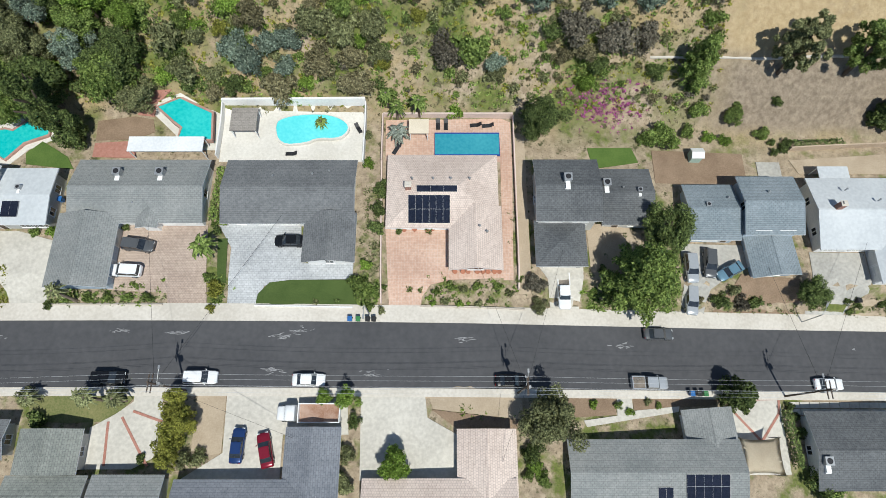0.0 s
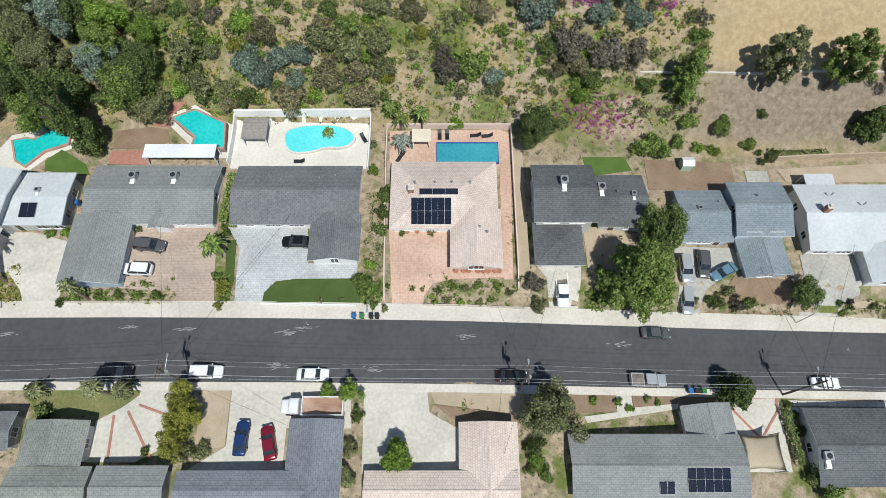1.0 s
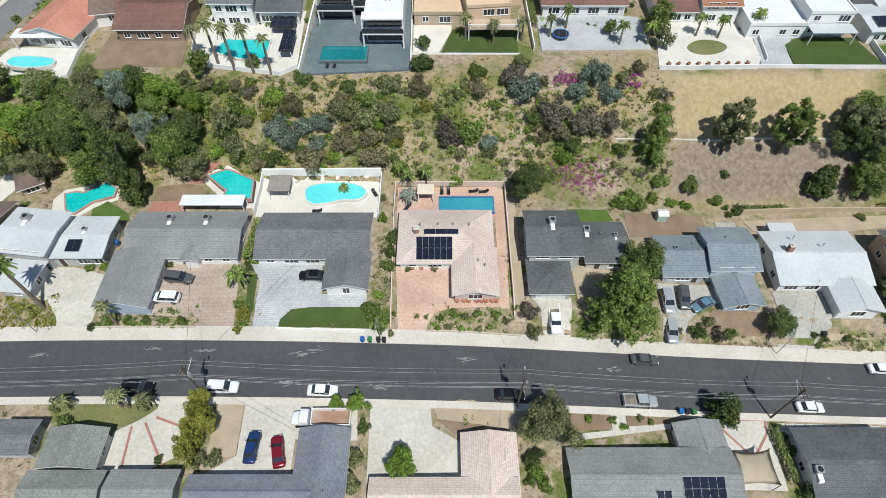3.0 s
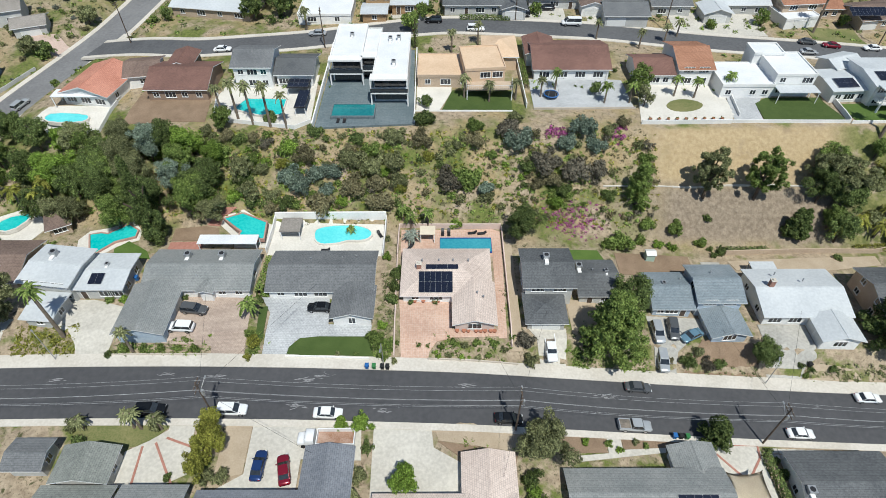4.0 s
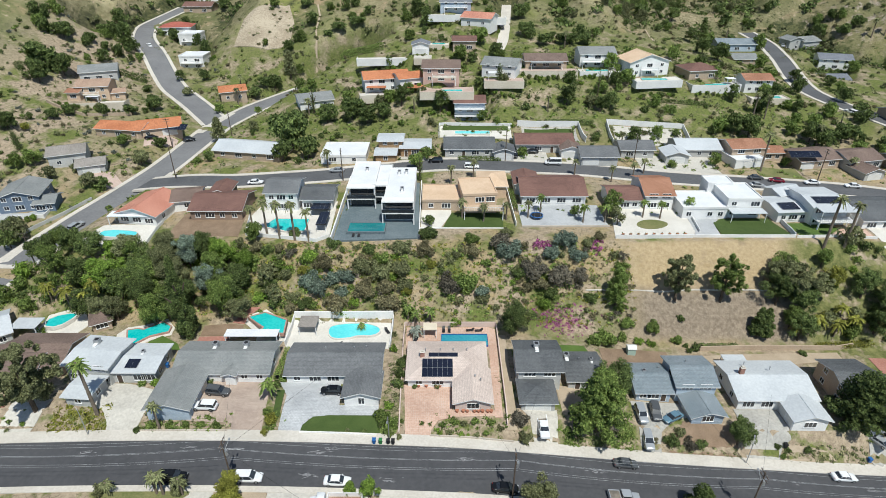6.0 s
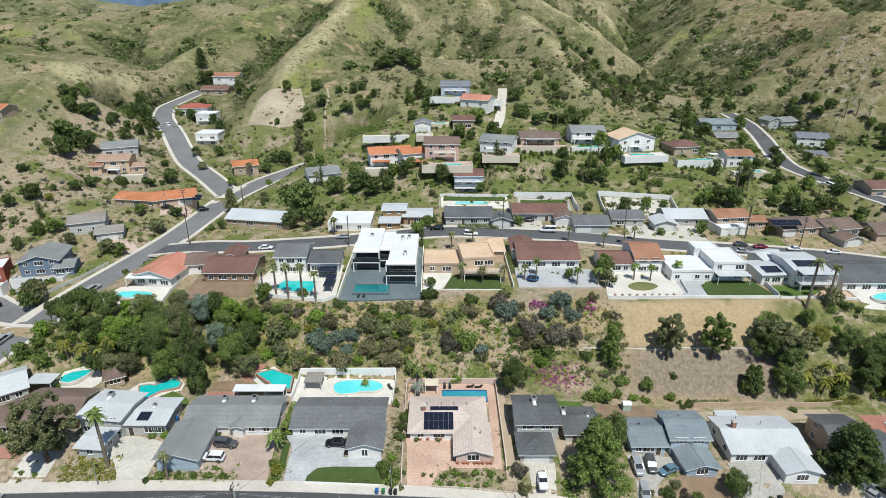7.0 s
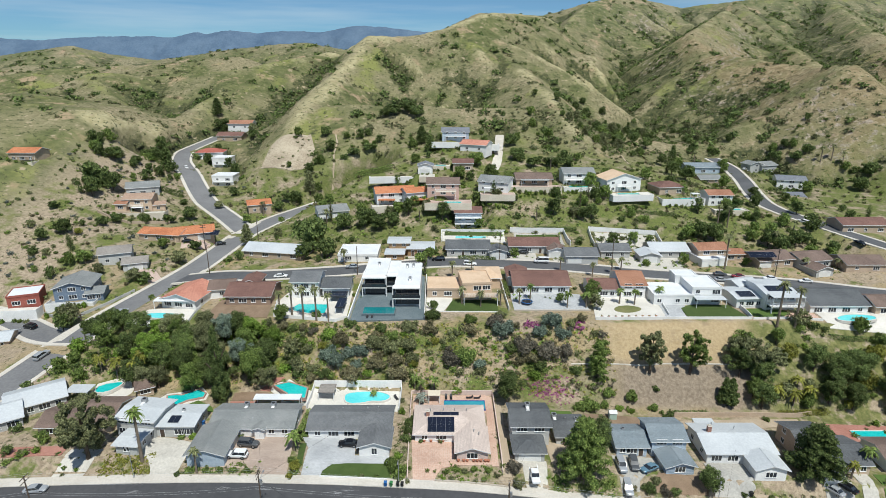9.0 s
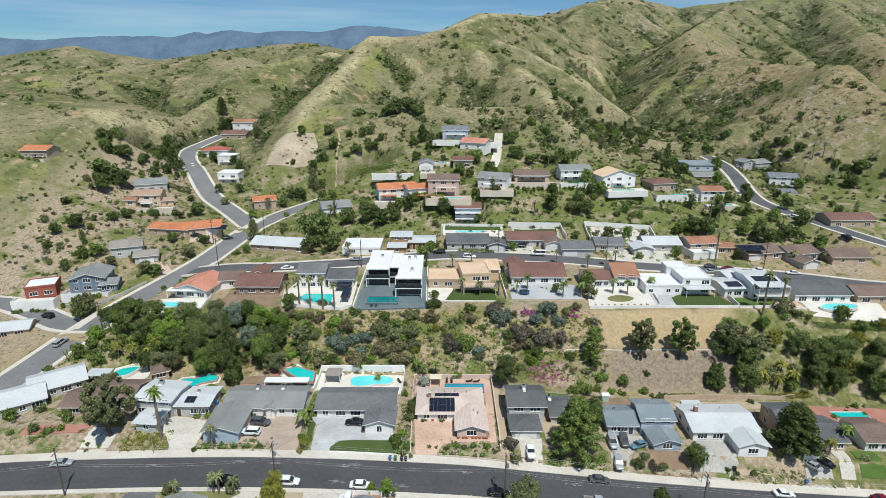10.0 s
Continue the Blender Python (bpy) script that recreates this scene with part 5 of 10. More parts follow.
block(home, 92.0, 32.6, 9.3, 11.5, 0, -3.55, 2.8, "gx", CHAR_SHINGLE, TAN_WALL, "S:dww")
block(home, 85.5, 26.6, 3.9, 6.3, 9, -3.83, 2.4, "gy", CHAR_SHINGLE, BLUE_SIDING, "S:G")
home = house("brown roofed white house beside a terraced garden", 104.5, 32.9, -4.05)
block(home, 104.5, 32.9, 8.2, 11.0, 0, -4.05, 2.8, "gx", BROWN_SHINGLE, WHITE, "S:WW W:w")
home = house("brown shingled house behind a big pine", -86.0, 38.3, 3.40)
block(home, -86.0, 38.3, 14.1, 11.4, 0, 3.40, 2.7, "gx", BROWN_SHINGLE, TAN_WALL, "S:wWw")
block(home, -89.5, 35.5, 12.8, 9.5, 0, 3.40, 2.6, "gx", BROWN_SHINGLE, TAN_WALL, "S:Ww")
home = house("long pale grey roofed house along the valley road", -105.5, 43.8, 2.90)
block(home, -105.0, 45.2, 13.4, 11.0, 36, 2.90, 2.9, "gx", METAL, GREY_WALL, "S:WwWw W:w")
block(home, -109.0, 37.0, 11.0, 11.0, 36, 2.80, 2.9, "gx", METAL, GREY_WALL, "S:WwW E:w")
home = house("small brown hip-roofed poolside pavilion", -80.9, 52.0, 3.46)
block(home, -80.9, 52.0, 5.0, 9.8, 29, 3.46, 2.4, "hip", BROWN_SHINGLE, TAN_WALL, "S:W")
home = house("dark grey shingled house below the street", -52.3, -0.7, 1.98)
block(home, -52.3, -0.7, 8.5, 5.8, 0, 1.98, 2.8, "gy", GREEN_SHINGLE, GREY_WALL, "N:WW E:w")
block(home, -51.9, -6.3, 10.8, 5.3, 0, 1.80, 2.8, "gx", GREEN_SHINGLE, GREY_WALL, "N:")
block(home, -41.2, -6.3, 9.5, 5.5, 0, 1.78, 2.8, "gx", GREY_SHINGLE, GREY_WALL, "N:w")
home = house("grey roofed house beside a lawn", -61.3, 0.8, 1.92)
block(home, -61.3, 0.8, 6.1, 5.2, 0, 1.92, 2.8, "gx", DARK_SHINGLE, GREY_WALL, "N:Ww E:w")
home = house("slate grey L-shaped house with a paved forecourt", -25.9, -6.6, 1.40)
block(home, -25.9, -6.6, 18.9, 4.9, 0, 1.40, 2.8, "gx", SLATE_SHINGLE, WHITE, "N:WwdW")
block(home, -17.5, -3.3, 7.5, 11.5, 0, 1.14, 2.8, "gy", SLATE_SHINGLE, WHITE, "N: W:gg")
home = house("pale pink roofed L-shaped house", -0.5, -6.6, 0.04)
block(home, -0.5, -6.6, 20.7, 5.0, 0, 0.04, 2.7, "gx", PINK_TILE, WHITE, "N:WwdW")
block(home, 6.0, -3.4, 8.2, 11.3, 0, -0.37, 2.7, "gy", PINK_TILE, WHITE, "N:w W:gg")
home = house("broad grey shingled house with solar panels", 29.7, -3.4, -3.01)
block(home, 29.7, -3.4, 24.4, 8.6, 0, -3.01, 2.8, "gx", GREY_SHINGLE, WHITE, "N:WwdW")
block(home, 38.4, 2.0, 7.4, 6.4, 4, -3.87, 2.8, "gy", GREY_SHINGLE, WHITE, "N:W")
home = house("charcoal roofed house beside a stepped slab drive", 61.5, -0.6, -6.10)
block(home, 61.5, -0.6, 15.9, 11.0, 0, -6.10, 3.0, "gx", CHAR_SHINGLE, WHITE, "N:WwW W:w")
home = house("orange tiled white house with a pool", -82.4, 86.7, 13.75)
block(home, -82.0, 87.2, 12.6, 14.2, -10, 13.75, 3.1, "gy", CORAL_TILE, WHITE, "S:WWW E:ww")
block(home, -73.5, 93.0, 8.6, 10.1, 11, 14.26, 3.0, "gx", BROWN_SHINGLE, WHITE, "S:w")
home = house("maroon shingled ranch house", -61.9, 87.8, 14.76)
block(home, -61.9, 87.8, 14.9, 13.7, 0, 14.76, 3.0, "gx", MAROON_SHINGLE, BROWN_WALL, "S:wWww")
block(home, -64.3, 95.2, 6.6, 8.6, 0, 14.74, 3.6, "gy", MAROON_SHINGLE, BROWN_WALL, "N:g")
home = house("white house with dark grey roofs by a pool", -44.1, 91.1, 14.98)
block(home, -45.3, 91.7, 9.8, 11.4, 0, 14.98, 5.6, "gx", DARK_SHINGLE, WHITE, "S:wWw")
block(home, -35.8, 92.1, 9.6, 10.8, 0, 15.04, 3.3, "gx", CHAR_SHINGLE, WHITE, "S:WWw")
home = house("tan flat-roofed house with a wooden deck", -0.1, 92.0, 15.23)
block(home, -0.1, 92.0, 13.2, 10.8, 0, 15.23, 3.0, "flat", TAN_ROOF, TAN_WALL, "S:wWw")
block(home, 8.5, 90.6, 9.2, 11.1, 6, 15.07, 5.8, "flat", TAN_ROOF, PEACH_WALL, "S:_WW")
block(home, 13.4, 100.1, 8.9, 11.8, 0, 15.41, 3.6, "hip", TAN_ROOF, PEACH_WALL, "N:g")
home = house("long maroon roofed white house with a patio", 30.2, 97.5, 15.08)
block(home, 30.2, 97.5, 19.1, 15.6, 0, 15.08, 3.0, "gx", MAROON_SHINGLE, WHITE, "S:WWWW")
block(home, 23.4, 101.3, 7.9, 9.9, 0, 15.31, 3.4, "gy", MAROON_SHINGLE, WHITE, "N:G")
home = house("maroon and orange tiled house with a round lawn", 49.8, 93.1, 14.73)
block(home, 49.8, 93.1, 9.8, 10.9, 0, 14.73, 3.0, "gx", MAROON_SHINGLE, WHITE, "S:wWw")
block(home, 59.2, 95.3, 8.9, 15.0, 0, 14.56, 4.4, "gx", BROWN_TILE, WHITE, "S:WW")
home = house("modern white flat-roofed house with a lawn", 70.3, 89.9, 14.38)
block(home, 70.0, 88.4, 12.0, 10.6, 0, 14.38, 3.4, "flat", WHITE_ROOF, WHITE, "S:w_ww")
block(home, 80.6, 89.2, 9.2, 10.6, 0, 14.38, 5.6, "flat", WHITE_ROOF, WHITE, "S:w_W E:ww")
block(home, 77.6, 95.6, 7.0, 5.0, 0, 14.38, 6.2, "flat", WHITE_ROOF, WHITE, "")
home = house("white two-storey house with rooftop solar panels", 92.6, 85.5, 14.30)
block(home, 92.8, 86.0, 9.8, 10.4, 4, 14.30, 3.3, "sx", METAL, WHITE, "S:wWw")
block(home, 101.2, 85.6, 10.4, 13.6, 0, 14.43, 5.4, "sx", METAL, WHITE, "S:WWW")
block(home, 96.5, 94.5, 9.0, 7.0, 20, 14.43, 3.6, "gx", METAL, WHITE, "")
home = house("charcoal roofed white house by a terrace pool", 117.8, 84.2, 14.17)
block(home, 117.8, 84.2, 18.6, 15.6, 0, 14.17, 3.0, "gx", CHAR_SHINGLE, WHITE, "S:WWWw")
home = house("brown roofed house at the terrace end", 135.9, 81.1, 14.07)
block(home, 135.9, 81.1, 16.3, 10.7, 0, 14.07, 3.0, "gx", BROWN_SHINGLE, TAN_WALL, "S:WwW")
home = house("white roofed bungalow behind a banked garden", -66.3, 132.0, 14.54)
block(home, -66.3, 132.0, 24.6, 12.3, -10, 14.54, 2.8, "gx", METAL, TAN_WALL, "S:wWwW")
home = house("small white flat-roofed house among trees", -33.5, 126.4, 15.62)
block(home, -33.5, 126.4, 14.6, 12.5, 0, 15.62, 2.8, "flat", WHITE_ROOF, WHITE, "S:Ww")
home = house("wood-clad house under pale grey roofs", -19.7, 123.5, 16.00)
block(home, -19.7, 123.5, 7.7, 7.5, 0, 16.00, 2.8, "sx", METAL, WOOD_WALL, "S:w")
block(home, -18.5, 130.3, 9.1, 8.6, 0, 16.22, 5.0, "sx", METAL, WOOD_WALL, "S:ww")
block(home, -10.2, 129.1, 10.9, 9.9, 0, 16.47, 3.0, "sx", METAL, WOOD_WALL, "S:dWw")
home = house("long slate roofed house with hedge and garage", 7.8, 129.6, 16.56)
block(home, 7.8, 129.6, 17.3, 12.5, 0, 16.56, 3.0, "gx", CHAR_SHINGLE, GREY_WALL, "S:wdWw")
block(home, 19.0, 124.7, 7.7, 7.6, 0, 16.34, 3.0, "gy", CHAR_SHINGLE, GREY_WALL, "S:G")
home = house("brown hip-roofed house with white gable", 33.7, 135.0, 16.13)
block(home, 33.7, 135.0, 20.4, 12.5, 0, 16.13, 3.0, "gx", MAROON_SHINGLE, GREY_WALL, "S:wWdw")
block(home, 41.7, 128.0, 7.6, 7.5, 0, 15.89, 3.0, "gy", BROWN_SHINGLE, WHITE, "S:G")
home = house("dark roofed house with garage and courtyard", 50.0, 124.4, 15.44)
block(home, 50.0, 124.4, 12.9, 11.3, 0, 15.44, 3.0, "gx", DARK_SHINGLE, GREY_WALL, "S:G_")
block(home, 64.8, 132.4, 12.2, 10.7, 0, 14.78, 3.0, "gx", DARK_SHINGLE, GREY_WALL, "S:Ww")
home = house("pale grey roofed house with white rear terrace", 77.1, 127.4, 14.11)
block(home, 77.1, 127.4, 8.7, 8.2, 0, 14.11, 3.0, "gy", METAL, GREY_WALL, "S:G")
block(home, 87.2, 136.4, 15.5, 12.5, 0, 13.78, 3.0, "gx", METAL, GREY_WALL, "S:WwW")
home = house("terracotta roofed house over a white garage", 102.3, 132.9, 12.90)
block(home, 102.3, 132.9, 13.3, 10.6, 6, 12.90, 5.2, "gx", BROWN_TILE, TAN_WALL, "S:WW")
block(home, 100.8, 128.6, 10.6, 9.6, 10, 12.77, 3.0, "flat", WHITE_ROOF, WHITE, "S:G")
block(home, 112.4, 133.5, 8.1, 7.8, 0, 12.88, 3.0, "gx", BROWN_TILE, TAN_WALL, "S:Ww")
home = house("brown roofed house covered with solar panels", 124.4, 129.9, 12.42)
block(home, 124.4, 129.9, 16.0, 12.5, 11, 12.42, 3.0, "gx", BROWN_SHINGLE, TAN_WALL, "S:GwW")
home = house("taupe roofed house with white garage", 139.7, 129.6, 12.05)
block(home, 139.7, 129.6, 14.2, 12.2, 13, 12.05, 3.2, "gx", BROWN_SHINGLE, GREY_WALL, "S:WwW")
block(home, 138.8, 120.5, 8.7, 8.3, 12, 11.22, 2.8, "gy", BROWN_SHINGLE, GREY_WALL, "S:G")
home = house("brown roofed house with a patio", 157.0, 125.8, 12.13)
block(home, 157.0, 125.8, 16.3, 12.5, 0, 12.13, 3.0, "gx", BROWN_SHINGLE, TAN_WALL, "S:wW")
home = house("grey roofed house beside the valley road", -53.2, 175.3, 19.48)
block(home, -53.2, 175.3, 14.5, 12.5, 22, 19.48, 3.0, "gx", GREY_SHINGLE, WHITE, "S:ww")
home = house("broad orange tiled villa on the hillside", -24.3, 177.2, 25.63)
block(home, -24.3, 177.2, 18.7, 12.5, 14, 25.63, 5.2, "gx", ORANGE_TILE, WHITE, "S:wWwW")
block(home, -14.8, 173.0, 10.8, 9.8, 22, 27.42, 4.2, "gx", ORANGE_TILE, WHITE, "S:WW")
home = house("salmon house with terrace pool", -1.7, 173.8, 30.20)
block(home, -1.7, 173.8, 15.2, 12.5, 0, 30.20, 5.4, "gx", BROWN_SHINGLE, SALMON_WALL, "S:wWw")
home = house("grey gabled hillside house", 22.6, 178.2, 31.08)
block(home, 22.6, 178.2, 14.7, 12.5, -19, 31.08, 4.6, "gx", GREY_SHINGLE, WHITE, "S:wWw")
home = house("low grey hillside house with a veranda", 41.2, 189.9, 31.95)
block(home, 41.2, 189.9, 18.0, 12.5, 0, 31.95, 3.0, "gx", BROWN_SHINGLE, TAN_WALL, "S:WWw")
home = house("two-storey white house behind cypresses", 63.1, 194.1, 31.41)
block(home, 63.1, 194.1, 15.7, 12.5, 0, 31.41, 5.4, "gx", GREY_SHINGLE, WHITE, "S:wWw")
home = house("white gabled house with a hillside pool", 80.8, 185.3, 29.95)
block(home, 80.8, 185.3, 18.4, 12.5, 13, 29.95, 5.6, "gy", TAN_ROOF, WHITE, "S:wWw")
home = house("brown hip-roofed hillside house", 105.7, 189.3, 27.68)
block(home, 105.7, 189.3, 14.7, 12.5, 10, 27.68, 3.6, "hip", MAROON_SHINGLE, TAN_WALL, "S:wW")
home = house("blue-grey roofed house at the road bend", 150.3, 256.2, 25.68)
block(home, 150.3, 256.2, 20.4, 12.5, 0, 25.68, 3.6, "gx", BLUE_SHINGLE, BLUE_SIDING, "S:wWw")
home = house("grey two-storey house with garage", 146.3, 235.6, 21.05)
block(home, 146.3, 235.6, 12.8, 11.2, 0, 21.05, 5.0, "gx", GREY_SHINGLE, TAN_WALL, "S:WG")
home = house("orange roofed white house with pool", 126.7, 182.1, 23.83)
block(home, 126.7, 182.1, 12.2, 10.8, 0, 23.83, 5.0, "gx", BROWN_TILE, WHITE, "S:wWw")
home = house("tall grey house on the knoll", 188.5, 269.6, 23.60)
block(home, 188.5, 269.6, 10.1, 9.3, 12, 23.60, 5.0, "gy", GREY_SHINGLE, GREY_WALL, "S:w")
block(home, 196.2, 271.3, 12.7, 11.2, 19, 23.75, 4.2, "gx", GREY_SHINGLE, GREY_WALL, "S:ww")
home = house("white house under slate blue gables", 199.7, 247.6, 18.40)
block(home, 199.7, 247.6, 16.2, 12.5, -17, 18.40, 5.0, "gx", SLATE_SHINGLE, WHITE, "S:wWw")
home = house("low slate roofed house below the road", 189.0, 230.2, 14.28)
block(home, 189.0, 230.2, 16.9, 12.5, 0, 14.28, 3.0, "gx", SLATE_SHINGLE, TAN_WALL, "S:Ww")
home = house("maroon roofed house by the east road", 178.1, 158.2, 17.94)
block(home, 178.1, 158.2, 20.9, 12.5, 0, 17.94, 3.6, "gx", MAROON_SHINGLE, TAN_WALL, "S:WwW")
home = house("dark gabled house with white garage", -10.5, 200.8, 34.80)
block(home, -10.5, 200.8, 8.3, 8.0, 0, 34.80, 4.0, "gy", SLATE_SHINGLE, WHITE, "S:G")
home = house("maroon roofed cottage on the hill", 8.2, 205.5, 35.55)
block(home, 8.2, 205.5, 10.9, 9.8, 0, 35.55, 4.0, "gx", MAROON_SHINGLE, TAN_WALL, "S:wW")
home = house("orange roofed house on the hill lane", 16.3, 232.2, 41.57)
block(home, 16.3, 232.2, 15.6, 12.5, -22, 41.57, 3.6, "gx", CORAL_TILE, WHITE, "S:ww")
home = house("pale blue house at the top of the lane", 5.1, 244.2, 46.03)
block(home, 5.1, 244.2, 15.8, 12.5, 0, 46.03, 4.6, "gx", SLATE_SHINGLE, BLUE_SIDING, "S:www")
home = house("tall pale blue three-storey hillside house", 9.1, 161.5, 18.61)
block(home, 9.1, 161.5, 12.4, 10.9, 0, 18.61, 6.8, "gx", MAROON_SHINGLE, BLUE_SIDING, "S:wWw")
home = house("red roofed house above the bend", -144.2, 271.4, 30.96)
block(home, -144.2, 271.4, 16.9, 12.5, 8, 30.96, 4.0, "hip", RED_TILE, WHITE, "S:wWw")
home = house("white cube house on the bank", -133.1, 260.7, 26.05)
block(home, -133.1, 260.7, 10.4, 9.5, 0, 26.05, 7.2, "flat", WHITE_ROOF, WHITE, "S:ww")
home = house("white balconied house by the bend", -124.8, 239.3, 20.40)
block(home, -124.8, 239.3, 11.9, 10.6, 0, 20.40, 6.2, "flat", WHITE_ROOF, WHITE, "S:wW")
home = house("white low house behind a hedge", -174.9, 250.2, 25.89)
block(home, -174.9, 250.2, 17.3, 12.5, 0, 25.89, 3.8, "flat", WHITE_ROOF, WHITE, "S:wW")
home = house("grey gabled house with glazed porch", -151.3, 199.8, 24.28)
block(home, -151.3, 199.8, 15.6, 12.5, 22, 24.28, 4.0, "gx", GREY_SHINGLE, GREY_WALL, "S:WWw")
home = house("tan tiled villa on a walled terrace", -144.2, 182.1, 20.72)
block(home, -144.2, 182.1, 13.4, 11.6, 10, 20.72, 5.6, "gx", TAN_TILE, PEACH_WALL, "S:wWw")
block(home, -149.6, 176.4, 6.2, 6.5, 0, 21.75, 3.0, "gx", BROWN_TILE, PEACH_WALL, "S:W")
block(home, -136.5, 182.7, 7.1, 7.1, 22, 20.04, 3.0, "gx", TAN_TILE, PEACH_WALL, "S:w")
home = house("orange tiled house with solar roof at the junction", -120.7, 153.8, 14.64)
block(home, -120.7, 153.8, 19.6, 10.5, -9, 14.64, 3.0, "gx", ORANGE_TILE, TAN_WALL, "S:wWw")
block(home, -109.1, 155.9, 16.7, 12.5, 22, 14.46, 3.2, "gx", ORANGE_TILE, TAN_WALL, "S:wG")
home = house("taupe gabled house with white garage door", -128.6, 129.2, 12.96)
block(home, -128.6, 129.2, 12.1, 10.7, 22, 12.96, 4.2, "gx", TAUPE_SHINGLE, GREY_WALL, "S:wW")
block(home, -119.1, 125.0, 9.4, 8.8, 22, 11.53, 3.0, "gx", TAUPE_SHINGLE, GREY_WALL, "S:G")
home = house("blue-grey gabled house with a deck", -128.3, 103.3, 9.17)
block(home, -128.3, 103.3, 12.4, 12.9, 14, 9.17, 4.8, "gy", GREY_SHINGLE, NAVY_WALL, "S:wWw E:ww")
block(home, -120.6, 101.4, 6.4, 8.0, 14, 9.0, 2.9, "gx", GREY_SHINGLE, NAVY_WALL, "S:Ww")
home = house("red and white flat-roofed house", -143.2, 98.6, 8.35)
block(home, -143.2, 98.6, 9.2, 8.6, 22, 8.35, 4.0, "flat", WHITE_ROOF, RED_WALL, "S:WW")
home = house("orange tiled cottage by the road", -93.7, 197.2, 16.18)
block(home, -93.7, 197.2, 11.9, 10.6, 22, 16.18, 4.0, "gx", ORANGE_TILE, TAN_WALL, "S:ww")
home = house("orange tiled house on a grassy knoll", -203.5, 198.0, 41.29)
block(home, -203.5, 198.0, 14.0, 12.1, 0, 41.29, 4.0, "gx", ORANGE_TILE, TAN_WALL, "S:wWw")
home = house("pale roofed garage building by the side street", -137.8, 75.5, 3.91)
block(home, -137.8, 75.5, 10.8, 8.7, 17, 3.91, 2.8, "gx", METAL, TAN_WALL, "S:WW")
home = house("maroon roofed house under the far ridge", -140.1, 298.2, 38.24)
block(home, -140.1, 298.2, 17.0, 12.5, 0, 38.24, 3.6, "gx", MAROON_SHINGLE, TAN_WALL, "S:wW")
home = house("terracotta roofed house under the far ridge", -138.2, 314.2, 44.40)
block(home, -138.2, 314.2, 16.9, 12.5, 0, 44.40, 3.6, "gx", BROWN_TILE, WHITE, "S:ww")

# ---- paving, lawns and pools ----
DRIVE = material("driveway_concrete", (0.42, 0.395, 0.35), (0.60, 0.57, 0.51), 3.0, 0.9, 0.1, spread=0.6)
WORN_DRIVE = material("worn_concrete", (0.31, 0.30, 0.275), (0.47, 0.45, 0.41), 3.0, 0.9, 0.15, spread=0.6)
DECK = material("pool_deck_concrete", (0.56, 0.53, 0.475), (0.68, 0.65, 0.595), 2.0, 0.9, 0.1)
TERRACOTTA = coursed("terracotta_pavers", (0.47, 0.30, 0.225), (0.60, 0.42, 0.33), (0.62, 0.52, 0.45), 0.42, 0.42, 0.035, shift=0.0)
PAVER = coursed("tan_block_pavers", (0.36, 0.28, 0.23), (0.50, 0.40, 0.33), (0.26, 0.21, 0.18), 0.4, 0.25, 0.03)
GREY_PAVER = coursed("grey_block_pavers", (0.36, 0.37, 0.38), (0.52, 0.53, 0.54), (0.28, 0.29, 0.30), 0.55, 0.35, 0.03)
BRICK_PAVING = coursed("red_brick_paving", (0.36, 0.16, 0.12), (0.46, 0.23, 0.18), (0.30, 0.18, 0.15), 0.3, 0.15, 0.02)
SLATE_DECK = coursed("slate_terrace_tiles", (0.11, 0.145, 0.16), (0.17, 0.205, 0.22), (0.09, 0.11, 0.12), 1.2, 0.6, 0.03)
TURF = material("artificial_turf", (0.045, 0.075, 0.018), (0.075, 0.11, 0.03), 1.0, 0.95, 0.5, spread=0.7)
LAWN = material("mown_lawn", (0.055, 0.105, 0.02), (0.11, 0.17, 0.04), 1.2, 0.95, 0.5, spread=0.8)
DRY_LAWN = material("patchy_lawn", (0.10, 0.13, 0.04), (0.24, 0.22, 0.10), 1.5, 0.95, 0.5, spread=0.7)
SOIL = material("bare_soil", (0.17, 0.115, 0.076), (0.31, 0.225, 0.155), 1.2, 0.95, 0.5, spread=0.8)
SAND = material("pale_dirt", (0.34, 0.27, 0.19), (0.46, 0.375, 0.28), 1.2, 0.95, 0.4, spread=0.7)
WATER = material("pool_water", (0.005, 0.43, 0.43), (0.045, 0.55, 0.52), 3.0, 0.04, 0.05, gloss=0.5)
AQUA = material("bright_pool_water", (0.10, 0.62, 0.66), (0.17, 0.72, 0.73), 3.0, 0.04, 0.05, gloss=0.5)
TEAL = material("dark_pool_water", (0.01, 0.15, 0.17), (0.02, 0.21, 0.22), 3.0, 0.04, 0.05, gloss=0.5)
DEEP = material("blue_pool_water", (0.03, 0.25, 0.33), (0.06, 0.33, 0.40), 3.0, 0.04, 0.05, gloss=0.5)
COPING = material("red_coping", (0.34, 0.20, 0.16), (0.46, 0.30, 0.25), 0.8, 0.85, 0.1)
STONE = material("retaining_stone", (0.42, 0.37, 0.31), (0.56, 0.50, 0.43), 0.8, 0.9, 0.3)


def soften(pts, times=2):
    for _ in range(times):
        pts = [q for (ax, ay), (bx, by) in zip(pts, pts[1:] + pts[:1]) for q in ((ax * 0.75 + bx * 0.25, ay * 0.75 + by * 0.25), (ax * 0.25 + bx * 0.75, ay * 0.25 + by * 0.75))]
    return pts


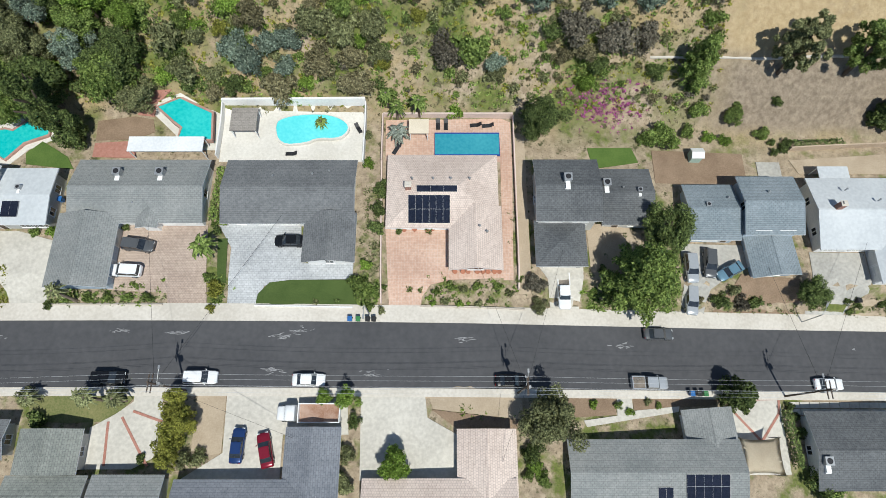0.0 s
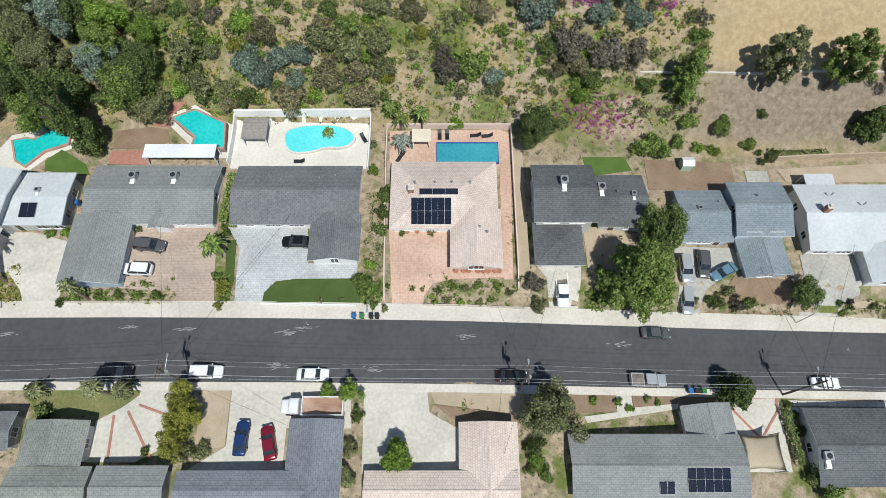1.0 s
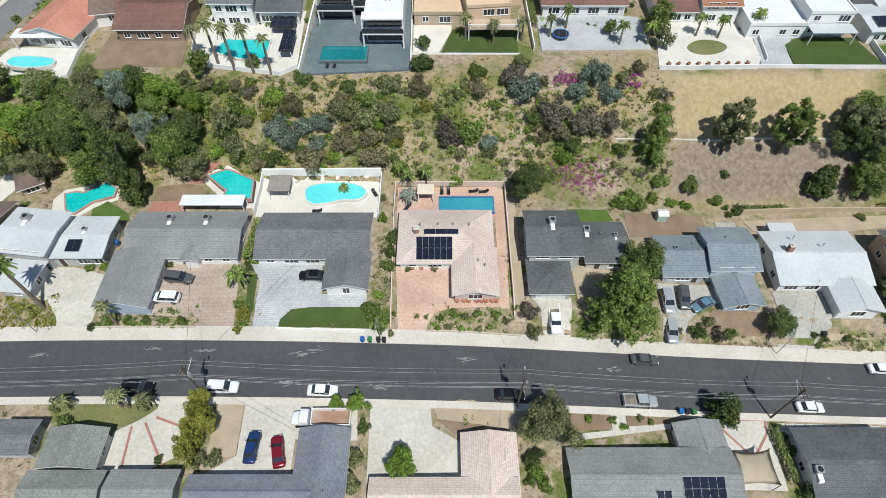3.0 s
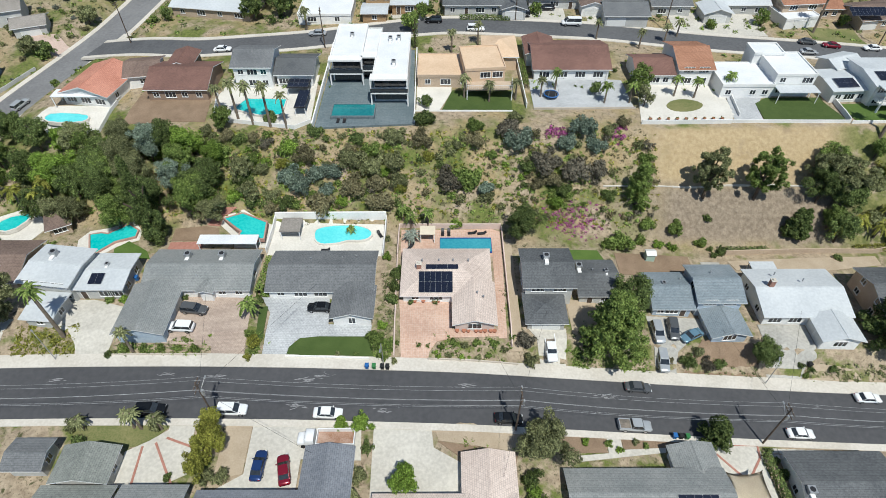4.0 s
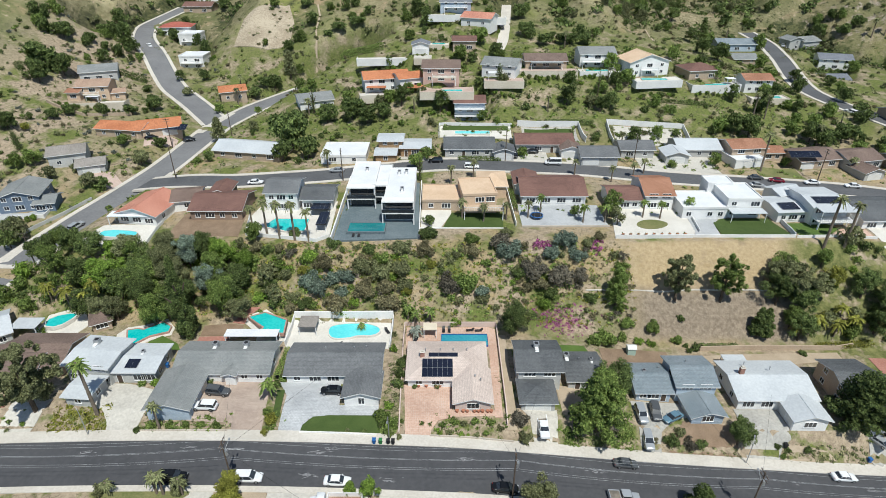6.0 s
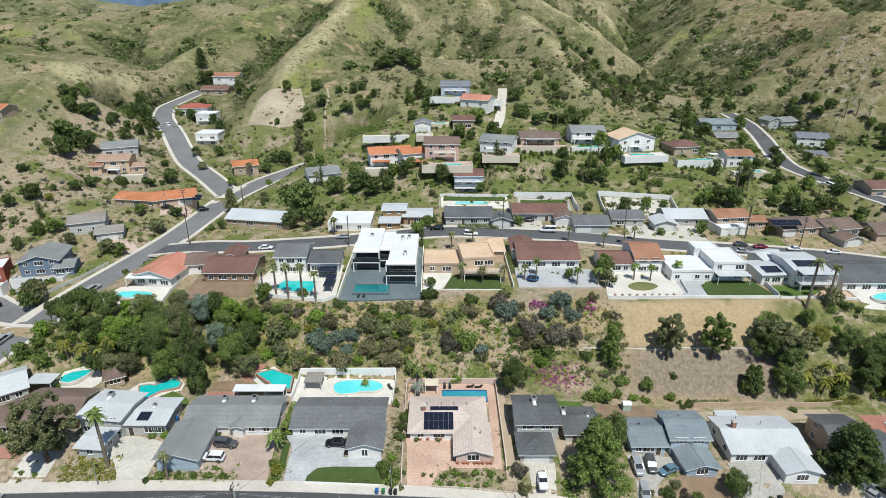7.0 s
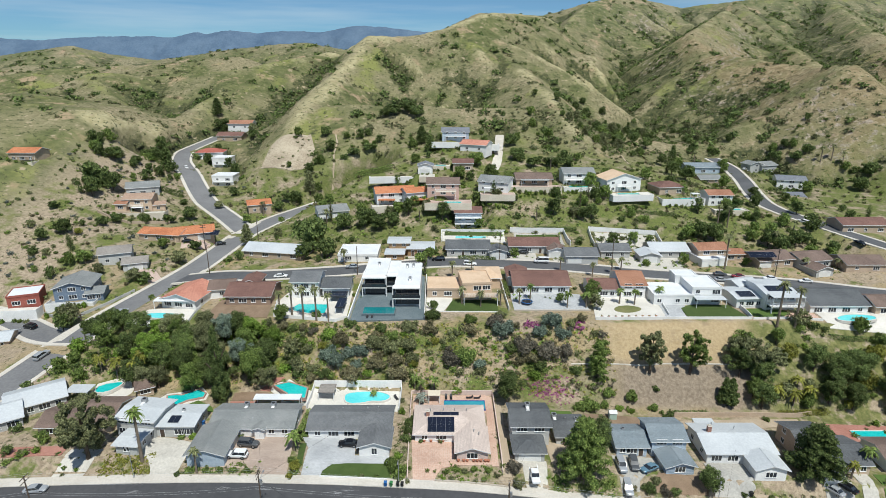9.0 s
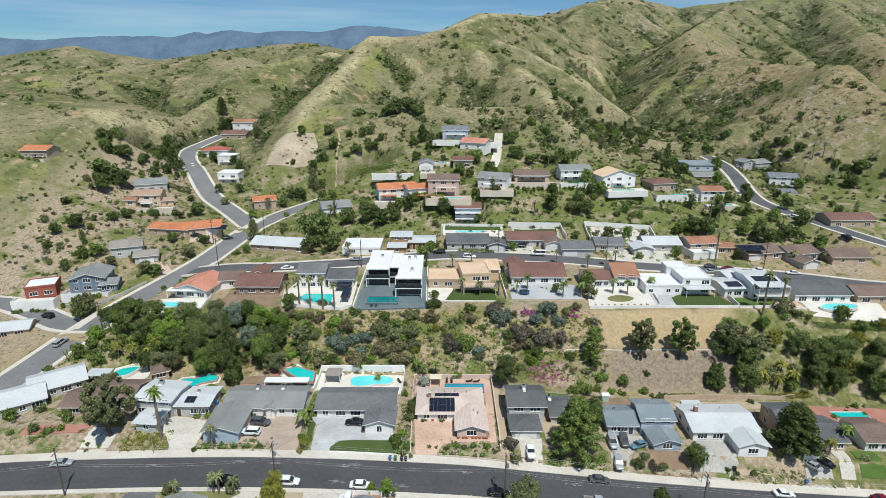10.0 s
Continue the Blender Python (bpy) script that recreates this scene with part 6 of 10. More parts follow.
def patch(name, label, category, mat, pts, lift=0.1, kind="structure"):
    """A paved or planted area that follows the ground, with a thin edge."""
    bm = bmesh.new()
    face = bm.faces.new([bm.verts.new((x, y, 0)) for x, y in pts])
    bmesh.ops.triangulate(bm, faces=[face])
    for _ in range(4):
        long = [e for e in bm.edges if e.calc_length() > 2.2]
        if not long:
            break
        bmesh.ops.subdivide_edges(bm, edges=long, cuts=1)
        bmesh.ops.triangulate(bm, faces=bm.faces)
    ext = bmesh.ops.extrude_face_region(bm, geom=list(bm.faces))
    up = {v for v in ext["geom"] if isinstance(v, bmesh.types.BMVert)}
    for v in bm.verts:
        v.co.z = ground_height(v.co.x, v.co.y) + (lift if v in up else -0.4)
    bmesh.ops.recalc_face_normals(bm, faces=bm.faces)
    return tagged(part(name, bm, mat), label, category, kind=kind)


def pool(label, mat, pts, rim=0.35, rim_mat=DECK, round_it=1, z=None, up=0.3):
    """A swimming pool: raised coping round a water surface."""
    pts = soften(pts, round_it) if round_it else pts
    n = len(pts)
    cx, cy = sum(p[0] for p in pts) / n, sum(p[1] for p in pts) / n
    if z is None:
        z = max(ground_height(*p) for p in pts) + up
    thing = new("swimming_pool")
    thing.location = (cx, cy, z)
    tagged(thing, label, "swimming pool")
    inner = [(x - cx, y - cy) for x, y in pts]
    outer = []
    area = sum(a[0] * b[1] - b[0] * a[1] for a, b in zip(inner, inner[1:] + inner[:1]))
    for k in range(n):
        ax, ay = inner[k - 1]
        bx, by = inner[(k + 1) % n]
        d = Vector((bx - ax, by - ay)).normalized() * (rim if area > 0 else -rim)
        outer.append((inner[k][0] + d.y, inner[k][1] - d.x))
    bm = bmesh.new()
    loops = [[bm.verts.new((x, y, h)) for x, y in ring] for ring, h in ((outer, -0.8), (outer, 0.06), (inner, 0.06), (inner, -0.3))]
    for a, b in zip(loops, loops[1:]):
        for k in range(n):
            bm.faces.new((a[k], a[(k + 1) % n], b[(k + 1) % n], b[k]))
    bmesh.ops.recalc_face_normals(bm, faces=bm.faces)
    part("coping", bm, rim_mat, thing)
    bm = bmesh.new()
    f = bm.faces.new([bm.verts.new((x, y, -0.06)) for x, y in inner])
    if f.normal.z < 0:
        f.normal_flip()
    bmesh.ops.triangulate(bm, faces=[f])
    part("water", bm, mat, thing, "clear still pool water")
    return thing


def wall_line(name, label, mat, pts, high, thick=0.2, sink=0.6, category="wall", top_z=None, kind="structure"):
    """A wall along places, its top at a height over the ground or level."""
    bm = bmesh.new()
    fine = []
    for (ax, ay), (bx, by) in zip(pts, pts[1:]):
        k = max(1, int(math.hypot(bx - ax, by - ay) / 3))
        fine += [Vector((ax + (bx - ax) * i / k, ay + (by - ay) * i / k, 0)) for i in range(k)]
    fine.append(Vector((*pts[-1], 0)))
    rows = []
    for i, p in enumerate(fine):
        d = (fine[min(i + 1, len(fine) - 1)] - fine[max(i - 1, 0)]).normalized()
        s = Vector((-d.y, d.x, 0)) * thick / 2
        g = ground_height(p.x, p.y)
        t = g + high if top_z is None else top_z
        rows.append([bm.verts.new((*(p + s).xy, min(g, t) - sink)), bm.verts.new((*(p + s).xy, t)), bm.verts.new((*(p - s).xy, t)), bm.verts.new((*(p - s).xy, min(g, t) - sink))])
    for a, b in zip(rows, rows[1:]):
        for k in range(3):
            bm.faces.new((a[k], a[k + 1], b[k + 1], b[k]))
    bm.faces.new(rows[0])
    bm.faces.new(rows[-1][::-1])
    bmesh.ops.recalc_face_normals(bm, faces=bm.faces)
    return tagged(part(name, bm, mat), label, category, kind=kind)


def rect(x0, x1, y0, y1):
    return [(x0, y0), (x1, y0), (x1, y1), (x0, y1)]


patch("pavement_pool_deck", "pale concrete deck round a green-blue pool", "pool deck", DECK, [(-75.0, 46.7), (-73.7, 49.3), (-70.3, 50.2), (-65.8, 52.5), (-63.0, 49.4), (-62.8, 46.9), (-66.5, 45.0), (-69.0, 42.2), (-73.7, 42.5)])
pool("L-shaped turquoise pool with red coping", WATER, [(-73.1, 48.1), (-71.0, 48.5), (-69.6, 48.2), (-66.3, 51.1), (-63.9, 49.4), (-63.7, 47.6), (-67.3, 46.1), (-69.7, 43.1), (-71.4, 44.2)], 0.35, COPING, 0)
patch("lawn_patch", "curved green lawn beside a pool", "lawn", LAWN, [(-66.8, 44.3), (-64.6, 46.5), (-60.1, 43.8), (-58.7, 41.6), (-61.0, 41.8), (-66.3, 42.4)], 0.12)
patch("driveway", "cream concrete driveway", "driveway", DRIVE, [(-72.8, 31.1), (-64.7, 31.0), (-59.1, 29.5), (-58.0, 27.0), (-59.0, 19.4), (-64.2, 19.5), (-65.0, 21.7), (-66.6, 23.9), (-71.6, 25.6)], 0.12)
patch("pavement_pool_deck", "pale deck round an angular pool", "pool deck", DECK, [(-47.6, 51.7), (-46.8, 53.7), (-43.0, 54.7), (-36.7, 51.9), (-36.0, 45.3), (-43.1, 45.2), (-43.6, 48.0)], 0.12)
pool("angular turquoise pool with red coping", WATER, [(-46.5, 52.4), (-43.2, 54.0), (-37.6, 51.2), (-37.1, 46.4), (-42.4, 46.5), (-42.0, 48.6), (-43.4, 49.7)], 0.4, COPING, 0)
patch("brick_terrace", "red brick paved terrace", "terrace", BRICK_PAVING, [(-50.3, 51.6), (-48.3, 54.9), (-44.4, 55.1), (-47.1, 53.3), (-47.5, 51.3)], 0.14)
patch("brick_terrace", "red brick paved path behind the house", "terrace", BRICK_PAVING, [(-56.2, 46.3), (-49.7, 46.8), (-49.3, 43.7), (-56.2, 43.8)], 0.14)
patch("lawn_patch", "bare brown garden plot", "garden", SOIL, [(-56.5, 50.4), (-50.6, 51.3), (-47.6, 50.8), (-47.0, 48.5), (-49.8, 47.1), (-56.2, 46.8)], 0.1)
patch("driveway", "tan block-paved driveway", "driveway", PAVER, [(-49.8, 32.3), (-36.3, 32.3), (-35.1, 19.5), (-40.8, 19.4), (-41.2, 21.6), (-50.0, 22.0)], 0.12)
patch("pavement_pool_deck", "broad pale concrete pool deck", "pool deck", DECK, [(-36.0, 53.2), (-12.9, 54.1), (-13.1, 43.5), (-36.0, 43.2)], 0.12)
pool("kidney-shaped bright aqua pool", AQUA, [(-27.7, 50.2), (-26.2, 51.4), (-22.3, 52.0), (-18.4, 51.8), (-15.8, 50.4), (-15.5, 48.8), (-17.1, 47.4), (-20.5, 47.6), (-22.3, 46.6), (-26.6, 46.3)], 0.3, DECK, 2)
patch("driveway", "silver-grey block-paved driveway", "driveway", GREY_PAVER, [(-34.6, 32.3), (-22.0, 32.5), (-21.4, 26.2), (-13.6, 26.2), (-13.7, 23.8), (-23.4, 23.6), (-26.8, 22.7), (-28.0, 19.5), (-32.1, 19.5), (-32.3, 28.6)], 0.12)
patch("artificial_lawn", "dark green artificial turf lawn", "lawn", TURF, [(-27.9, 19.9), (-27.7, 21.5), (-26.0, 23.2), (-22.6, 23.6), (-13.4, 23.7), (-12.8, 20.1)], 0.16)
patch("artificial_lawn", "dark green artificial turf strip", "lawn", TURF, [(-34.5, 30.0), (-33.0, 30.1), (-32.5, 23.1), (-33.8, 23.3)], 0.16)
patch("pavement_pool_deck", "terracotta tiled pool terrace", "pool deck", TERRACOTTA, [(-9.5, 51.2), (9.7, 51.7), (11.2, 51.0), (11.2, 43.7), (-9.3, 43.7)], 0.12)
patch("side_path", "terracotta tiled side path", "path", TERRACOTTA, [(9.3, 43.7), (11.2, 43.7), (10.7, 23.8), (9.2, 23.8)], 0.12)
pool("rectangular blue pool with dark blue tiled edge", DEEP, [(-1.3, 48.7), (9.2, 48.7), (9.2, 44.9), (-1.3, 44.9)], 0.22, material("blue_pool_tiles", (0.02, 0.06, 0.25), (0.04, 0.1, 0.33), 0.3, 0.3), 0, up=0.3)
patch("driveway", "terracotta tiled driveway and forecourt", "driveway", TERRACOTTA, [(-9.0, 32.3), (0.8, 32.3), (0.8, 25.5), (9.2, 25.5), (9.2, 24.1), (1.2, 23.8), (-1.9, 23.1), (-3.2, 21.3), (-3.4, 19.4), (-8.1, 19.4), (-8.7, 28.9)], 0.12)
patch("driveway", "concrete driveway to a garage", "driveway", DRIVE, [(14.4, 26.3), (21.6, 26.3), (21.5, 24.2), (21.0, 19.2), (16.7, 19.0), (16.0, 24.0)], 0.12)
patch("lawn_patch", "small green back lawn", "lawn", LAWN, [(23.9, 46.8), (31.5, 47.3), (32.5, 44.6), (24.6, 43.0)], 0.12)
patch("garden_bed", "bare tan side yard strip", "garden", SAND, [(11.6, 49.0), (13.4, 49.0), (13.4, 22.0), (11.4, 22.0)], 0.1)
patch("garden_bed", "tan gravel front garden", "garden", SAND, [(22.6, 33.5), (31.5, 32.5), (31.0, 26.0), (22.8, 24.0)], 0.1)
patch("driveway", "pale concrete driveway with parked cars", "driveway", WORN_DRIVE, [(37.6, 30.4), (47.9, 30.4), (48.5, 26.8), (45.6, 25.7), (43.8, 24.5), (42.0, 23.2), (41.2, 19.3), (37.6, 19.2)], 0.12)
patch("patio", "pale paved back patio", "patio", WORN_DRIVE, rect(53.0, 57.0, 42.0, 45.5), 0.12)
patch("garden_bed", "bare brown back yard", "garden", SOIL, rect(35.0, 50.8, 41.0, 47.0), 0.1)
patch("garden_bed", "dry brown front garden", "garden", SOIL, [(42.4, 19.6), (57.5, 19.8), (56.5, 25.0), (47.0, 25.6)], 0.1)
patch("driveway", "worn concrete driveway and court", "driveway", WORN_DRIVE, [(58.8, 29.4), (67.8, 29.4), (67.9, 23.0), (66.0, 22.0), (64.9, 20.1), (58.3, 20.0), (58.6, 25.2)], 0.12)
patch("garden_bed", "dry round planting bed", "garden", SAND, soften([(65.2, 19.6), (66.4, 21.6), (68.5, 22.4), (72.0, 22.2), (76.5, 21.6), (76.5, 19.6)], 1), 0.12)
patch("patio", "tan concrete back terrace", "patio", SAND, [(58.8, 45.9), (92.0, 48.6), (92.0, 46.0), (78.1, 43.6), (60.0, 43.4)], 0.12)
patch("lawn_patch", "mown front lawn", "lawn", DRY_LAWN, [(-58.2, 7.3), (-44.0, 7.3), (-43.4, 6.4), (-44.9, 4.7), (-47.4, 3.2), (-52.1, 3.0), (-57.7, 3.2)], 0.1)
patch("driveway", "pale concrete drive with red brick bands", "driveway", DRIVE, [(-43.4, 7.3), (-39.6, 7.3), (-38.3, -0.9), (-42.3, -3.0), (-48.6, -3.0), (-48.8, 2.4), (-45.6, 4.2), (-43.4, 5.9)], 0.1)
patch("driveway", "pale concrete drive and forecourt", "driveway", DRIVE, [(-30.5, 7.2), (-24.3, 7.2), (-23.3, 6.8), (-13.6, 6.4), (-13.2, 1.5), (-22.2, 1.5), (-22.2, -4.5), (-35.9, -4.5), (-30.2, -0.9)], 0.12)
patch("garden_bed", "bare dirt strip beside a drive", "garden", SAND, [(-34.6, 7.2), (-30.6, 7.2), (-30.4, -0.9), (-34.5, -1.7)], 0.1)
patch("driveway", "wide cream concrete drive and court", "driveway", DRIVE, [(-11.7, 7.2), (-2.6, 7.2), (-2.2, 3.8), (2.4, 1.3), (2.4, -4.5), (-11.4, -4.5)], 0.12)
patch("garden_bed", "dry gravel verge", "garden", SAND, [(-2.1, 7.0), (11.5, 7.0), (11.5, 3.6), (-1.4, 5.0)], 0.1)
patch("garden_bed", "brown mulch bed", "garden", SOIL, [(-1.6, 4.9), (11.0, 3.5), (10.5, 1.6), (2.4, 2.0)], 0.12)
patch("garden_bed", "flower bed with red soil", "garden", SOIL, [(15.5, 7.0), (25.6, 7.0), (25.4, 4.3), (15.5, 3.7)], 0.1)
patch("garden_bed", "planted roadside bed", "garden", SOIL, [(28.2, 7.0), (42.0, 7.0), (41.0, 5.8), (28.2, 5.0)], 0.1)
patch("front_walk", "pale concrete front walk", "path", DRIVE, [(25.8, 7.2), (28.0, 7.2), (28.1, 4.9), (35.3, 5.6), (35.1, 4.8), (20.9, 2.6), (20.5, 3.5), (25.6, 4.2)], 0.13)
patch("driveway", "concrete court with red brick bands", "driveway", DRIVE, [(43.0, 6.0), (46.7, 7.1), (51.4, 7.1), (51.2, -4.0), (43.0, -4.0)], 0.1)
patch("patio", "poolside tan terrace", "patio", DECK, [(-94.4, 46.9), (-94.1, 53.2), (-87.6, 55.0), (-84.0, 54.0), (-83.3, 49.7), (-85.0, 45.7)], 0.12)
pool("turquoise free-form pool among palms", WATER, [(-93.0, 48.8), (-92.6, 52.2), (-88.0, 53.8), (-87.0, 52.5), (-89.2, 48.2)], 0.35, DECK, 1, up=0.3)
patch("driveway", "steep concrete driveway", "driveway", DRIVE, [(-84.7, 26.5), (-77.6, 26.5), (-79.1, 19.1), (-85.7, 19.3)], 0.12)
patch("brick_terrace", "terraced red brick front garden", "terrace", BRICK_PAVING, [(-101.0, 27.5), (-86.0, 27.5), (-86.0, 24.5), (-101.0, 24.0)], 0.12)
patch("patio", "red tiled pool terrace", "patio", BRICK_PAVING, [(98.5, 39.0), (98.5, 47.0), (119.7, 47.0), (119.7, 39.0)], 0.12)
pool("small rectangular turquoise pool", WATER, [(103.0, 44.0), (112.0, 44.0), (112.0, 41.0), (103.0, 41.0)], 0.3, DECK, 0)
patch("driveway", "concrete driveway beside a dark house", "driveway", WORN_DRIVE, rect(83.6, 90.0, 19.2, 26.0), 0.12)
patch("lawn_patch", "small sloping front lawn", "lawn", LAWN, rect(97.0, 103.0, 22.0, 27.5), 0.12)
patch("front_walk", "stepped concrete front path", "path", DRIVE, rect(92.0, 95.5, 19.2, 27.5), 0.14)
# pale concrete gutters where streets meet
for name, pts in (("upper", [(-98.8, 107.5), (-95.4, 108.5), (-90.8, 125.0), (-94.0, 126.0)]), ("branch", [(-97.8, 160.0), (-94.8, 160.2), (-88.6, 182.5), (-91.4, 183.4)]), ("side", [(-120.4, 69.0), (-117.6, 68.6), (-115.4, 84.0), (-118.2, 84.6)])):
    bm = bmesh.new()
    across = [Vector((*q, near_line(ROADS["valley"][1], *q)[1])) for q in pts]
    low, top = [bm.verts.new(q - Vector((0, 0, 0.4))) for q in across], [bm.verts.new(q + Vector((0, 0, 0.17))) for q in across]
    bm.faces.new(top)
    for k in range(4):
        bm.faces.new((low[k], low[(k + 1) % 4], top[(k + 1) % 4], top[k]))
    bmesh.ops.recalc_face_normals(bm, faces=bm.faces)
    tagged(part("pavement_gutter", bm, CONCRETE), "pale concrete gutter across a street mouth", "pavement", kind="structure")
# terrace gardens
patch("pavement_pool_deck", "white tiled pool terrace", "pool deck", DECK, [(-97.2, 75.7), (-92.6, 80.9), (-77.9, 80.3), (-77.3, 71.8), (-86.0, 71.6)], 0.14)
pool("oval turquoise terrace pool", AQUA, [(-91.4, 75.8), (-90.2, 78.0), (-82.2, 77.3), (-80.8, 75.4), (-82.2, 74.0), (-88.9, 74.0)], 0.35, DECK, 1, up=0.25)
patch("garden_bed", "bare red-brown back yard", "garden", SOIL, [(-73.0, 73.5), (-72.0, 86.5), (-55.2, 86.5), (-53.6, 72.7)], 0.1)
patch("pavement_pool_deck", "white paved pool terrace with palms", "pool deck", DECK, [(-53.4, 83.7), (-51.6, 92.5), (-31.0, 92.5), (-30.2, 73.0), (-33.2, 70.5), (-51.7, 73.6)], 0.14)
pool("turquoise pool beside palm trunks", WATER, [(-48.3, 77.5), (-46.3, 82.0), (-37.1, 81.6), (-37.0, 75.0), (-42.1, 75.0)], 0.35, DECK, 0, up=0.2)
patch("pavement_terrace", "dark slate tiled terrace", "terrace", SLATE_DECK, [(-28.9, 70.6), (-28.6, 104.0), (-8.0, 104.0), (-7.2, 72.3)], 0.3)
pool("dark teal plunge pool in a raised slate surround", TEAL, rect(-25.6, -16.2, 74.0, 78.8), 0.45, SLATE_DECK, 0, up=0.75)
patch("lawn_patch", "flat green back lawn", "lawn", TURF, [(-1.0, 77.6), (1.5, 85.1), (15.4, 85.0), (15.0, 77.6)], 0.14)
patch("patio", "cream paved patio", "patio", DECK, [(-6.8, 77.6), (-7.0, 94.0), (1.6, 92.0), (1.2, 84.2), (-1.5, 77.6)], 0.14)
patch("patio", "grey paved patio with a trampoline", "patio", GREY_PAVER, [(20.1, 78.4), (20.0, 90.5), (42.6, 90.5), (43.1, 79.0)], 0.14)
patch("patio", "cream paved patio round a small lawn", "patio", DECK, [(43.4, 72.8), (46.5, 91.6), (66.1, 91.7), (65.0, 75.6), (63.4, 72.8)], 0.14)
patch("lawn_patch", "oval dry lawn", "lawn", DRY_LAWN, soften([(50.2, 79.6), (53.5, 82.3), (57.8, 82.0), (59.8, 79.6), (56.3, 77.0), (51.7, 77.0)], 2), 0.2)
patch("patio", "grey concrete side yard", "patio", GREY_PAVER, [(64.3, 73.2), (66.5, 88.0), (77.0, 88.1), (71.3, 78.6), (70.6, 73.2)], 0.14)
patch("lawn_patch", "deep green artificial lawn", "lawn", TURF, [(70.9, 73.2), (71.6, 80.5), (75.0, 83.0), (87.6, 83.2), (88.8, 72.2)], 0.18)
patch("lawn_patch", "bright green lawn", "lawn", LAWN, [(90.2, 77.0), (90.3, 80.3), (100.7, 80.9), (103.0, 76.6), (97.5, 72.2), (91.0, 72.2)], 0.14)
patch("patio", "pink paved terrace corner", "patio", TERRACOTTA, [(98.0, 72.0), (103.4, 76.4), (109.5, 76.4), (109.5, 72.0)], 0.16)
patch("pavement_pool_deck", "white pool terrace", "pool deck", DECK, [(110.4, 68.9), (110.5, 77.6), (134.6, 77.7), (134.8, 68.6)], 0.14)
pool("bright turquoise kidney pool", AQUA, [(114.1, 72.8), (119.1, 75.3), (126.2, 74.6), (126.0, 71.8), (119.6, 70.4), (114.3, 70.6)], 0.35, DECK, 2, up=0.3)
patch("pavement_pool_deck", "white raised pool terrace", "pool deck", DECK, rect(-2.0, 24.0, 141.5, 150.0), 0.3)
pool("long narrow turquoise pool behind the house", AQUA, rect(3.5, 16.0, 144.0, 147.0), 0.3, DECK, 0, up=0.4)
patch("patio", "pale concrete forecourt", "driveway", DRIVE, rect(-15.5, -6.0, 122.5, 128.5), 0.14)
patch("patio", "pale concrete forecourt", "driveway", DRIVE, rect(14.5, 34.0, 122.0, 131.0), 0.14)
patch("patio", "pale concrete forecourt", "driveway", DRIVE, rect(40.0, 51.0, 120.4, 128.5), 0.14)
patch("patio", "wide pale concrete forecourt", "driveway", DRIVE, rect(64.0, 90.0, 117.6, 131.0), 0.14)
patch("lawn_patch", "front lawn by the upper street", "lawn", DRY_LAWN, rect(103.0, 117.0, 115.0, 124.0), 0.14)
patch("patio", "pale concrete walled back yard", "patio", DRIVE, rect(62.0, 88.0, 140.5, 152.0), 0.14)
patch("patio", "walled back yard of worn concrete", "patio", WORN_DRIVE, rect(28.0, 48.0, 140.5, 150.0), 0.14)
patch("lawn_patch", "narrow green lawn under a yard wall", "lawn", TURF, rect(29.0, 47.0, 145.6, 149.2), 0.22)
patch("lawn_patch", "narrow green lawn above a pool", "lawn", TURF, rect(-1.0, 23.0, 147.9, 149.9), 0.38)

# ---- walls and fences ----
wall_line("wall_pool", "tall white painted wall behind a pool", WHITE, [(-36.1, 53.4), (-12.7, 53.6)], 1.7, 0.35, 3.0, top_z=5.0)
wall_line("wall_pool", "white painted side wall", WHITE, [(-36.2, 43.8), (-36.1, 53.2)], 1.4)
wall_line("wall_pool", "white painted side wall", WHITE, [(-12.8, 43.0), (-12.7, 53.4)], 1.6)
wall_line("wall_side", "pink block wall beside a terrace", PINK_WALL, [(-9.9, 51.9), (11.5, 51.9)], 1.0, 0.25, 2.0, top_z=3.1)
wall_line("wall_side", "pink block side wall", PINK_WALL, [(-9.9, 43.5), (-9.9, 51.8)], 1.2)
wall_line("wall_side", "pink block side wall", PINK_WALL, [(11.6, 51.8), (11.5, 22.5)], 1.0)
wall_line("wall_side", "low pink block wall between lots", PINK_WALL, [(-9.9, 43.5), (-9.3, 20.2)], 0.7)
wall_line("wall_front", "low white lawn kerb wall", WHITE, [(-28.0, 19.7), (-13.5, 19.6)], 0.45)
wall_line("wall_front", "low stone garden wall", STONE, [(-3.4, 19.9), (3.5, 19.9), (9.5, 19.8), (12.5, 19.7)], 0.5)
wall_line("wall_front", "low stone retaining kerb", STONE, [(-58.0, 19.8), (-41.5, 19.8)], 0.35)
wall_line("wall_garden", "curving tan retaining wall", TAN_WALL, [(59.0, 47.8), (64.0, 48.2), (78.0, 49.0), (92.0, 49.6), (97.0, 50.8)], 1.3)
wall_line("wall_terrace", "white terrace retaining wall with piers", WHITE, [(43.3, 72.4), (63.2, 72.4)], 1.0, 0.25, 2.5)
wall_line("wall_terrace", "white terrace edge with railing", WHITE, [(63.4, 72.6), (89.0, 71.8)], 0.8, 0.2, 2.5)
wall_line("wall_terrace", "grey retaining edge of a patio", STONE, [(20.0, 78.0), (43.3, 78.4)], 0.5, 0.25, 2.0)
wall_line("wall_terrace", "pale garden edge wall", WHITE, [(-7.2, 77.2), (15.4, 77.2)], 0.3, 0.25, 2.0)
wall_line("wall_terrace", "pale terrace wall above the slope", WHITE, [(89.2, 71.6), (109.8, 71.6)], 0.7, 0.2, 2.0)
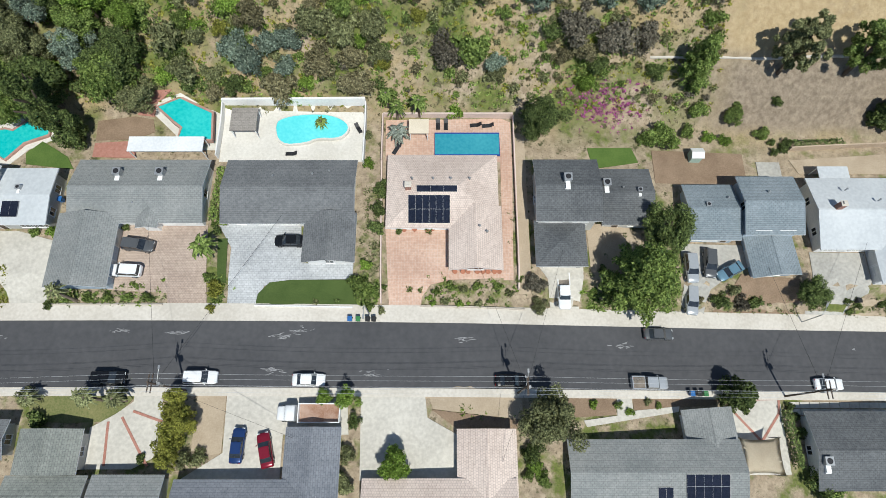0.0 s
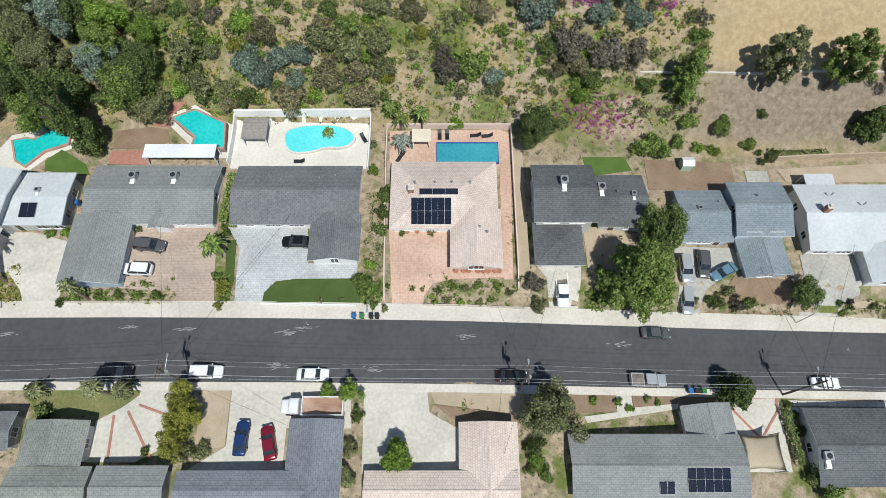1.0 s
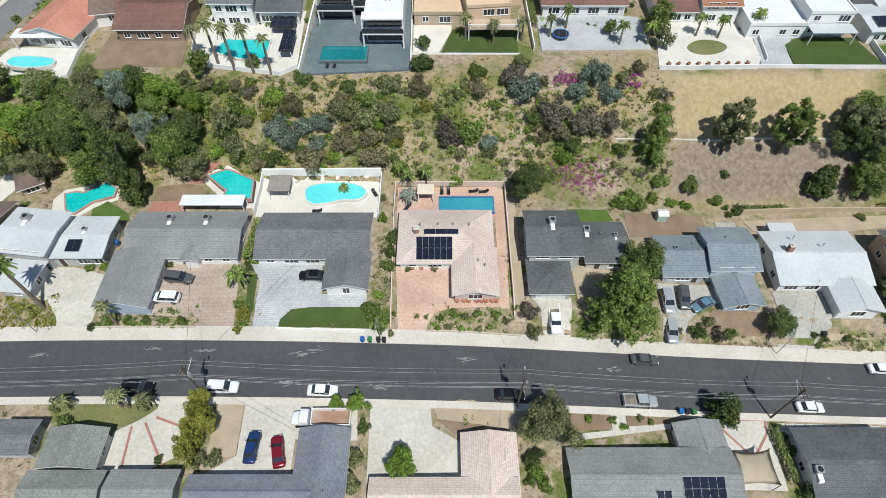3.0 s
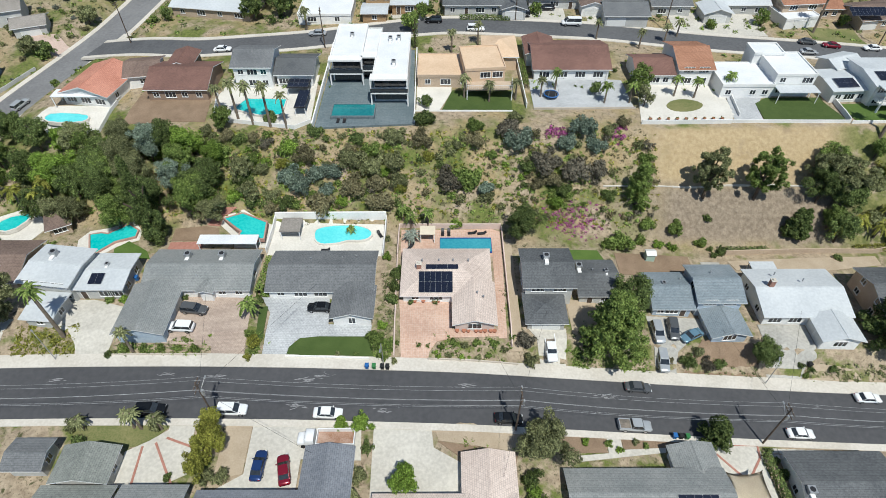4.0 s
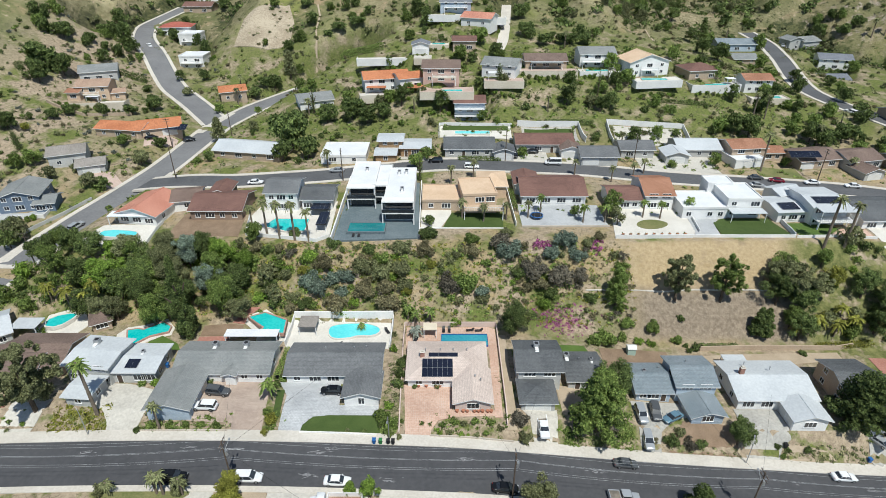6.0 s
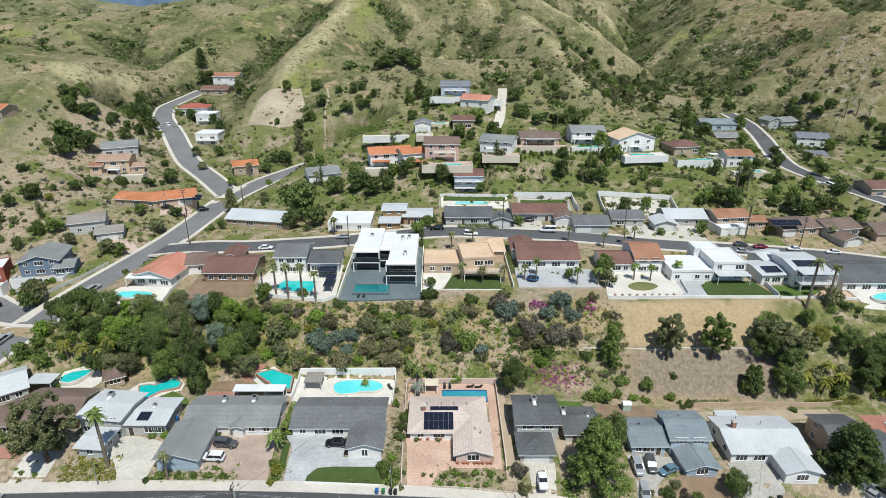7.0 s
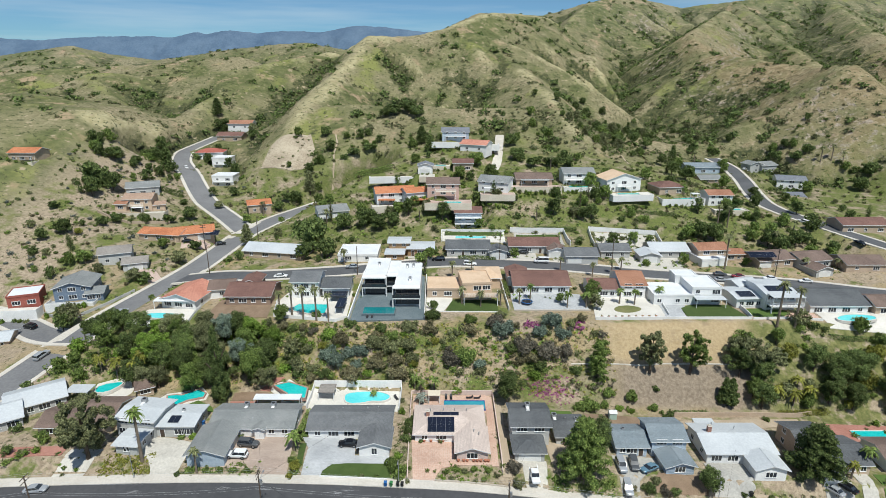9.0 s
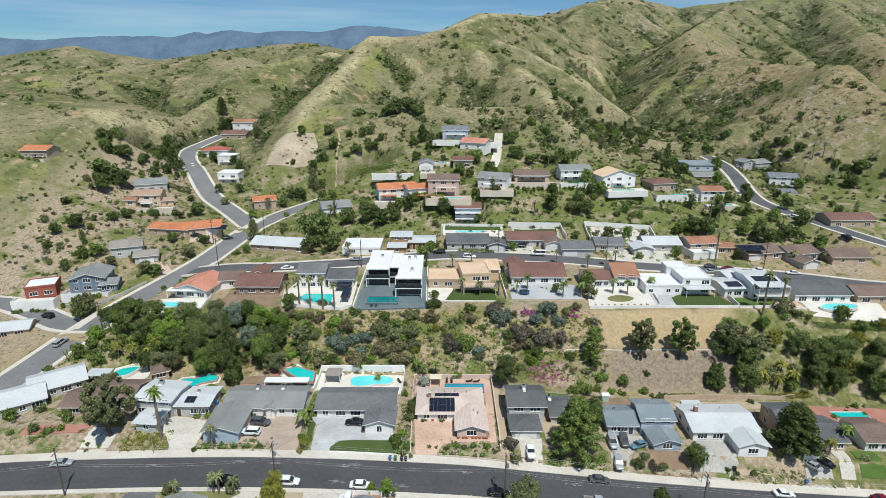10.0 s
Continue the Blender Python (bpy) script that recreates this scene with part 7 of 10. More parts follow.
wall_line("wall_terrace", "white wall of a modern terrace", WHITE, [(-29.3, 70.2), (-29.1, 106.0)], 1.6, 0.3, 2.0)
wall_line("wall_terrace", "slate-faced terrace wall", SLATE_DECK, [(-29.1, 70.3), (-7.0, 72.0)], 0.45, 0.35, 2.5)
wall_line("wall_terrace", "white side wall of a modern terrace", WHITE, [(-7.1, 72.1), (-7.4, 104.0)], 1.2, 0.25, 2.0)
wall_line("wall_terrace", "white rail of a pool terrace", WHITE, [(-53.6, 84.0), (-51.8, 73.4), (-33.2, 70.2), (-30.0, 72.6)], 1.0, 0.15, 2.0)
wall_line("wall_terrace", "white balustrade of a pool terrace", WHITE, [(-97.4, 75.6), (-86.0, 71.4), (-77.1, 71.6), (-76.8, 82.0)], 0.9, 0.15, 2.0)
wall_line("wall_terrace", "white wall between neighbours", WHITE, [(18.4, 78.5), (17.6, 104.0)], 1.4, 0.2)
wall_line("wall_terrace", "white wall between neighbours", WHITE, [(65.8, 75.0), (68.5, 96.0)], 0.9, 0.2)
wall_line("wall_terrace", "white wall between neighbours", WHITE, [(88.9, 72.0), (90.5, 84.0)], 1.2, 0.2)
wall_line("wall_yard", "tall white yard wall", WHITE, [(26.5, 150.5), (49.0, 150.5), (50.0, 140.0)], 2.2, 0.25)
wall_line("wall_yard", "tall white yard wall", WHITE, [(60.0, 140.0), (60.0, 152.8), (89.0, 152.8), (89.5, 141.0)], 2.0, 0.25)
wall_line("wall_yard", "white pool terrace wall", WHITE, [(-2.4, 141.0), (-2.4, 150.6), (24.5, 150.6)], 1.0, 0.25)
wall_line("wall_yard", "grey block wall along the side street", GREY_WALL, [(-143.0, 98.5), (-130.0, 91.0), (-120.5, 87.0), (-114.6, 98.0), (-111.0, 107.0)], 1.0, 0.25)
wall_line("wall_yard", "pale concrete ditch across the slope", CONCRETE, [(34.0, 60.4), (52.0, 60.4), (70.0, 60.8), (88.0, 60.2)], 0.06, 0.5, 0.4)

# ---- rooftop things and shelters ----
def roof_unit(x, y, z, label="boxy pale rooftop air conditioner", s=1.0):
    unit = new("air_conditioner")
    unit.matrix_basis = pose(x, y, z) @ Matrix.Diagonal((s, s, s, 1))
    tagged(unit, label, "air conditioner", group="rooftop air conditioners")
    piece("casing", kept(("ac_casing",), lambda bm: (box(bm, -0.55, 0.55, -0.55, 0.55, -0.5, 0.95), box(bm, -0.6, 0.6, -0.6, 0.6, 0.9, 1.0)), (GREY_METAL,)), unit, Matrix())
    piece("fan_grille", kept(("ac_fan",), lambda bm: tube(bm, (0, 0, 1.0), (0, 0, 1.06), 0.42, 0.40, 14), (DARK_METAL,)), unit, Matrix(), "dark round fan grille")
    piece("duct", kept(("ac_duct",), lambda bm: (box(bm, -0.35, 0.35, -1.6, -0.55, -0.7, 0.35), box(bm, -0.4, 0.4, -1.7, -1.5, -0.7, 0.1)), (TRIM,)), unit, Matrix())


def chimney(x, y, z, label="square brick chimney with a cap"):
    c = new("chimney")
    c.matrix_basis = pose(x, y, z)
    tagged(c, label, "chimney")
    piece("flue", kept(("flue",), lambda bm: box(bm, -0.45, 0.45, -0.4, 0.4, -1.0, 0.9), (BRICK,)), c, Matrix())
    piece("cap", kept(("chimney_cap",), lambda bm: (box(bm, -0.52, 0.52, -0.47, 0.47, 0.9, 1.0), box(bm, -0.25, 0.25, -0.2, 0.2, 1.0, 1.25)), (CONCRETE,)), c, Matrix())


def vent(x, y, z):
    ob = piece("roof_vent", kept(("roof_vent",), lambda bm: (tube(bm, (0, 0, -0.3), (0, 0, 0.35), 0.11, 0.11, 8), tube(bm, (0, 0, 0.35), (0, 0, 0.48), 0.19, 0.1, 8)), (GREY_METAL,)), None, pose(x, y, z))
    tagged(ob, "small grey metal roof vent pipe", "roof vent", group="roof vents")


def solar_array(x, y, z, cols, rows, pw, ph, tilt=17.7, turn=0.0, gap=0.03):
    """Panels on a slope; x, y, z: the middle of the array on the roof."""
    arr = new("solar_array")
    arr.matrix_basis = pose(x, y, z, 0, 0, turn) @ pose(0, 0, 0.1, tilt, 0, 0)
    tagged(arr, "dark blue-black solar panels in rows on a roof", "solar panels")
    me = kept(("panel", pw, ph), lambda bm: box(bm, -pw / 2, pw / 2, -ph / 2, ph / 2, -0.02, 0.03), (SOLAR,))
    fr = kept(("panel_frame", pw, ph), lambda bm: (box(bm, -pw / 2 - 0.02, pw / 2 + 0.02, -ph / 2 - 0.02, ph / 2 + 0.02, -0.03, 0.015)), (GREY_METAL,))
    for i in range(cols):
        for j in range(rows):
            p = piece("panel", me, arr, pose((i - (cols - 1) / 2) * (pw + gap), (j - (rows - 1) / 2) * (ph + gap), 0))
            piece("panel_frame", fr, p, Matrix())
    piece("rail", kept(("rail", cols, pw), lambda bm: (box(bm, -cols * pw / 2, cols * pw / 2, -0.03, 0.03, -0.14, -0.03)), (GREY_METAL,)), arr, Matrix())


for x, y, z in ((-49.3, 39.2, 6.4), (-42.8, 39.2, 6.4), (18.6, 37.8, 7.4), (25.4, 38.6, 3.9), (-73.2, 37.8, 8.4), (54.6, -2.0, -2.0)):
    roof_unit(x, y, z)
for x, y, z in ((-30.3, 38.6, 5.2), (41.5, 35.7, 2.4), (-63.5, 36.6, 6.8), (30.5, 37.5, 4.0)):
    roof_unit(x, y, z, "small pale rooftop cooler", 0.6)
chimney(-5.3, 37.4, 5.5, "pinkish brick chimney with a cap")
chimney(62.0, 35.4, 2.9)
for x, y, z in ((-4.7, 38.6, 5.9), (-1.5, 38.6, 5.9), (1.2, 38.6, 5.9), (4.1, 38.6, 5.9), (-26.0, 39.0, 5.9), (-20.0, 39.4, 5.7), (-17.5, 40.0, 5.5), (-46.5, 34.5, 6.0), (45.0, 37.0, 2.2), (50.6, 37.3, 3.9), (64.0, 38.5, 2.2), (68.5, 36.5, 2.6), (5.5, 31.0, 5.4), (6.6, 30.2, 5.2), (28.0, 38.0, 3.9), (33.0, -4.0, -1.2), (22.0, -3.0, -0.3), (36.5, 0.0, -1.6)):
    vent(x, y, z)
solar_array(-2.1, 33.9, 5.02, 6, 2, 1.02, 2.1, 17.7)
solar_array(-0.9, 36.9, 5.92, 3, 1, 2.0, 0.95, 17.7)
solar_array(-64.2, 33.2, 6.75, 2, 1, 1.2, 2.4, 6.8)
solar_array(36.2, -5.2, 0.62, 5, 2, 1.15, 1.6, 17.7)
solar_array(30.4, -6.2, 0.32, 2, 1, 1.0, 1.7, 17.7)
solar_array(92.4, 83.6, 18.02, 4, 2, 1.2, 1.7, 6.8, 4)
solar_array(101.6, 82.6, 20.26, 6, 2, 1.2, 1.7, 6.8)
solar_array(119.0, 123.8, 17.6, 9, 2, 1.1, 1.7, 17.7)
solar_array(-101.0, 152.5, 17.4, 7, 2, 1.1, 1.7, 17.7)


def shelter(name, label, x, y, w, d, high, top, posts=4, tilt=0.0, base=None):
    """A roof slab on posts."""
    z = ground_height(x, y) + 0.1 if base is None else base
    t = new(name)
    t.matrix_basis = pose(x, y, z)
    tagged(t, label, name.replace("_", " "))
    bm = bmesh.new()
    box(bm, -w / 2, w / 2, -d / 2, d / 2, 0, 0.14)
    for k in range(int(d / 0.8)):
        yy = -d / 2 + 0.4 + k * 0.8
        box(bm, -w / 2 + 0.05, w / 2 - 0.05, yy - 0.05, yy + 0.05, -0.1, 0)
    canopy = part("canopy", bm, top, t)
    canopy.matrix_basis = pose(0, 0, high, tilt, 0, 0)
    me = kept(("post", high), lambda bm: box(bm, -0.07, 0.07, -0.07, 0.07, -0.5, high), (TRIM,))
    for sx in (-1, 1):
        for sy in (-1, 1):
            piece("post", me, t, pose(sx * (w / 2 - 0.2), sy * (d / 2 - 0.2), 0))
    return t


CANVAS = material("cream_canvas", (0.60, 0.52, 0.40), (0.70, 0.62, 0.49), 1.0, 0.9, 0.1)
shelter("patio_cover", "white ribbed patio cover behind a house", -43.5, 44.8, 11.8, 2.6, 2.6, WHITE_ROOF)
shelter("gazebo", "flat grey-brown pool shelter on posts", -31.9, 49.5, 4.2, 4.2, 2.5, TAUPE_SHINGLE)
shelter("gazebo", "cream canopy gazebo on a terrace", -3.9, 48.7, 3.2, 2.6, 2.4, CANVAS)
shelter("patio_cover", "pale ribbed patio cover", 64.0, 42.4, 5.0, 2.2, 2.5, METAL)
shelter("patio_cover", "long white patio cover on posts", -84.5, 81.6, 12.0, 3.4, 2.7, WHITE_ROOF)
shelter("patio_cover", "white patio cover along the house", 31.0, 91.2, 16.0, 3.0, 2.6, WHITE_ROOF)
shelter("patio_cover", "glass-roofed white veranda on slim posts", 80.8, 82.0, 9.4, 3.4, 2.8, METAL)
shelter("patio_cover", "white veranda roof over a balcony", 101.4, 77.2, 9.8, 3.4, 5.2, METAL)
shelter("patio_cover", "dark veranda roof on posts", 121.0, 79.2, 18.0, 2.6, 2.6, CHAR_SHINGLE)
shelter("patio_cover", "pale patio cover of a long house", -95.2, 47.6, 6.0, 4.0, 2.6, METAL)

shelter("pergola", "dark pergola carrying solar panels by a pool", -34.4, 84.9, 5.2, 4.0, 2.0, DARK_METAL)
solar_array(-34.4, 84.9, ground_height(-34.4, 84.9) + 2.26, 4, 2, 1.15, 1.75, 0)
shelter("pergola", "narrow pergola carrying solar panels by a pool", -32.6, 78.6, 2.6, 7.4, 2.0, DARK_METAL)
solar_array(-32.6, 78.6, ground_height(-32.6, 78.6) + 2.26, 2, 4, 1.15, 1.75, 0)


def sail(x, y, z):
    bm = bmesh.new()
    n = 8
    rows = []
    for j in range(n + 1):
        row = []
        for i in range(n + 1):
            u, v = i / n * 2 - 1, j / n * 2 - 1
            row.append(bm.verts.new((u * 3.0 * (0.84 + 0.16 * v * v), v * 2.6 * (0.84 + 0.16 * u * u), 0.5 * (u * u - v * v))))
        rows.append(row)
    for a, b in zip(rows, rows[1:]):
        for k in range(n):
            bm.faces.new((a[k], a[k + 1], b[k + 1], b[k]))
    bmesh.ops.solidify(bm, geom=list(bm.faces), thickness=0.03)
    t = new("shade_sail")
    t.matrix_basis = pose(x, y, z)
    tagged(t, "cream canvas shade sail on corner posts", "shade sail")
    part("cloth", bm, CANVAS, t, smooth_faces=True)
    for sx in (-1, 1):
        for sy in (-1, 1):
            piece("post", kept(("sail_post",), lambda bm: tube(bm, (0, 0, -3.5), (0, 0, 0.3), 0.06, 0.05, 8), (DARK_METAL,)), t, pose(sx * 3.0, sy * 2.6, 0))


sail(45.6, -1.4, -2.0)

# ---- modern white house with glazing on the terrace ----
modern = house("modern white flat-roofed house with dark glazing and balconies", -19.0, 92.0, 15.1)
BAND = material("dark_bronze_frame", (0.02, 0.022, 0.025), (0.04, 0.043, 0.047), 1.0, 0.4)
block(modern, -23.4, 98.0, 7.2, 16.8, 0, 15.1, 6.5, "flat", WHITE_ROOF, WHITE, "")
block(modern, -12.6, 91.5, 7.6, 21.0, 0, 15.1, 6.3, "flat", WHITE_ROOF, WHITE, "")
block(modern, -18.0, 98.5, 4.0, 14.0, 0, 15.1, 6.0, "flat", WHITE_ROOF, GREY_WALL, "")


def slab(home, name, mat, x0, x1, y0, y1, z0, z1, label=""):
    bm = bmesh.new()
    box(bm, x0, x1, y0, y1, z0, z1)
    ob = part(name, bm, mat, home, label)
    ob.location = -home.location
    return ob


for x0, x1, yy in ((-26.6, -20.4, 89.6), (-16.2, -9.0, 81.0), (-19.8, -16.4, 91.5)):
    for z0 in (15.35, 18.55):
        slab(modern, "window", GLASS, x0, x1, yy - 0.08, yy + 0.1, z0, z0 + 2.4, "tall dark glazed window wall")
        for k in range(5):
            xx = x0 + (x1 - x0) * k / 4
            slab(modern, "mullion", BAND, xx - 0.05, xx + 0.05, yy - 0.14, yy - 0.08, z0, z0 + 2.4)
for x0, x1, y0, y1 in ((-27.4, -19.6, 87.4, 89.4), (-17.0, -8.6, 78.6, 80.9), (-19.9, -16.2, 89.0, 91.4)):
    slab(modern, "balcony", WHITE, x0, x1, y0, y1, 18.05, 18.4, "white balcony slab")
    slab(modern, "railing", GLASS, x0, x1, y0, y0 + 0.05, 18.4, 19.4, "dark glass balcony railing")
    slab(modern, "canopy", WHITE, x0, x1, y0, y1 + 0.3, 21.35, 21.7, "white roof overhang")
for xx, yy in ((-27.3, 87.6), (-19.7, 87.6), (-16.9, 78.8), (-8.7, 78.8)):
    slab(modern, "post", WHITE, xx - 0.15, xx + 0.15, yy - 0.1, yy + 0.2, 14.6, 21.4)
for x, y in ((-23.0, 100.0), (-13.5, 98.0), (-11.5, 98.5), (-12.0, 86.0)):
    roof_unit(x, y, 21.7, "grey rooftop air conditioner", 0.8)

# ---- parked vehicles ----
vehicle("suv", "grey", -45.9, 28.6, -6, "dark grey suv parked on block paving")
vehicle("suv", "white", -47.1, 24.6, 178, "white suv parked on block paving")
vehicle("sedan", "black", -23.3, 29.5, 180, "black sedan parked beside a garage")
vehicle("pickup", "white", 18.4, 22.3, -90, "white pickup truck with a loaded bed on a drive")
vehicle("suv", "silver", 38.6, 26.2, -91, "silver suv parked on a concrete drive")
vehicle("suv", "grey", 41.7, 27.0, -97, "dark grey suv on a concrete drive")
vehicle("sedan", "teal", 44.8, 25.8, -152, "pale blue sedan parked askew on a drive")
vehicle("suv", "silver", 38.9, 21.6, -95, "silver estate car near the kerb")
vehicle("sedan", "grey", 33.1, 16.3, 0, "grey sedan parked at the kerb")
vehicle("suv", "black", -47.1, 9.1, 0, "black suv parked at the kerb")
vehicle("suv", "white", -34.3, 9.2, 0, "white suv under the power lines")
vehicle("sedan", "white", -19.1, 8.9, 0, "white convertible with a dark roof at the kerb")
vehicle("sedan", "black", 9.8, 9.0, 0, "black car in the shade of a tree")
vehicle("pickup", "silver", 30.7, 8.9, 0, "silver pickup truck at the kerb")
vehicle("sedan", "white", 59.4, 9.0, 0, "white sedan at the kerb")
vehicle("sedan", "blue", -28.0, 0.1, 88, "dark blue sedan on a concrete forecourt")
vehicle("sedan", "red", -24.2, -0.5, 104, "dark red sedan on a concrete forecourt")
vehicle("sedan", "white", 75.3, 16.4, 0, "white sedan with a sunroof at the kerb")
vehicle("sedan", "silver", -86.0, 15.9, 5, "silver blue sedan at the kerb")
vehicle("suv", "silver", -117.0, 65.5, 78, "silver suv on the valley road", z=5.4)
vehicle("suv", "silver", -107.0, 90.5, 70, "pale suv on the valley road", z=7.7)
vehicle("suv", "black", -3.3, 119.6, 180, "black suv on the upper street", z=16.4)
vehicle("suv", "white", 8.1, 114.6, 0, "white suv on the upper street", z=16.4)
vehicle("van", "white", 34.8, 119.2, 180, "white van on the upper street", z=15.9)
vehicle("sedan", "grey", 99.3, 114.2, 0, "grey sedan by a garage", z=12.9)
vehicle("sedan", "silver", 96.9, 108.3, 0, "silver sedan at the upper kerb", z=12.9)
vehicle("sedan", "red", 105.2, 112.6, 170, "red sedan on the upper street", z=12.6)
vehicle("sedan", "white", 116.2, 111.8, 180, "white sedan on the upper street", z=12.2)
vehicle("sedan", "white", 128.6, 110.6, 175, "white car on the upper street", z=11.6)
vehicle("sedan", "black", 23.0, 125.5, -90, "black car on a pale forecourt")
vehicle("sedan", "black", 29.0, 128.2, 180, "black car beside a house")
vehicle("sedan", "silver", -34.5, 113.4, 180, "tan sedan on the upper street", z=15.7)
vehicle("sedan", "white", -58.6, 106.6, 0, "white sedan by a maroon roofed house", z=14.5)
vehicle("van", "white", -60.7, 221.0, 52, "white van parked up the valley road", z=17.4)
vehicle("sedan", "white", -69.0, 207.0, 62, "white sedan up the valley road", z=16.0)
vehicle("sedan", "silver", 85.1, 22.9, 118, "pale sedan on a concrete drive")
vehicle("sedan", "black", 88.2, 23.3, 118, "black sedan on a concrete drive")
vehicle("sedan", "red", 98.0, 16.6, 0, "dark red sedan at the kerb")
vehicle("sedan", "black", 166.6, 139.2, 110, "black sedan on the east road", z=17.3)
vehicle("suv", "white", 158.2, 164.0, 115, "white suv on the east road", z=19.4)
vehicle("sedan", "white", -151.5, 250.0, 128, "white sedan on the bending road", z=28.3)
vehicle("suv", "black", -133.0, 84.0, 160, "black suv in the side street", z=5.6)
vehicle("sedan", "black", -97.0, 152.0, 20, "dark car beside an orange roofed house")
vehicle("sedan", "black", -13.9, 207.0, -90, "dark car on a hillside drive")

# dump truck
truck = new("dump_truck")
truck.matrix_basis = pose(-18.7, 4.3, ground_height(-18.7, 4.3) + 0.12, 0, 0, 180)
tagged(truck, "white dump truck with a rusty open bed", "truck")
RUST = material("rusty_bed_steel", (0.24, 0.12, 0.07), (0.42, 0.30, 0.24), 0.8, 0.85, 0.3)
bm = bmesh.new()
loft(bm, [(1.6, 1.1, 0.6, 2.5), (2.9, 1.1, 0.6, 2.5), (3.0, 1.05, 0.6, 1.7), (4.1, 0.95, 0.6, 1.55), (4.3, 0.8, 0.7, 1.3)])
part("cab", bm, PAINTS["white"], truck)
bm = bmesh.new()
box(bm, -4.2, 4.0, -0.5, 0.5, 0.5, 0.8)
part("chassis", bm, DARK_METAL, truck)
bm = bmesh.new()
box(bm, -4.4, 1.2, -1.2, 1.2, 0.9, 1.0)
part("bed_floor", bm, RUST, truck, "rusty worn steel bed")
for y0, y1, x0, x1 in ((-1.3, -1.18, -4.5, 1.3), (1.18, 1.3, -4.5, 1.3), (-1.18, 1.18, -4.5, -4.38), (-1.18, 1.18, 1.18, 1.3)):
    bm = bmesh.new()
    box(bm, x0, x1, y0, y1, 0.85, 1.9)
    part("bed_side", bm, PAINTS["white"], truck)
bm = bmesh.new()
box(bm, 2.88, 2.97, -0.9, 0.9, 1.75, 2.3)
part("windscreen", bm, GLASS, truck)
for wx in (-3.4, -2.3, 3.2):
    for s in (-1, 1):
        piece("wheel", kept(("truck_wheel",), lambda bm: tube(bm, (0, -0.17, 0), (0, 0.17, 0), 0.5, 0.5, 16), (TYRE,)), truck, pose(wx, s * 0.95, 0.5))

# ---- street things ----
WOODPOLE = material("creosoted_wood", (0.07, 0.05, 0.038), (0.13, 0.1, 0.08), 0.4, 0.9, 0.3)


def utility_pole(x, y, high, turn=0.0, gear=True, z=None):
    p = new("utility_pole")
    p.matrix_basis = pose(x, y, ground_height(x, y) if z is None else z, 0, 0, turn)
    tagged(p, "tall dark wooden utility pole with crossarms", "utility pole", group="street utility poles")
    bm = bmesh.new()
    tube(bm, (0, 0, -1), (0, 0, high), 0.17, 0.11, 10)
    part("pole", bm, WOODPOLE, p)
    for k, zz in enumerate((high - 0.3, high - 1.2)):
        bm = bmesh.new()
        box(bm, -0.06, 0.06, -1.2, 1.2, zz - 0.06, zz + 0.06)
        part("crossarm", bm, WOODPOLE, p)
        for yy in (-1.1, -0.5, 0.5, 1.1):
            bm = bmesh.new()
            tube(bm, (0, yy, zz + 0.06), (0, yy, zz + 0.22), 0.05, 0.03, 6)
            part("insulator", bm, GREY_METAL, p)
    if gear:
        bm = bmesh.new()
        tube(bm, (0.38, 0, high - 3.1), (0.38, 0, high - 2.1), 0.26, 0.26, 12)
        part("transformer", bm, GREY_METAL, p, "grey cylindrical transformer")
        bm = bmesh.new()
        tube(bm, (0, 0, high - 2.5), (0.3, 1.9, high - 1.8), 0.04, 0.035, 6)
        box(bm, 0.18, 0.42, 1.8, 2.3, high - 1.9, high - 1.75)
        part("street_light_arm", bm, GREY_METAL, p, "street light on a bracket arm")
    return p


POLES = ((-110.0, 6.2), (-79.4, 6.3), (-36.3, 7.4), (10.9, 7.3), (52.3, 7.2), (96.0, 7.2))
for k, (x, y) in enumerate(POLES):
    utility_pole(x, y, 11.5, 0, k in (2, 3, 4))
for x, y, z in ((-88.0, 117.0, 12.6), (-31.5, 106.0, 15.6), (-101.0, 146.0, 12.2), (19.5, 121.5, 16.6), (61.0, 119.0, 14.8), (120.0, 115.0, 12.2), (-80.5, 152.0, 12.8), (-107.2, 71.0, 6.0)):
    utility_pole(x, y, 10.5, 90 if x < -90 else 0, False, z)
# Pale aluminium grey; the metal's glint is included in the base colour.
BARE_WIRE = material("bare_aluminium_cable", (0.42, 0.43, 0.44), (0.52, 0.53, 0.54), 1.0, 0.5)
WIRE = material("black_cable", (0.02, 0.02, 0.02), (0.03, 0.03, 0.03), 1.0, 0.6)
for (ax, ay), (bx, by) in zip(POLES, POLES[1:]):
    az, bz = ground_height(ax, ay), ground_height(bx, by)
    for off, drop in ((-1.1, 0.2), (0.5, 0.2), (1.1, 0.2), (-0.5, 1.1), (0.0, 3.6), (0.1, 4.2)):
        bm = bmesh.new()
        rings = []
        for k in range(9):
            u = k / 8
            q = Vector((ax + (bx - ax) * u, ay + (by - ay) * u + off, az + (bz - az) * u + 11.5 - drop - 0.9 * 4 * u * (1 - u)))
            rings.append([bm.verts.new(q + Vector((0, sy, sz))) for sy, sz in ((0.012, 0), (0, 0.012), (-0.012, 0), (0, -0.012))])
        for a, b in zip(rings, rings[1:]):
            for k in range(4):
                bm.faces.new((a[k], a[(k + 1) % 4], b[(k + 1) % 4], b[k]))
        w = part("power_line", bm, BARE_WIRE)
        tagged(w, "thin pale sagging overhead cable between poles", "cable", group="overhead cables")
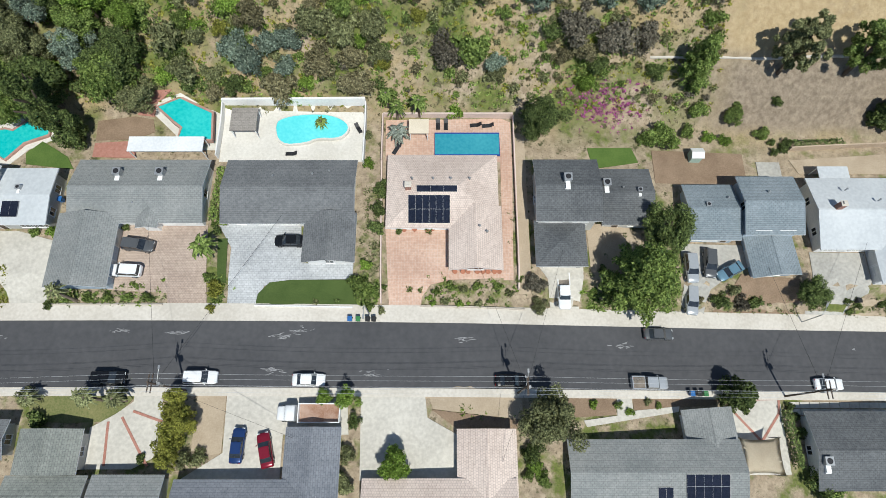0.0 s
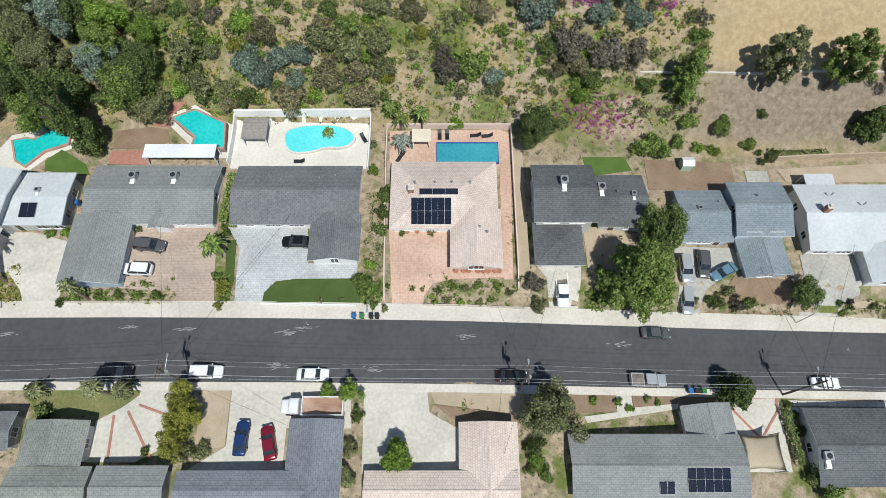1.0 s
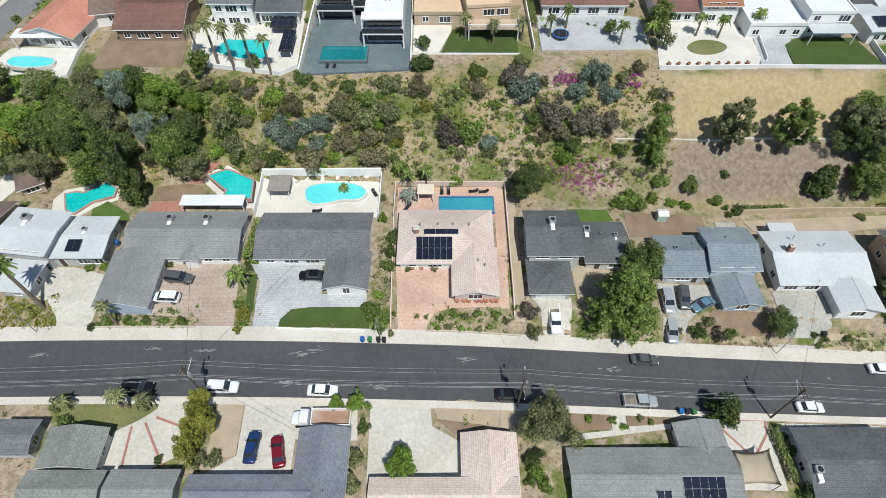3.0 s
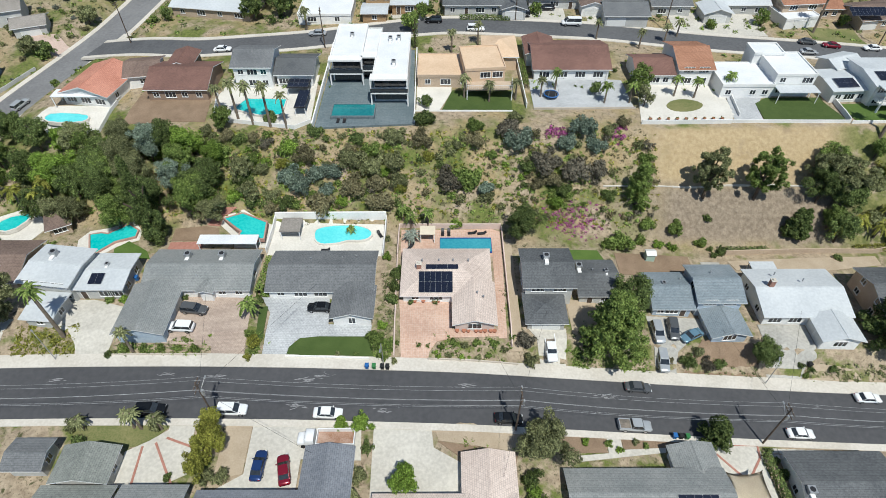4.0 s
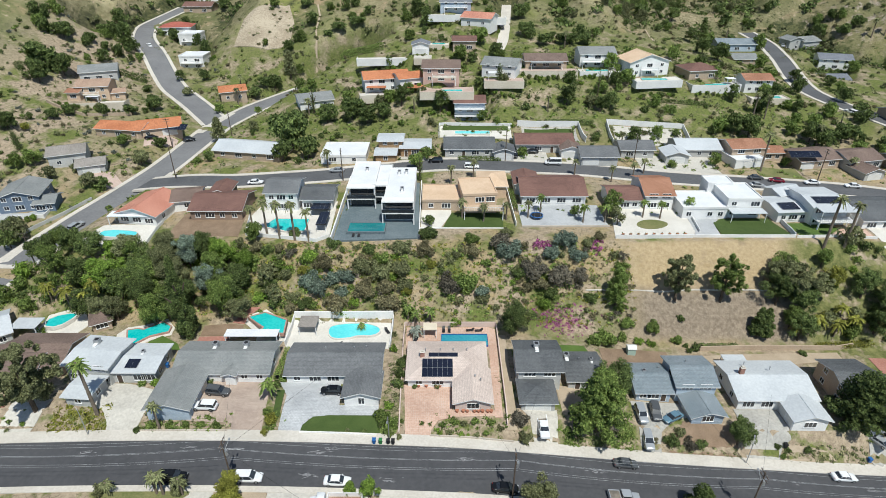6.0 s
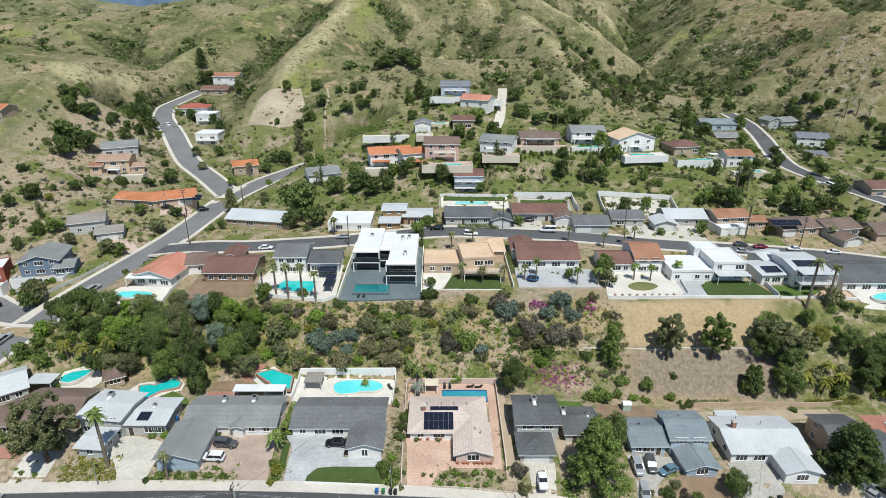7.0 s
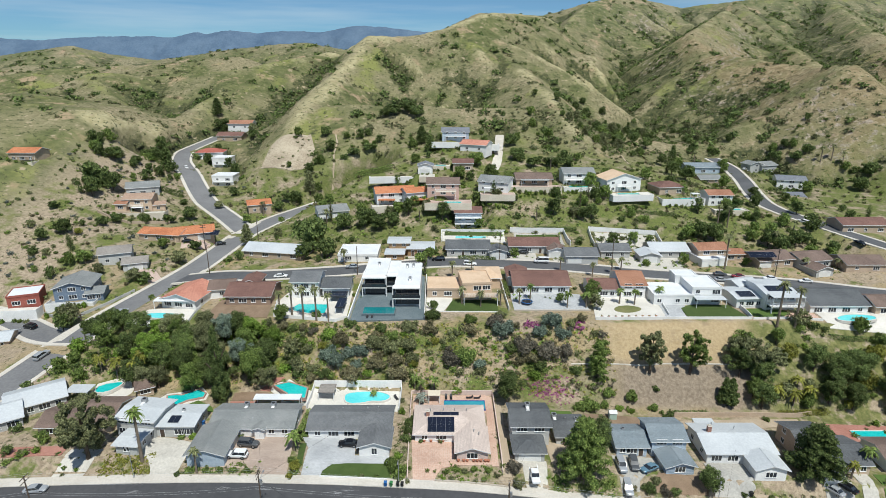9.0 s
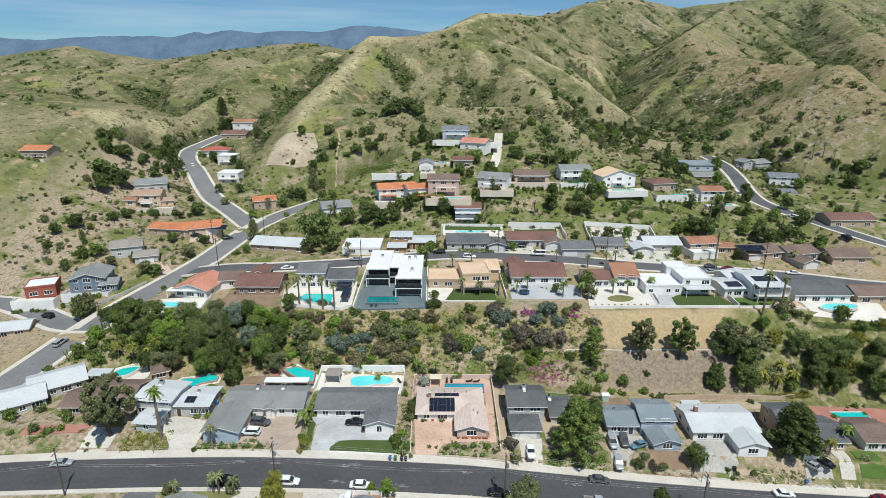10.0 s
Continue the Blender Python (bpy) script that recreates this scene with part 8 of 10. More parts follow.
for (px, py), (hx, hy, hz) in (((-36.3, 7.4), (-44.0, 32.0, 5.8)), ((-36.3, 7.4), (-24.0, 33.0, 5.6)), ((10.9, 7.3), (5.0, 26.0, 4.6)), ((10.9, 7.3), (18.0, 28.0, 4.2)), ((52.3, 7.2), (50.0, 26.0, 1.0)), ((52.3, 7.2), (66.0, 30.0, 1.2)), ((10.9, 7.3), (8.0, -2.0, 3.2)), ((-36.3, 7.4), (-20.0, 1.0, 4.6))):
    bm = bmesh.new()
    tube(bm, (px, py, ground_height(px, py) + 9.6), (hx, hy, hz), 0.02, 0.02, 4)
    tagged(part("service_drop", bm, WIRE), "thin cable running to a house", "cable", group="overhead cables")


def wheelie_bin(x, y, mat, label, turn=0.0):
    b = new("wheelie_bin")
    b.matrix_basis = pose(x, y, ground_height(x, y) + 0.2, 0, 0, turn)
    tagged(b, label, "bin", group="kerbside bins")

    def tub(bm):
        v = [bm.verts.new(p) for p in ((-0.24, -0.24, 0.05), (0.24, -0.24, 0.05), (0.24, 0.26, 0.05), (-0.24, 0.26, 0.05), (-0.31, -0.34, 1.0), (0.31, -0.34, 1.0), (0.31, 0.36, 1.0), (-0.31, 0.36, 1.0))]
        for q in ((0, 1, 5, 4), (1, 2, 6, 5), (2, 3, 7, 6), (3, 0, 4, 7), (4, 5, 6, 7), (3, 2, 1, 0)):
            bm.faces.new([v[i] for i in q])
    piece("tub", kept(("bin_tub", mat.name), tub, (mat,)), b, Matrix())
    piece("lid", kept(("bin_lid", mat.name), lambda bm: prism(bm, [(-0.33, -0.4), (0.33, -0.4), (0.33, 0.38), (-0.33, 0.38)], 1.0, 1.08), (mat,)), b, Matrix())
    for s in (-0.26, 0.26):
        piece("wheel", kept(("bin_wheel",), lambda bm: tube(bm, (-0.04, 0, 0), (0.04, 0, 0), 0.12, 0.12, 10), (TYRE,)), b, pose(s, 0.3, 0.12))


BIN_BLUE = material("blue_plastic", (0.02, 0.10, 0.30), (0.03, 0.14, 0.38), 1.0, 0.5)
BIN_GREEN = material("green_plastic", (0.03, 0.15, 0.05), (0.05, 0.20, 0.07), 1.0, 0.5)
BIN_BLACK = material("black_plastic", (0.015, 0.015, 0.016), (0.03, 0.03, 0.03), 1.0, 0.5)
for x, y, mat, label in ((-13.7, 17.7, BIN_BLUE, "blue recycling wheelie bin at the kerb"), (-12.5, 17.7, BIN_GREEN, "green wheelie bin at the kerb"), (-11.1, 17.7, BIN_BLACK, "black wheelie bin at the kerb"), (-10.2, 17.7, BIN_BLACK, "black wheelie bin at the kerb"),
                         (37.2, 7.4, BIN_BLUE, "blue recycling wheelie bin at the kerb"), (38.3, 7.4, BIN_BLACK, "black wheelie bin at the kerb"), (39.3, 7.4, BIN_GREEN, "green wheelie bin at the kerb"), (-59.0, 36.0, BIN_BLUE, "blue wheelie bin beside a house"), (66.5, 22.0, BIN_BLACK, "dark wheelie bin on a drive"), (83.0, 20.5, BIN_BLUE, "blue wheelie bin under a pine"), (-35.2, 33.4, BIN_BLACK, "dark wheelie bin beside a house")):
    wheelie_bin(x, y, mat, label)


def street_lamp(x, y, high, turn, label="slim pale street lamp with a curved arm"):
    s = new("street_lamp")
    s.matrix_basis = pose(x, y, ground_height(x, y), 0, 0, turn)
    tagged(s, label, "street lamp")
    bm = bmesh.new()
    tube(bm, (0, 0, -0.3), (0, 0, high), 0.09, 0.06, 8)
    part("post", bm, GREY_METAL, s)
    bm = bmesh.new()
    tube(bm, (0, 0, high), (0.8, 0, high + 0.35), 0.05, 0.04, 6)
    tube(bm, (0.8, 0, high + 0.35), (1.5, 0, high + 0.35), 0.04, 0.04, 6)
    part("arm", bm, GREY_METAL, s)
    bm = bmesh.new()
    box(bm, 1.4, 2.0, -0.13, 0.13, high + 0.26, high + 0.4)
    part("lamp_head", bm, GREY_METAL, s)


street_lamp(-11.0, 18.6, 6.2, -90)
street_lamp(57.5, 18.8, 5.5, 60)
street_lamp(-67.2, 19.0, 6.5, 140)


def sun_lounger(x, y, turn=90):
    c = new("sun_lounger")
    c.matrix_basis = pose(x, y, ground_height(x, y) + 0.12, 0, 0, turn)
    tagged(c, "dark cushioned sun lounger by a pool", "sun lounger", group="poolside loungers")
    piece("seat", kept(("lounger_seat",), lambda bm: box(bm, -0.9, 0.35, -0.32, 0.32, 0.28, 0.38), (DARK_METAL,)), c, Matrix())
    piece("backrest", kept(("lounger_back",), lambda bm: box(bm, 0.0, 0.75, -0.32, 0.32, -0.05, 0.05), (DARK_METAL,)), c, pose(0.35, 0, 0.34, 0, -35, 0))
    for a, b in ((-0.8, -0.28), (-0.8, 0.28), (0.6, -0.28), (0.6, 0.28)):
        piece("leg", kept(("lounger_leg",), lambda bm: box(bm, -0.03, 0.03, -0.03, 0.03, -0.02, 0.3), (GREY_METAL,)), c, pose(a, b, 0))


for x, y, r in ((-0.8, 50.3, 90), (0.5, 50.3, 90), (5.4, 50.3, 5), (7.4, 50.2, 5), (-13.9, 49.4, 120), (-7.0, 47.0, 80), (-7.6, 45.6, 60), (-24.5, 44.6, 0), (-24.0, 73.0, 90), (-22.6, 73.0, 90)):
    sun_lounger(x, y, r)
# pots in front of the pink house
POT = material("terracotta_pot", (0.32, 0.13, 0.08), (0.42, 0.19, 0.12), 0.5, 0.85)
for k, x in enumerate((1.8, 3.0, 3.8, 5.2, 6.0, 6.8, 7.8, 8.5)):
    t = new("plant_pot", kept(("pot",), lambda bm: (tube(bm, (0, 0, 0), (0, 0, 0.5), 0.22, 0.34, 12), tube(bm, (0, 0, 0.5), (0, 0, 0.56), 0.38, 0.38, 12)), (POT,)))
    t.matrix_basis = pose(x, 24.9, ground_height(x, 24.9) + 0.12)
    tagged(t, "round terracotta plant pot on tiles", "plant pot", group="pots before the wall")
for x, y in ((-6.0, 31.6), (-4.4, 31.7), (-2.4, 31.6), (-1.6, 31.8)):
    t = new("plant_pot", KEPT[("pot",)])
    t.matrix_basis = pose(x, y, ground_height(x, y) + 0.12)
    tagged(t, "round terracotta plant pot on tiles", "plant pot", group="pots before the wall")

for k in range(9):
    x = 45.5 + k * 2.0
    t = new("plant_pot", KEPT[("pot",)])
    t.matrix_basis = pose(x, 73.6, ground_height(x, 73.6) + 0.14)
    tagged(t, "round terracotta pot along a white terrace wall", "plant pot", group="pots along the terrace wall")
    plant("shrub", "green", x, 73.7, 1.1, 0.45)


def trampoline(x, y):
    t = new("trampoline")
    t.matrix_basis = pose(x, y, ground_height(x, y) + 0.1)
    tagged(t, "round trampoline with a blue edge pad", "trampoline")
    bm = bmesh.new()
    tube(bm, (0, 0, 0.8), (0, 0, 0.84), 1.5, 1.5, 24)
    part("mat", bm, DARK_METAL, t)
    bm = bmesh.new()
    for k in range(24):
        a, b = k * 6.2832 / 24, (k + 1) * 6.2832 / 24
        tube(bm, (1.65 * math.cos(a), 1.65 * math.sin(a), 0.85), (1.65 * math.cos(b), 1.65 * math.sin(b), 0.85), 0.14, 0.14, 6)
    part("edge_pad", bm, BIN_BLUE, t)
    for k in range(6):
        a = k * 1.0472
        bm = bmesh.new()
        tube(bm, (1.6 * math.cos(a), 1.6 * math.sin(a), 0), (1.6 * math.cos(a), 1.6 * math.sin(a), 2.4), 0.035, 0.035, 6)
        part("leg", bm, GREY_METAL, t)


trampoline(24.5, 83.0)
# garden shed and play things behind the blue-grey house
shed = new("garden_shed")
shed.matrix_basis = pose(42.1, 45.8, ground_height(42.1, 45.8) + 0.1)
tagged(shed, "small pale green garden shed", "shed")
bm = bmesh.new()
box(bm, -0.9, 0.9, -0.8, 0.8, -0.2, 1.8)
part("wall", bm, material("pale_green_plastic", (0.34, 0.46, 0.40), (0.42, 0.54, 0.47), 1.0, 0.6), shed)
bm = bmesh.new()
gable_roof(bm, 2.1, 1.9, 1.8, 0.5, 0.1)
part("roof", bm, (GARAGE_PAINT, TRIM), shed)

# brick bands in the drives
for n, pts in enumerate(([(-43.2, 4.6), (-39.0, 3.2)], [(-44.6, 3.8), (-40.2, -2.6)], [(-46.4, 3.2), (-46.0, -2.6)], [(43.6, 5.0), (47.4, 0.6)], [(47.4, 0.6), (50.8, 4.6), (51.2, 6.6)], [(43.4, 6.6), (51.2, 6.8)])):
    wall_line("brick_band", "red brick band set in a concrete drive", BRICK_PAVING, pts, 0.17, 0.35, 0.1, "paving band")
# tan retaining walls of the hillside villas
wall_line("wall_yard", "cream retaining wall of a terrace villa", TAN_WALL, [(-157.0, 168.0), (-141.0, 163.0), (-126.0, 170.0)], 1.2, 0.4, 2.0)
# slab drive of the charcoal house
slabs = new("slab_drive")
slabs.location = (61.0, 6.2, 0)
tagged(slabs, "pale concrete slabs with green gaps between", "slab drive", kind="structure")
SLAB = kept(("slab",), lambda bm: box(bm, -0.72, 0.72, -0.42, 0.42, -0.3, 0.1), (DRIVE,))
for i in range(11):
    for j in range(2):
        x, y = 53.6 + i * 1.62, 4.9 + j * 1.02
        piece("slab", SLAB, slabs, pose(x - 61.0, y - 6.2, ground_height(x, y) + 0.06))
# road scuffs of pale sealant
SCUFF = material("pale_scuff", (0.15, 0.15, 0.155), (0.42, 0.42, 0.43), 0.25, 0.9, spread=0.9)
for k, (x, y) in enumerate(((-23.9, 15.1), (3.1, 15.0), (27.1, 14.5), (44.7, 14.8), (-24.3, 10.2), (-65.2, 14.9), (-10.2, 9.9), (-38.6, 15.6), (-20.9, 16.0), (-47.0, 15.9), (66.0, 14.6), (80.0, 13.9))):
    rnd, rows = random.Random(k), []
    for j in range(16):
        px, py = x + rnd.gauss(0, 0.75), y + rnd.gauss(0, 0.2)
        ln, wd = rnd.uniform(0.15, 1.5), rnd.uniform(0.015, 0.07)
        a = rnd.uniform(-0.25, 0.4)
        quad = [(px + math.cos(a) * s * ln / 2 - math.sin(a) * q * wd, py + math.sin(a) * s * ln / 2 + math.cos(a) * q * wd) for s, q in ((-1, -0.3), (-0.2, -1), (0.8, -0.7), (1, 0.2), (0.3, 1), (-0.7, 0.6))]
        rows.append(quad)
    bm = bmesh.new()
    for quad in rows:
        bm.faces.new([bm.verts.new((u, v, lerp_rows(STREET, u) + 0.068)) for u, v in quad])
    tagged(part("road_scuff", bm, SCUFF), "pale scuff marks on dark asphalt", "road mark", kind="structure")

# ---- terraces, balconies and yards of the hillside houses ----
CREAM_WALL = material("cream_garden_wall", (0.56, 0.50, 0.40), (0.68, 0.62, 0.52), 2.0, 0.9, 0.1)
PINK_PAVING = material("pinkish_paving", (0.42, 0.31, 0.26), (0.54, 0.42, 0.36), 2.0, 0.9, 0.1)
CUT_SOIL = material("cut_slope_soil", (0.30, 0.245, 0.175), (0.46, 0.39, 0.29), 4.0, 0.95, 0.9, spread=0.35)


def terrace(label, x, y, z, w, d, paving=DECK, wall_mat=CREAM_WALL, high=0.7, turn=0.0, drop=2.6):
    """A levelled paved yard with a parapet on its open sides."""
    t = new("terrace")
    t.matrix_basis = pose(x, y, z, 0, 0, turn)
    tagged(t, label, "terrace", kind="structure")
    bm = bmesh.new()
    box(bm, -w / 2, w / 2, -d / 2, d / 2, -drop, 0.12)
    part("paving", bm, paving, t)
    for x0, x1, y0, y1 in ((-w / 2 - 0.2, w / 2 + 0.2, -d / 2 - 0.2, -d / 2), (-w / 2 - 0.2, -w / 2, -d / 2, d / 2), (w / 2, w / 2 + 0.2, -d / 2, d / 2)):
        bm = bmesh.new()
        box(bm, x0, x1, y0, y1, -drop, high)
        part("parapet", bm, wall_mat, t)
    for k in range(int(w / 2.4)):
        u = -w / 2 + 1.2 + k * 2.4 + 0.6 * math.sin(k * 2.3 + x)
        q = t.matrix_basis @ Vector((u, -d / 2 - 1.3 - 0.5 * math.cos(k * 1.7), 0))
        r = 0.8 + 0.5 * abs(math.sin(k * 3.1 + y))
        plant("shrub", ("dark", "green", "olive", "green", "bright")[(k + int(x)) % 5], q.x, q.y, r * 1.7, r)
    return t


def oblong(x, y, w, d):
    return [(x - w / 2, y - d / 2), (x + w / 2, y - d / 2), (x + w / 2, y + d / 2), (x - w / 2, y + d / 2)]


def balcony(label, x, y, z, w, d, posts=True, floor_mat=TRIM):
    """A railed balcony floor; z: its height; posts go down to the ground."""
    t = new("balcony")
    t.matrix_basis = pose(x, y, z)
    tagged(t, label, "balcony")
    bm = bmesh.new()
    box(bm, -w / 2, w / 2, -d / 2, d / 2, -0.22, 0)
    part("floor", bm, floor_mat, t)
    for (ax, ay), (bx, by) in (((-w / 2, -d / 2), (w / 2, -d / 2)), ((-w / 2, -d / 2), (-w / 2, d / 2)), ((w / 2, -d / 2), (w / 2, d / 2))):
        bm = bmesh.new()
        tube(bm, (ax, ay, 1.0), (bx, by, 1.0), 0.05, 0.05, 6)
        part("handrail", bm, TRIM, t)
        n = max(2, int(math.hypot(bx - ax, by - ay) / 0.45))
        me = kept(("baluster",), lambda bm: box(bm, -0.035, 0.035, -0.035, 0.035, 0, 1.0), (TRIM,))
        for k in range(1, n):
            piece("baluster", me, t, pose(ax + (bx - ax) * k / n, ay + (by - ay) * k / n, 0))
    if posts:
        for sx in (-1, 1):
            bm = bmesh.new()
            box(bm, -0.1, 0.1, -0.1, 0.1, -3.2, 0)
            part("post", bm, TRIM, t).location = (sx * (w / 2 - 0.15), -d / 2 + 0.15, 0)
    return t


terrace("cream walled terrace before an orange tiled villa", -20.5, 168.6, 25.7, 26.0, 5.0, DECK, CREAM_WALL, 0.6, 12)
pool("narrow blue pool on a villa terrace", WATER, oblong(-17.0, 168.4, 7.0, 2.0), 0.3, DECK, 0, 26.0)
shelter("patio_cover", "orange tiled veranda roof on posts", -27.0, 168.9, 7.5, 3.4, 2.5, ORANGE_TILE, base=25.7)
shelter("patio_cover", "orange tiled porch roof on posts", -12.0, 166.9, 8.5, 4.4, 2.7, ORANGE_TILE, base=26.2)
terrace("pink paved terrace with a pool before a salmon house", 0.5, 162.8, 28.6, 20.0, 8.5, PINK_PAVING, CREAM_WALL, 0.5)
pool("small turquoise pool on a pink terrace", WATER, oblong(2.5, 161.2, 7.5, 2.6), 0.3, DECK, 0, 28.95)
balcony("broad cream balcony on the upper floor", -0.5, 165.4, 32.9, 9.0, 2.6, True, CREAM_WALL)
shelter("patio_cover", "white gabled porch on posts", 19.0, 169.6, 5.0, 3.0, 2.6, WHITE_ROOF, base=31.0)
terrace("tan paved yard before a white gabled house", 22.6, 169.2, 30.9, 15.0, 5.5, PINK_PAVING, CREAM_WALL, 0.3)
terrace("long tan retaining terrace before a low house", 41.5, 180.8, 31.9, 23.0, 5.5, PINK_PAVING, CREAM_WALL, 0.5)
shelter("patio_cover", "grey veranda roof on slim posts", 41.2, 182.4, 13.0, 2.8, 2.6, GREY_SHINGLE, base=32.0)
terrace("white walled pool terrace before a two-storey house", 63.5, 184.6, 31.0, 17.0, 6.0, DECK, WHITE, 0.3)
pool("bright oblong pool on a hillside terrace", WATER, oblong(62.0, 183.6, 9.0, 2.6), 0.3, DECK, 0, 31.35)
balcony("white railed balcony along the upper floor", 63.1, 187.2, 34.0, 13.0, 1.8)
terrace("pale pool terrace before a white gabled house", 84.0, 175.3, 29.6, 19.0, 6.5, DECK, WHITE, 0.3, 8)
pool("turquoise pool on a pale terrace", WATER, oblong(83.0, 174.6, 10.0, 2.8), 0.3, DECK, 0, 29.95)
balcony("white balcony on the gable front", 82.0, 178.6, 32.6, 7.0, 1.8)
terrace("white fenced pool terrace below a hip-roofed house", 109.0, 179.6, 26.4, 20.0, 7.0, DECK, WHITE, 0.9, 4)
pool("blue pool behind a white fence", WATER, oblong(110.0, 179.0, 10.0, 3.0), 0.3, DECK, 0, 26.75)
shelter("gazebo", "white pergola beside a hillside pool", 116.0, 180.2, 3.6, 3.2, 2.4, WHITE_ROOF, base=26.5)
terrace("pale pool terrace before an orange roofed house", 129.0, 173.2, 23.0, 15.0, 6.5, DECK, CREAM_WALL, 0.5)
pool("small turquoise hillside pool", WATER, oblong(130.5, 172.6, 7.0, 2.6), 0.3, DECK, 0, 23.35)
balcony("broad tan deck with a railing on posts", 10.0, 83.2, 17.7, 10.6, 3.6, True, TAN_WALL)
balcony("white railed upper balcony over a lawn", 101.4, 77.3, 17.1, 9.8, 3.0)
for level in (2.3, 4.9):
    balcony("white railed balcony of a tall hillside house", 9.1, 155.4, 18.61 + level, 11.4, 1.7, level < 3)
terrace("long cream garden wall before a tan villa", -143.0, 173.4, 20.4, 27.0, 5.0, DECK, CREAM_WALL, 0.9, 6, 3.2)
shelter("patio_cover", "white awning before a tan villa", -142.5, 174.8, 5.0, 2.4, 2.4, WHITE_ROOF, base=20.5)
balcony("tan villa's upper balcony", -144.0, 175.9, 23.4, 7.0, 1.6, True, CREAM_WALL)
balcony("white railed balcony of a modern house", -124.8, 233.6, 23.4, 11.0, 1.6)
balcony("white railed balcony of a cube house", -133.1, 255.6, 29.6, 8.0, 1.4)
terrace("pale yard beside a modern house", -113.5, 238.0, 20.3, 9.0, 9.0, DECK, WHITE, 0.5)
terrace("pale forecourt of a gabled garage house", -9.5, 193.4, 34.6, 7.0, 7.0, DRIVE, CREAM_WALL, 0.1)
terrace("long pale terrace above the slope", -27.0, 199.5, 32.6, 22.0, 4.0, DECK, WHITE, 0.5, 4)
terrace("pool yard behind a hillside cottage", -3.0, 211.0, 36.4, 9.0, 6.0, DECK, CREAM_WALL, 0.4)
pool("oval blue pool in a hillside yard", WATER, oblong(-3.0, 211.0, 6.0, 3.0), 0.3, DECK, 1, 36.75)
terrace("white walled yard at the top of the lane", 22.0, 238.0, 43.6, 14.0, 7.0, DECK, WHITE, 0.6)
terrace("pale yard before a pale blue house", 2.0, 235.2, 45.2, 20.0, 5.0, DECK, WHITE, 0.6)
balcony("white railed balcony of a pale blue house", 5.1, 237.6, 48.4, 11.0, 1.6)
terrace("tan walled yard before a knoll house", -203.5, 189.0, 41.2, 17.0, 5.0, PINK_PAVING, CREAM_WALL, 0.6)
shelter("patio_cover", "brown veranda roof of a knoll house", -200.0, 190.0, 7.0, 3.0, 2.5, TAUPE_SHINGLE, base=41.3)
terrace("pale yard before a low white house", -174.9, 241.6, 25.9, 20.0, 4.0, DECK, WHITE, 0.9)
terrace("glazed porch yard before a grey gabled house", -151.3, 191.6, 24.2, 15.0, 4.0, DECK, WHITE, 0.6)
terrace("white railed deck before a red and white house", -142.0, 91.8, 8.2, 13.0, 4.0, DECK, WHITE, 0.8, 8, 3.2)
terrace("grey deck before a blue-grey gabled house", -126.5, 96.2, 9.0, 15.0, 4.0, GREY_PAVER, WHITE, 0.8, 6, 3.2)
patch("cut_slope", "bare beige cut slope at the foot of the ridge", "cut slope", CUT_SOIL, [(-102.7, 234.3), (-100.3, 249.6), (-95.3, 256.9), (-80.9, 265.3), (-75.7, 249.8), (-75.7, 235.3), (-86.1, 231.8)], 0.4)
patch("trail", "narrow pale dirt trail up the slope", "trail", SAND, [(-62.9, 222.0), (-62.2, 222.0), (-61.4, 232.0), (-63.2, 243.0), (-62.8, 254.0), (-65.4, 264.0), (-66.2, 264.0), (-63.7, 254.0), (-64.0, 243.0), (-62.2, 232.0)], 0.15)
patch("trail", "short pale concrete steps up a scrubby knoll", "trail", SAND, [(101.0, 236.0), (101.9, 236.0), (103.6, 256.0), (102.8, 256.0)], 0.15)
patch("driveway", "pink paved driveway before a taupe house", "driveway", PINK_PAVING, [(-119.0, 122.0), (-112.0, 123.0), (-106.8, 118.5), (-108.0, 113.5), (-114.0, 116.0)], 0.15)
patch("driveway", "brick paved driveway at the junction", "driveway", PINK_PAVING, [(-112.0, 150.5), (-101.0, 152.0), (-100.2, 146.5), (-110.0, 143.0)], 0.15)
for x, y, c, a in ((-9.5, 192.4, "black", 90), (182.0, 264.0, "white", 40), (176.5, 256.0, "silver", 70), (-108.5, 147.2, "black", 10)):
    vehicle("sedan", c, x, y, a, c + " sedan parked by a hillside house")

# ---- trees, palms and shrubs with places of their own ----
plant("shrub", "blue", -30.6, 58.5, 4.55, 3.9)
plant("shrub", "blue", -33.9, 60.4, 3.5, 3)
plant("shrub", "blue", -28.1, 60.7, 3.15, 2.7)
plant("shrub", "blue", -24.8, 61.1, 3.32, 2.85)
plant("shrub", "brown", -30.6, 63.9, 3.85, 3.3)
plant("shrub", "blue", -25.3, 57.8, 2.8, 2.4)
plant("shrub", "brown", -26.4, 55.1, 4.55, 3.9)
plant("shrub", "olive", -20.3, 63.3, 4.2, 3.6)
plant("shrub", "olive", -15.8, 62.0, 4.55, 3.9)
plant("shrub", "brown", -20.3, 58.5, 4.02, 3.45)
plant("shrub", "brown", -14.8, 59.0, 3.5, 3)
plant("shrub", "brown", -14.2, 55.5, 4.2, 3.6)
plant("shrub", "olive", -10.5, 59.4, 3.15, 2.7)
plant("shrub", "olive", -11.0, 62.9, 3.85, 3.3)
plant("shrub", "dark", -19.3, 67.6, 2.62, 2.25)
plant("shrub", "olive", -11.0, 67.9, 3.5, 3)
plant("shrub", "green", -15.8, 65.3, 3.15, 2.7)
plant("shrub", "brown", -5.7, 67.6, 3.32, 2.85)
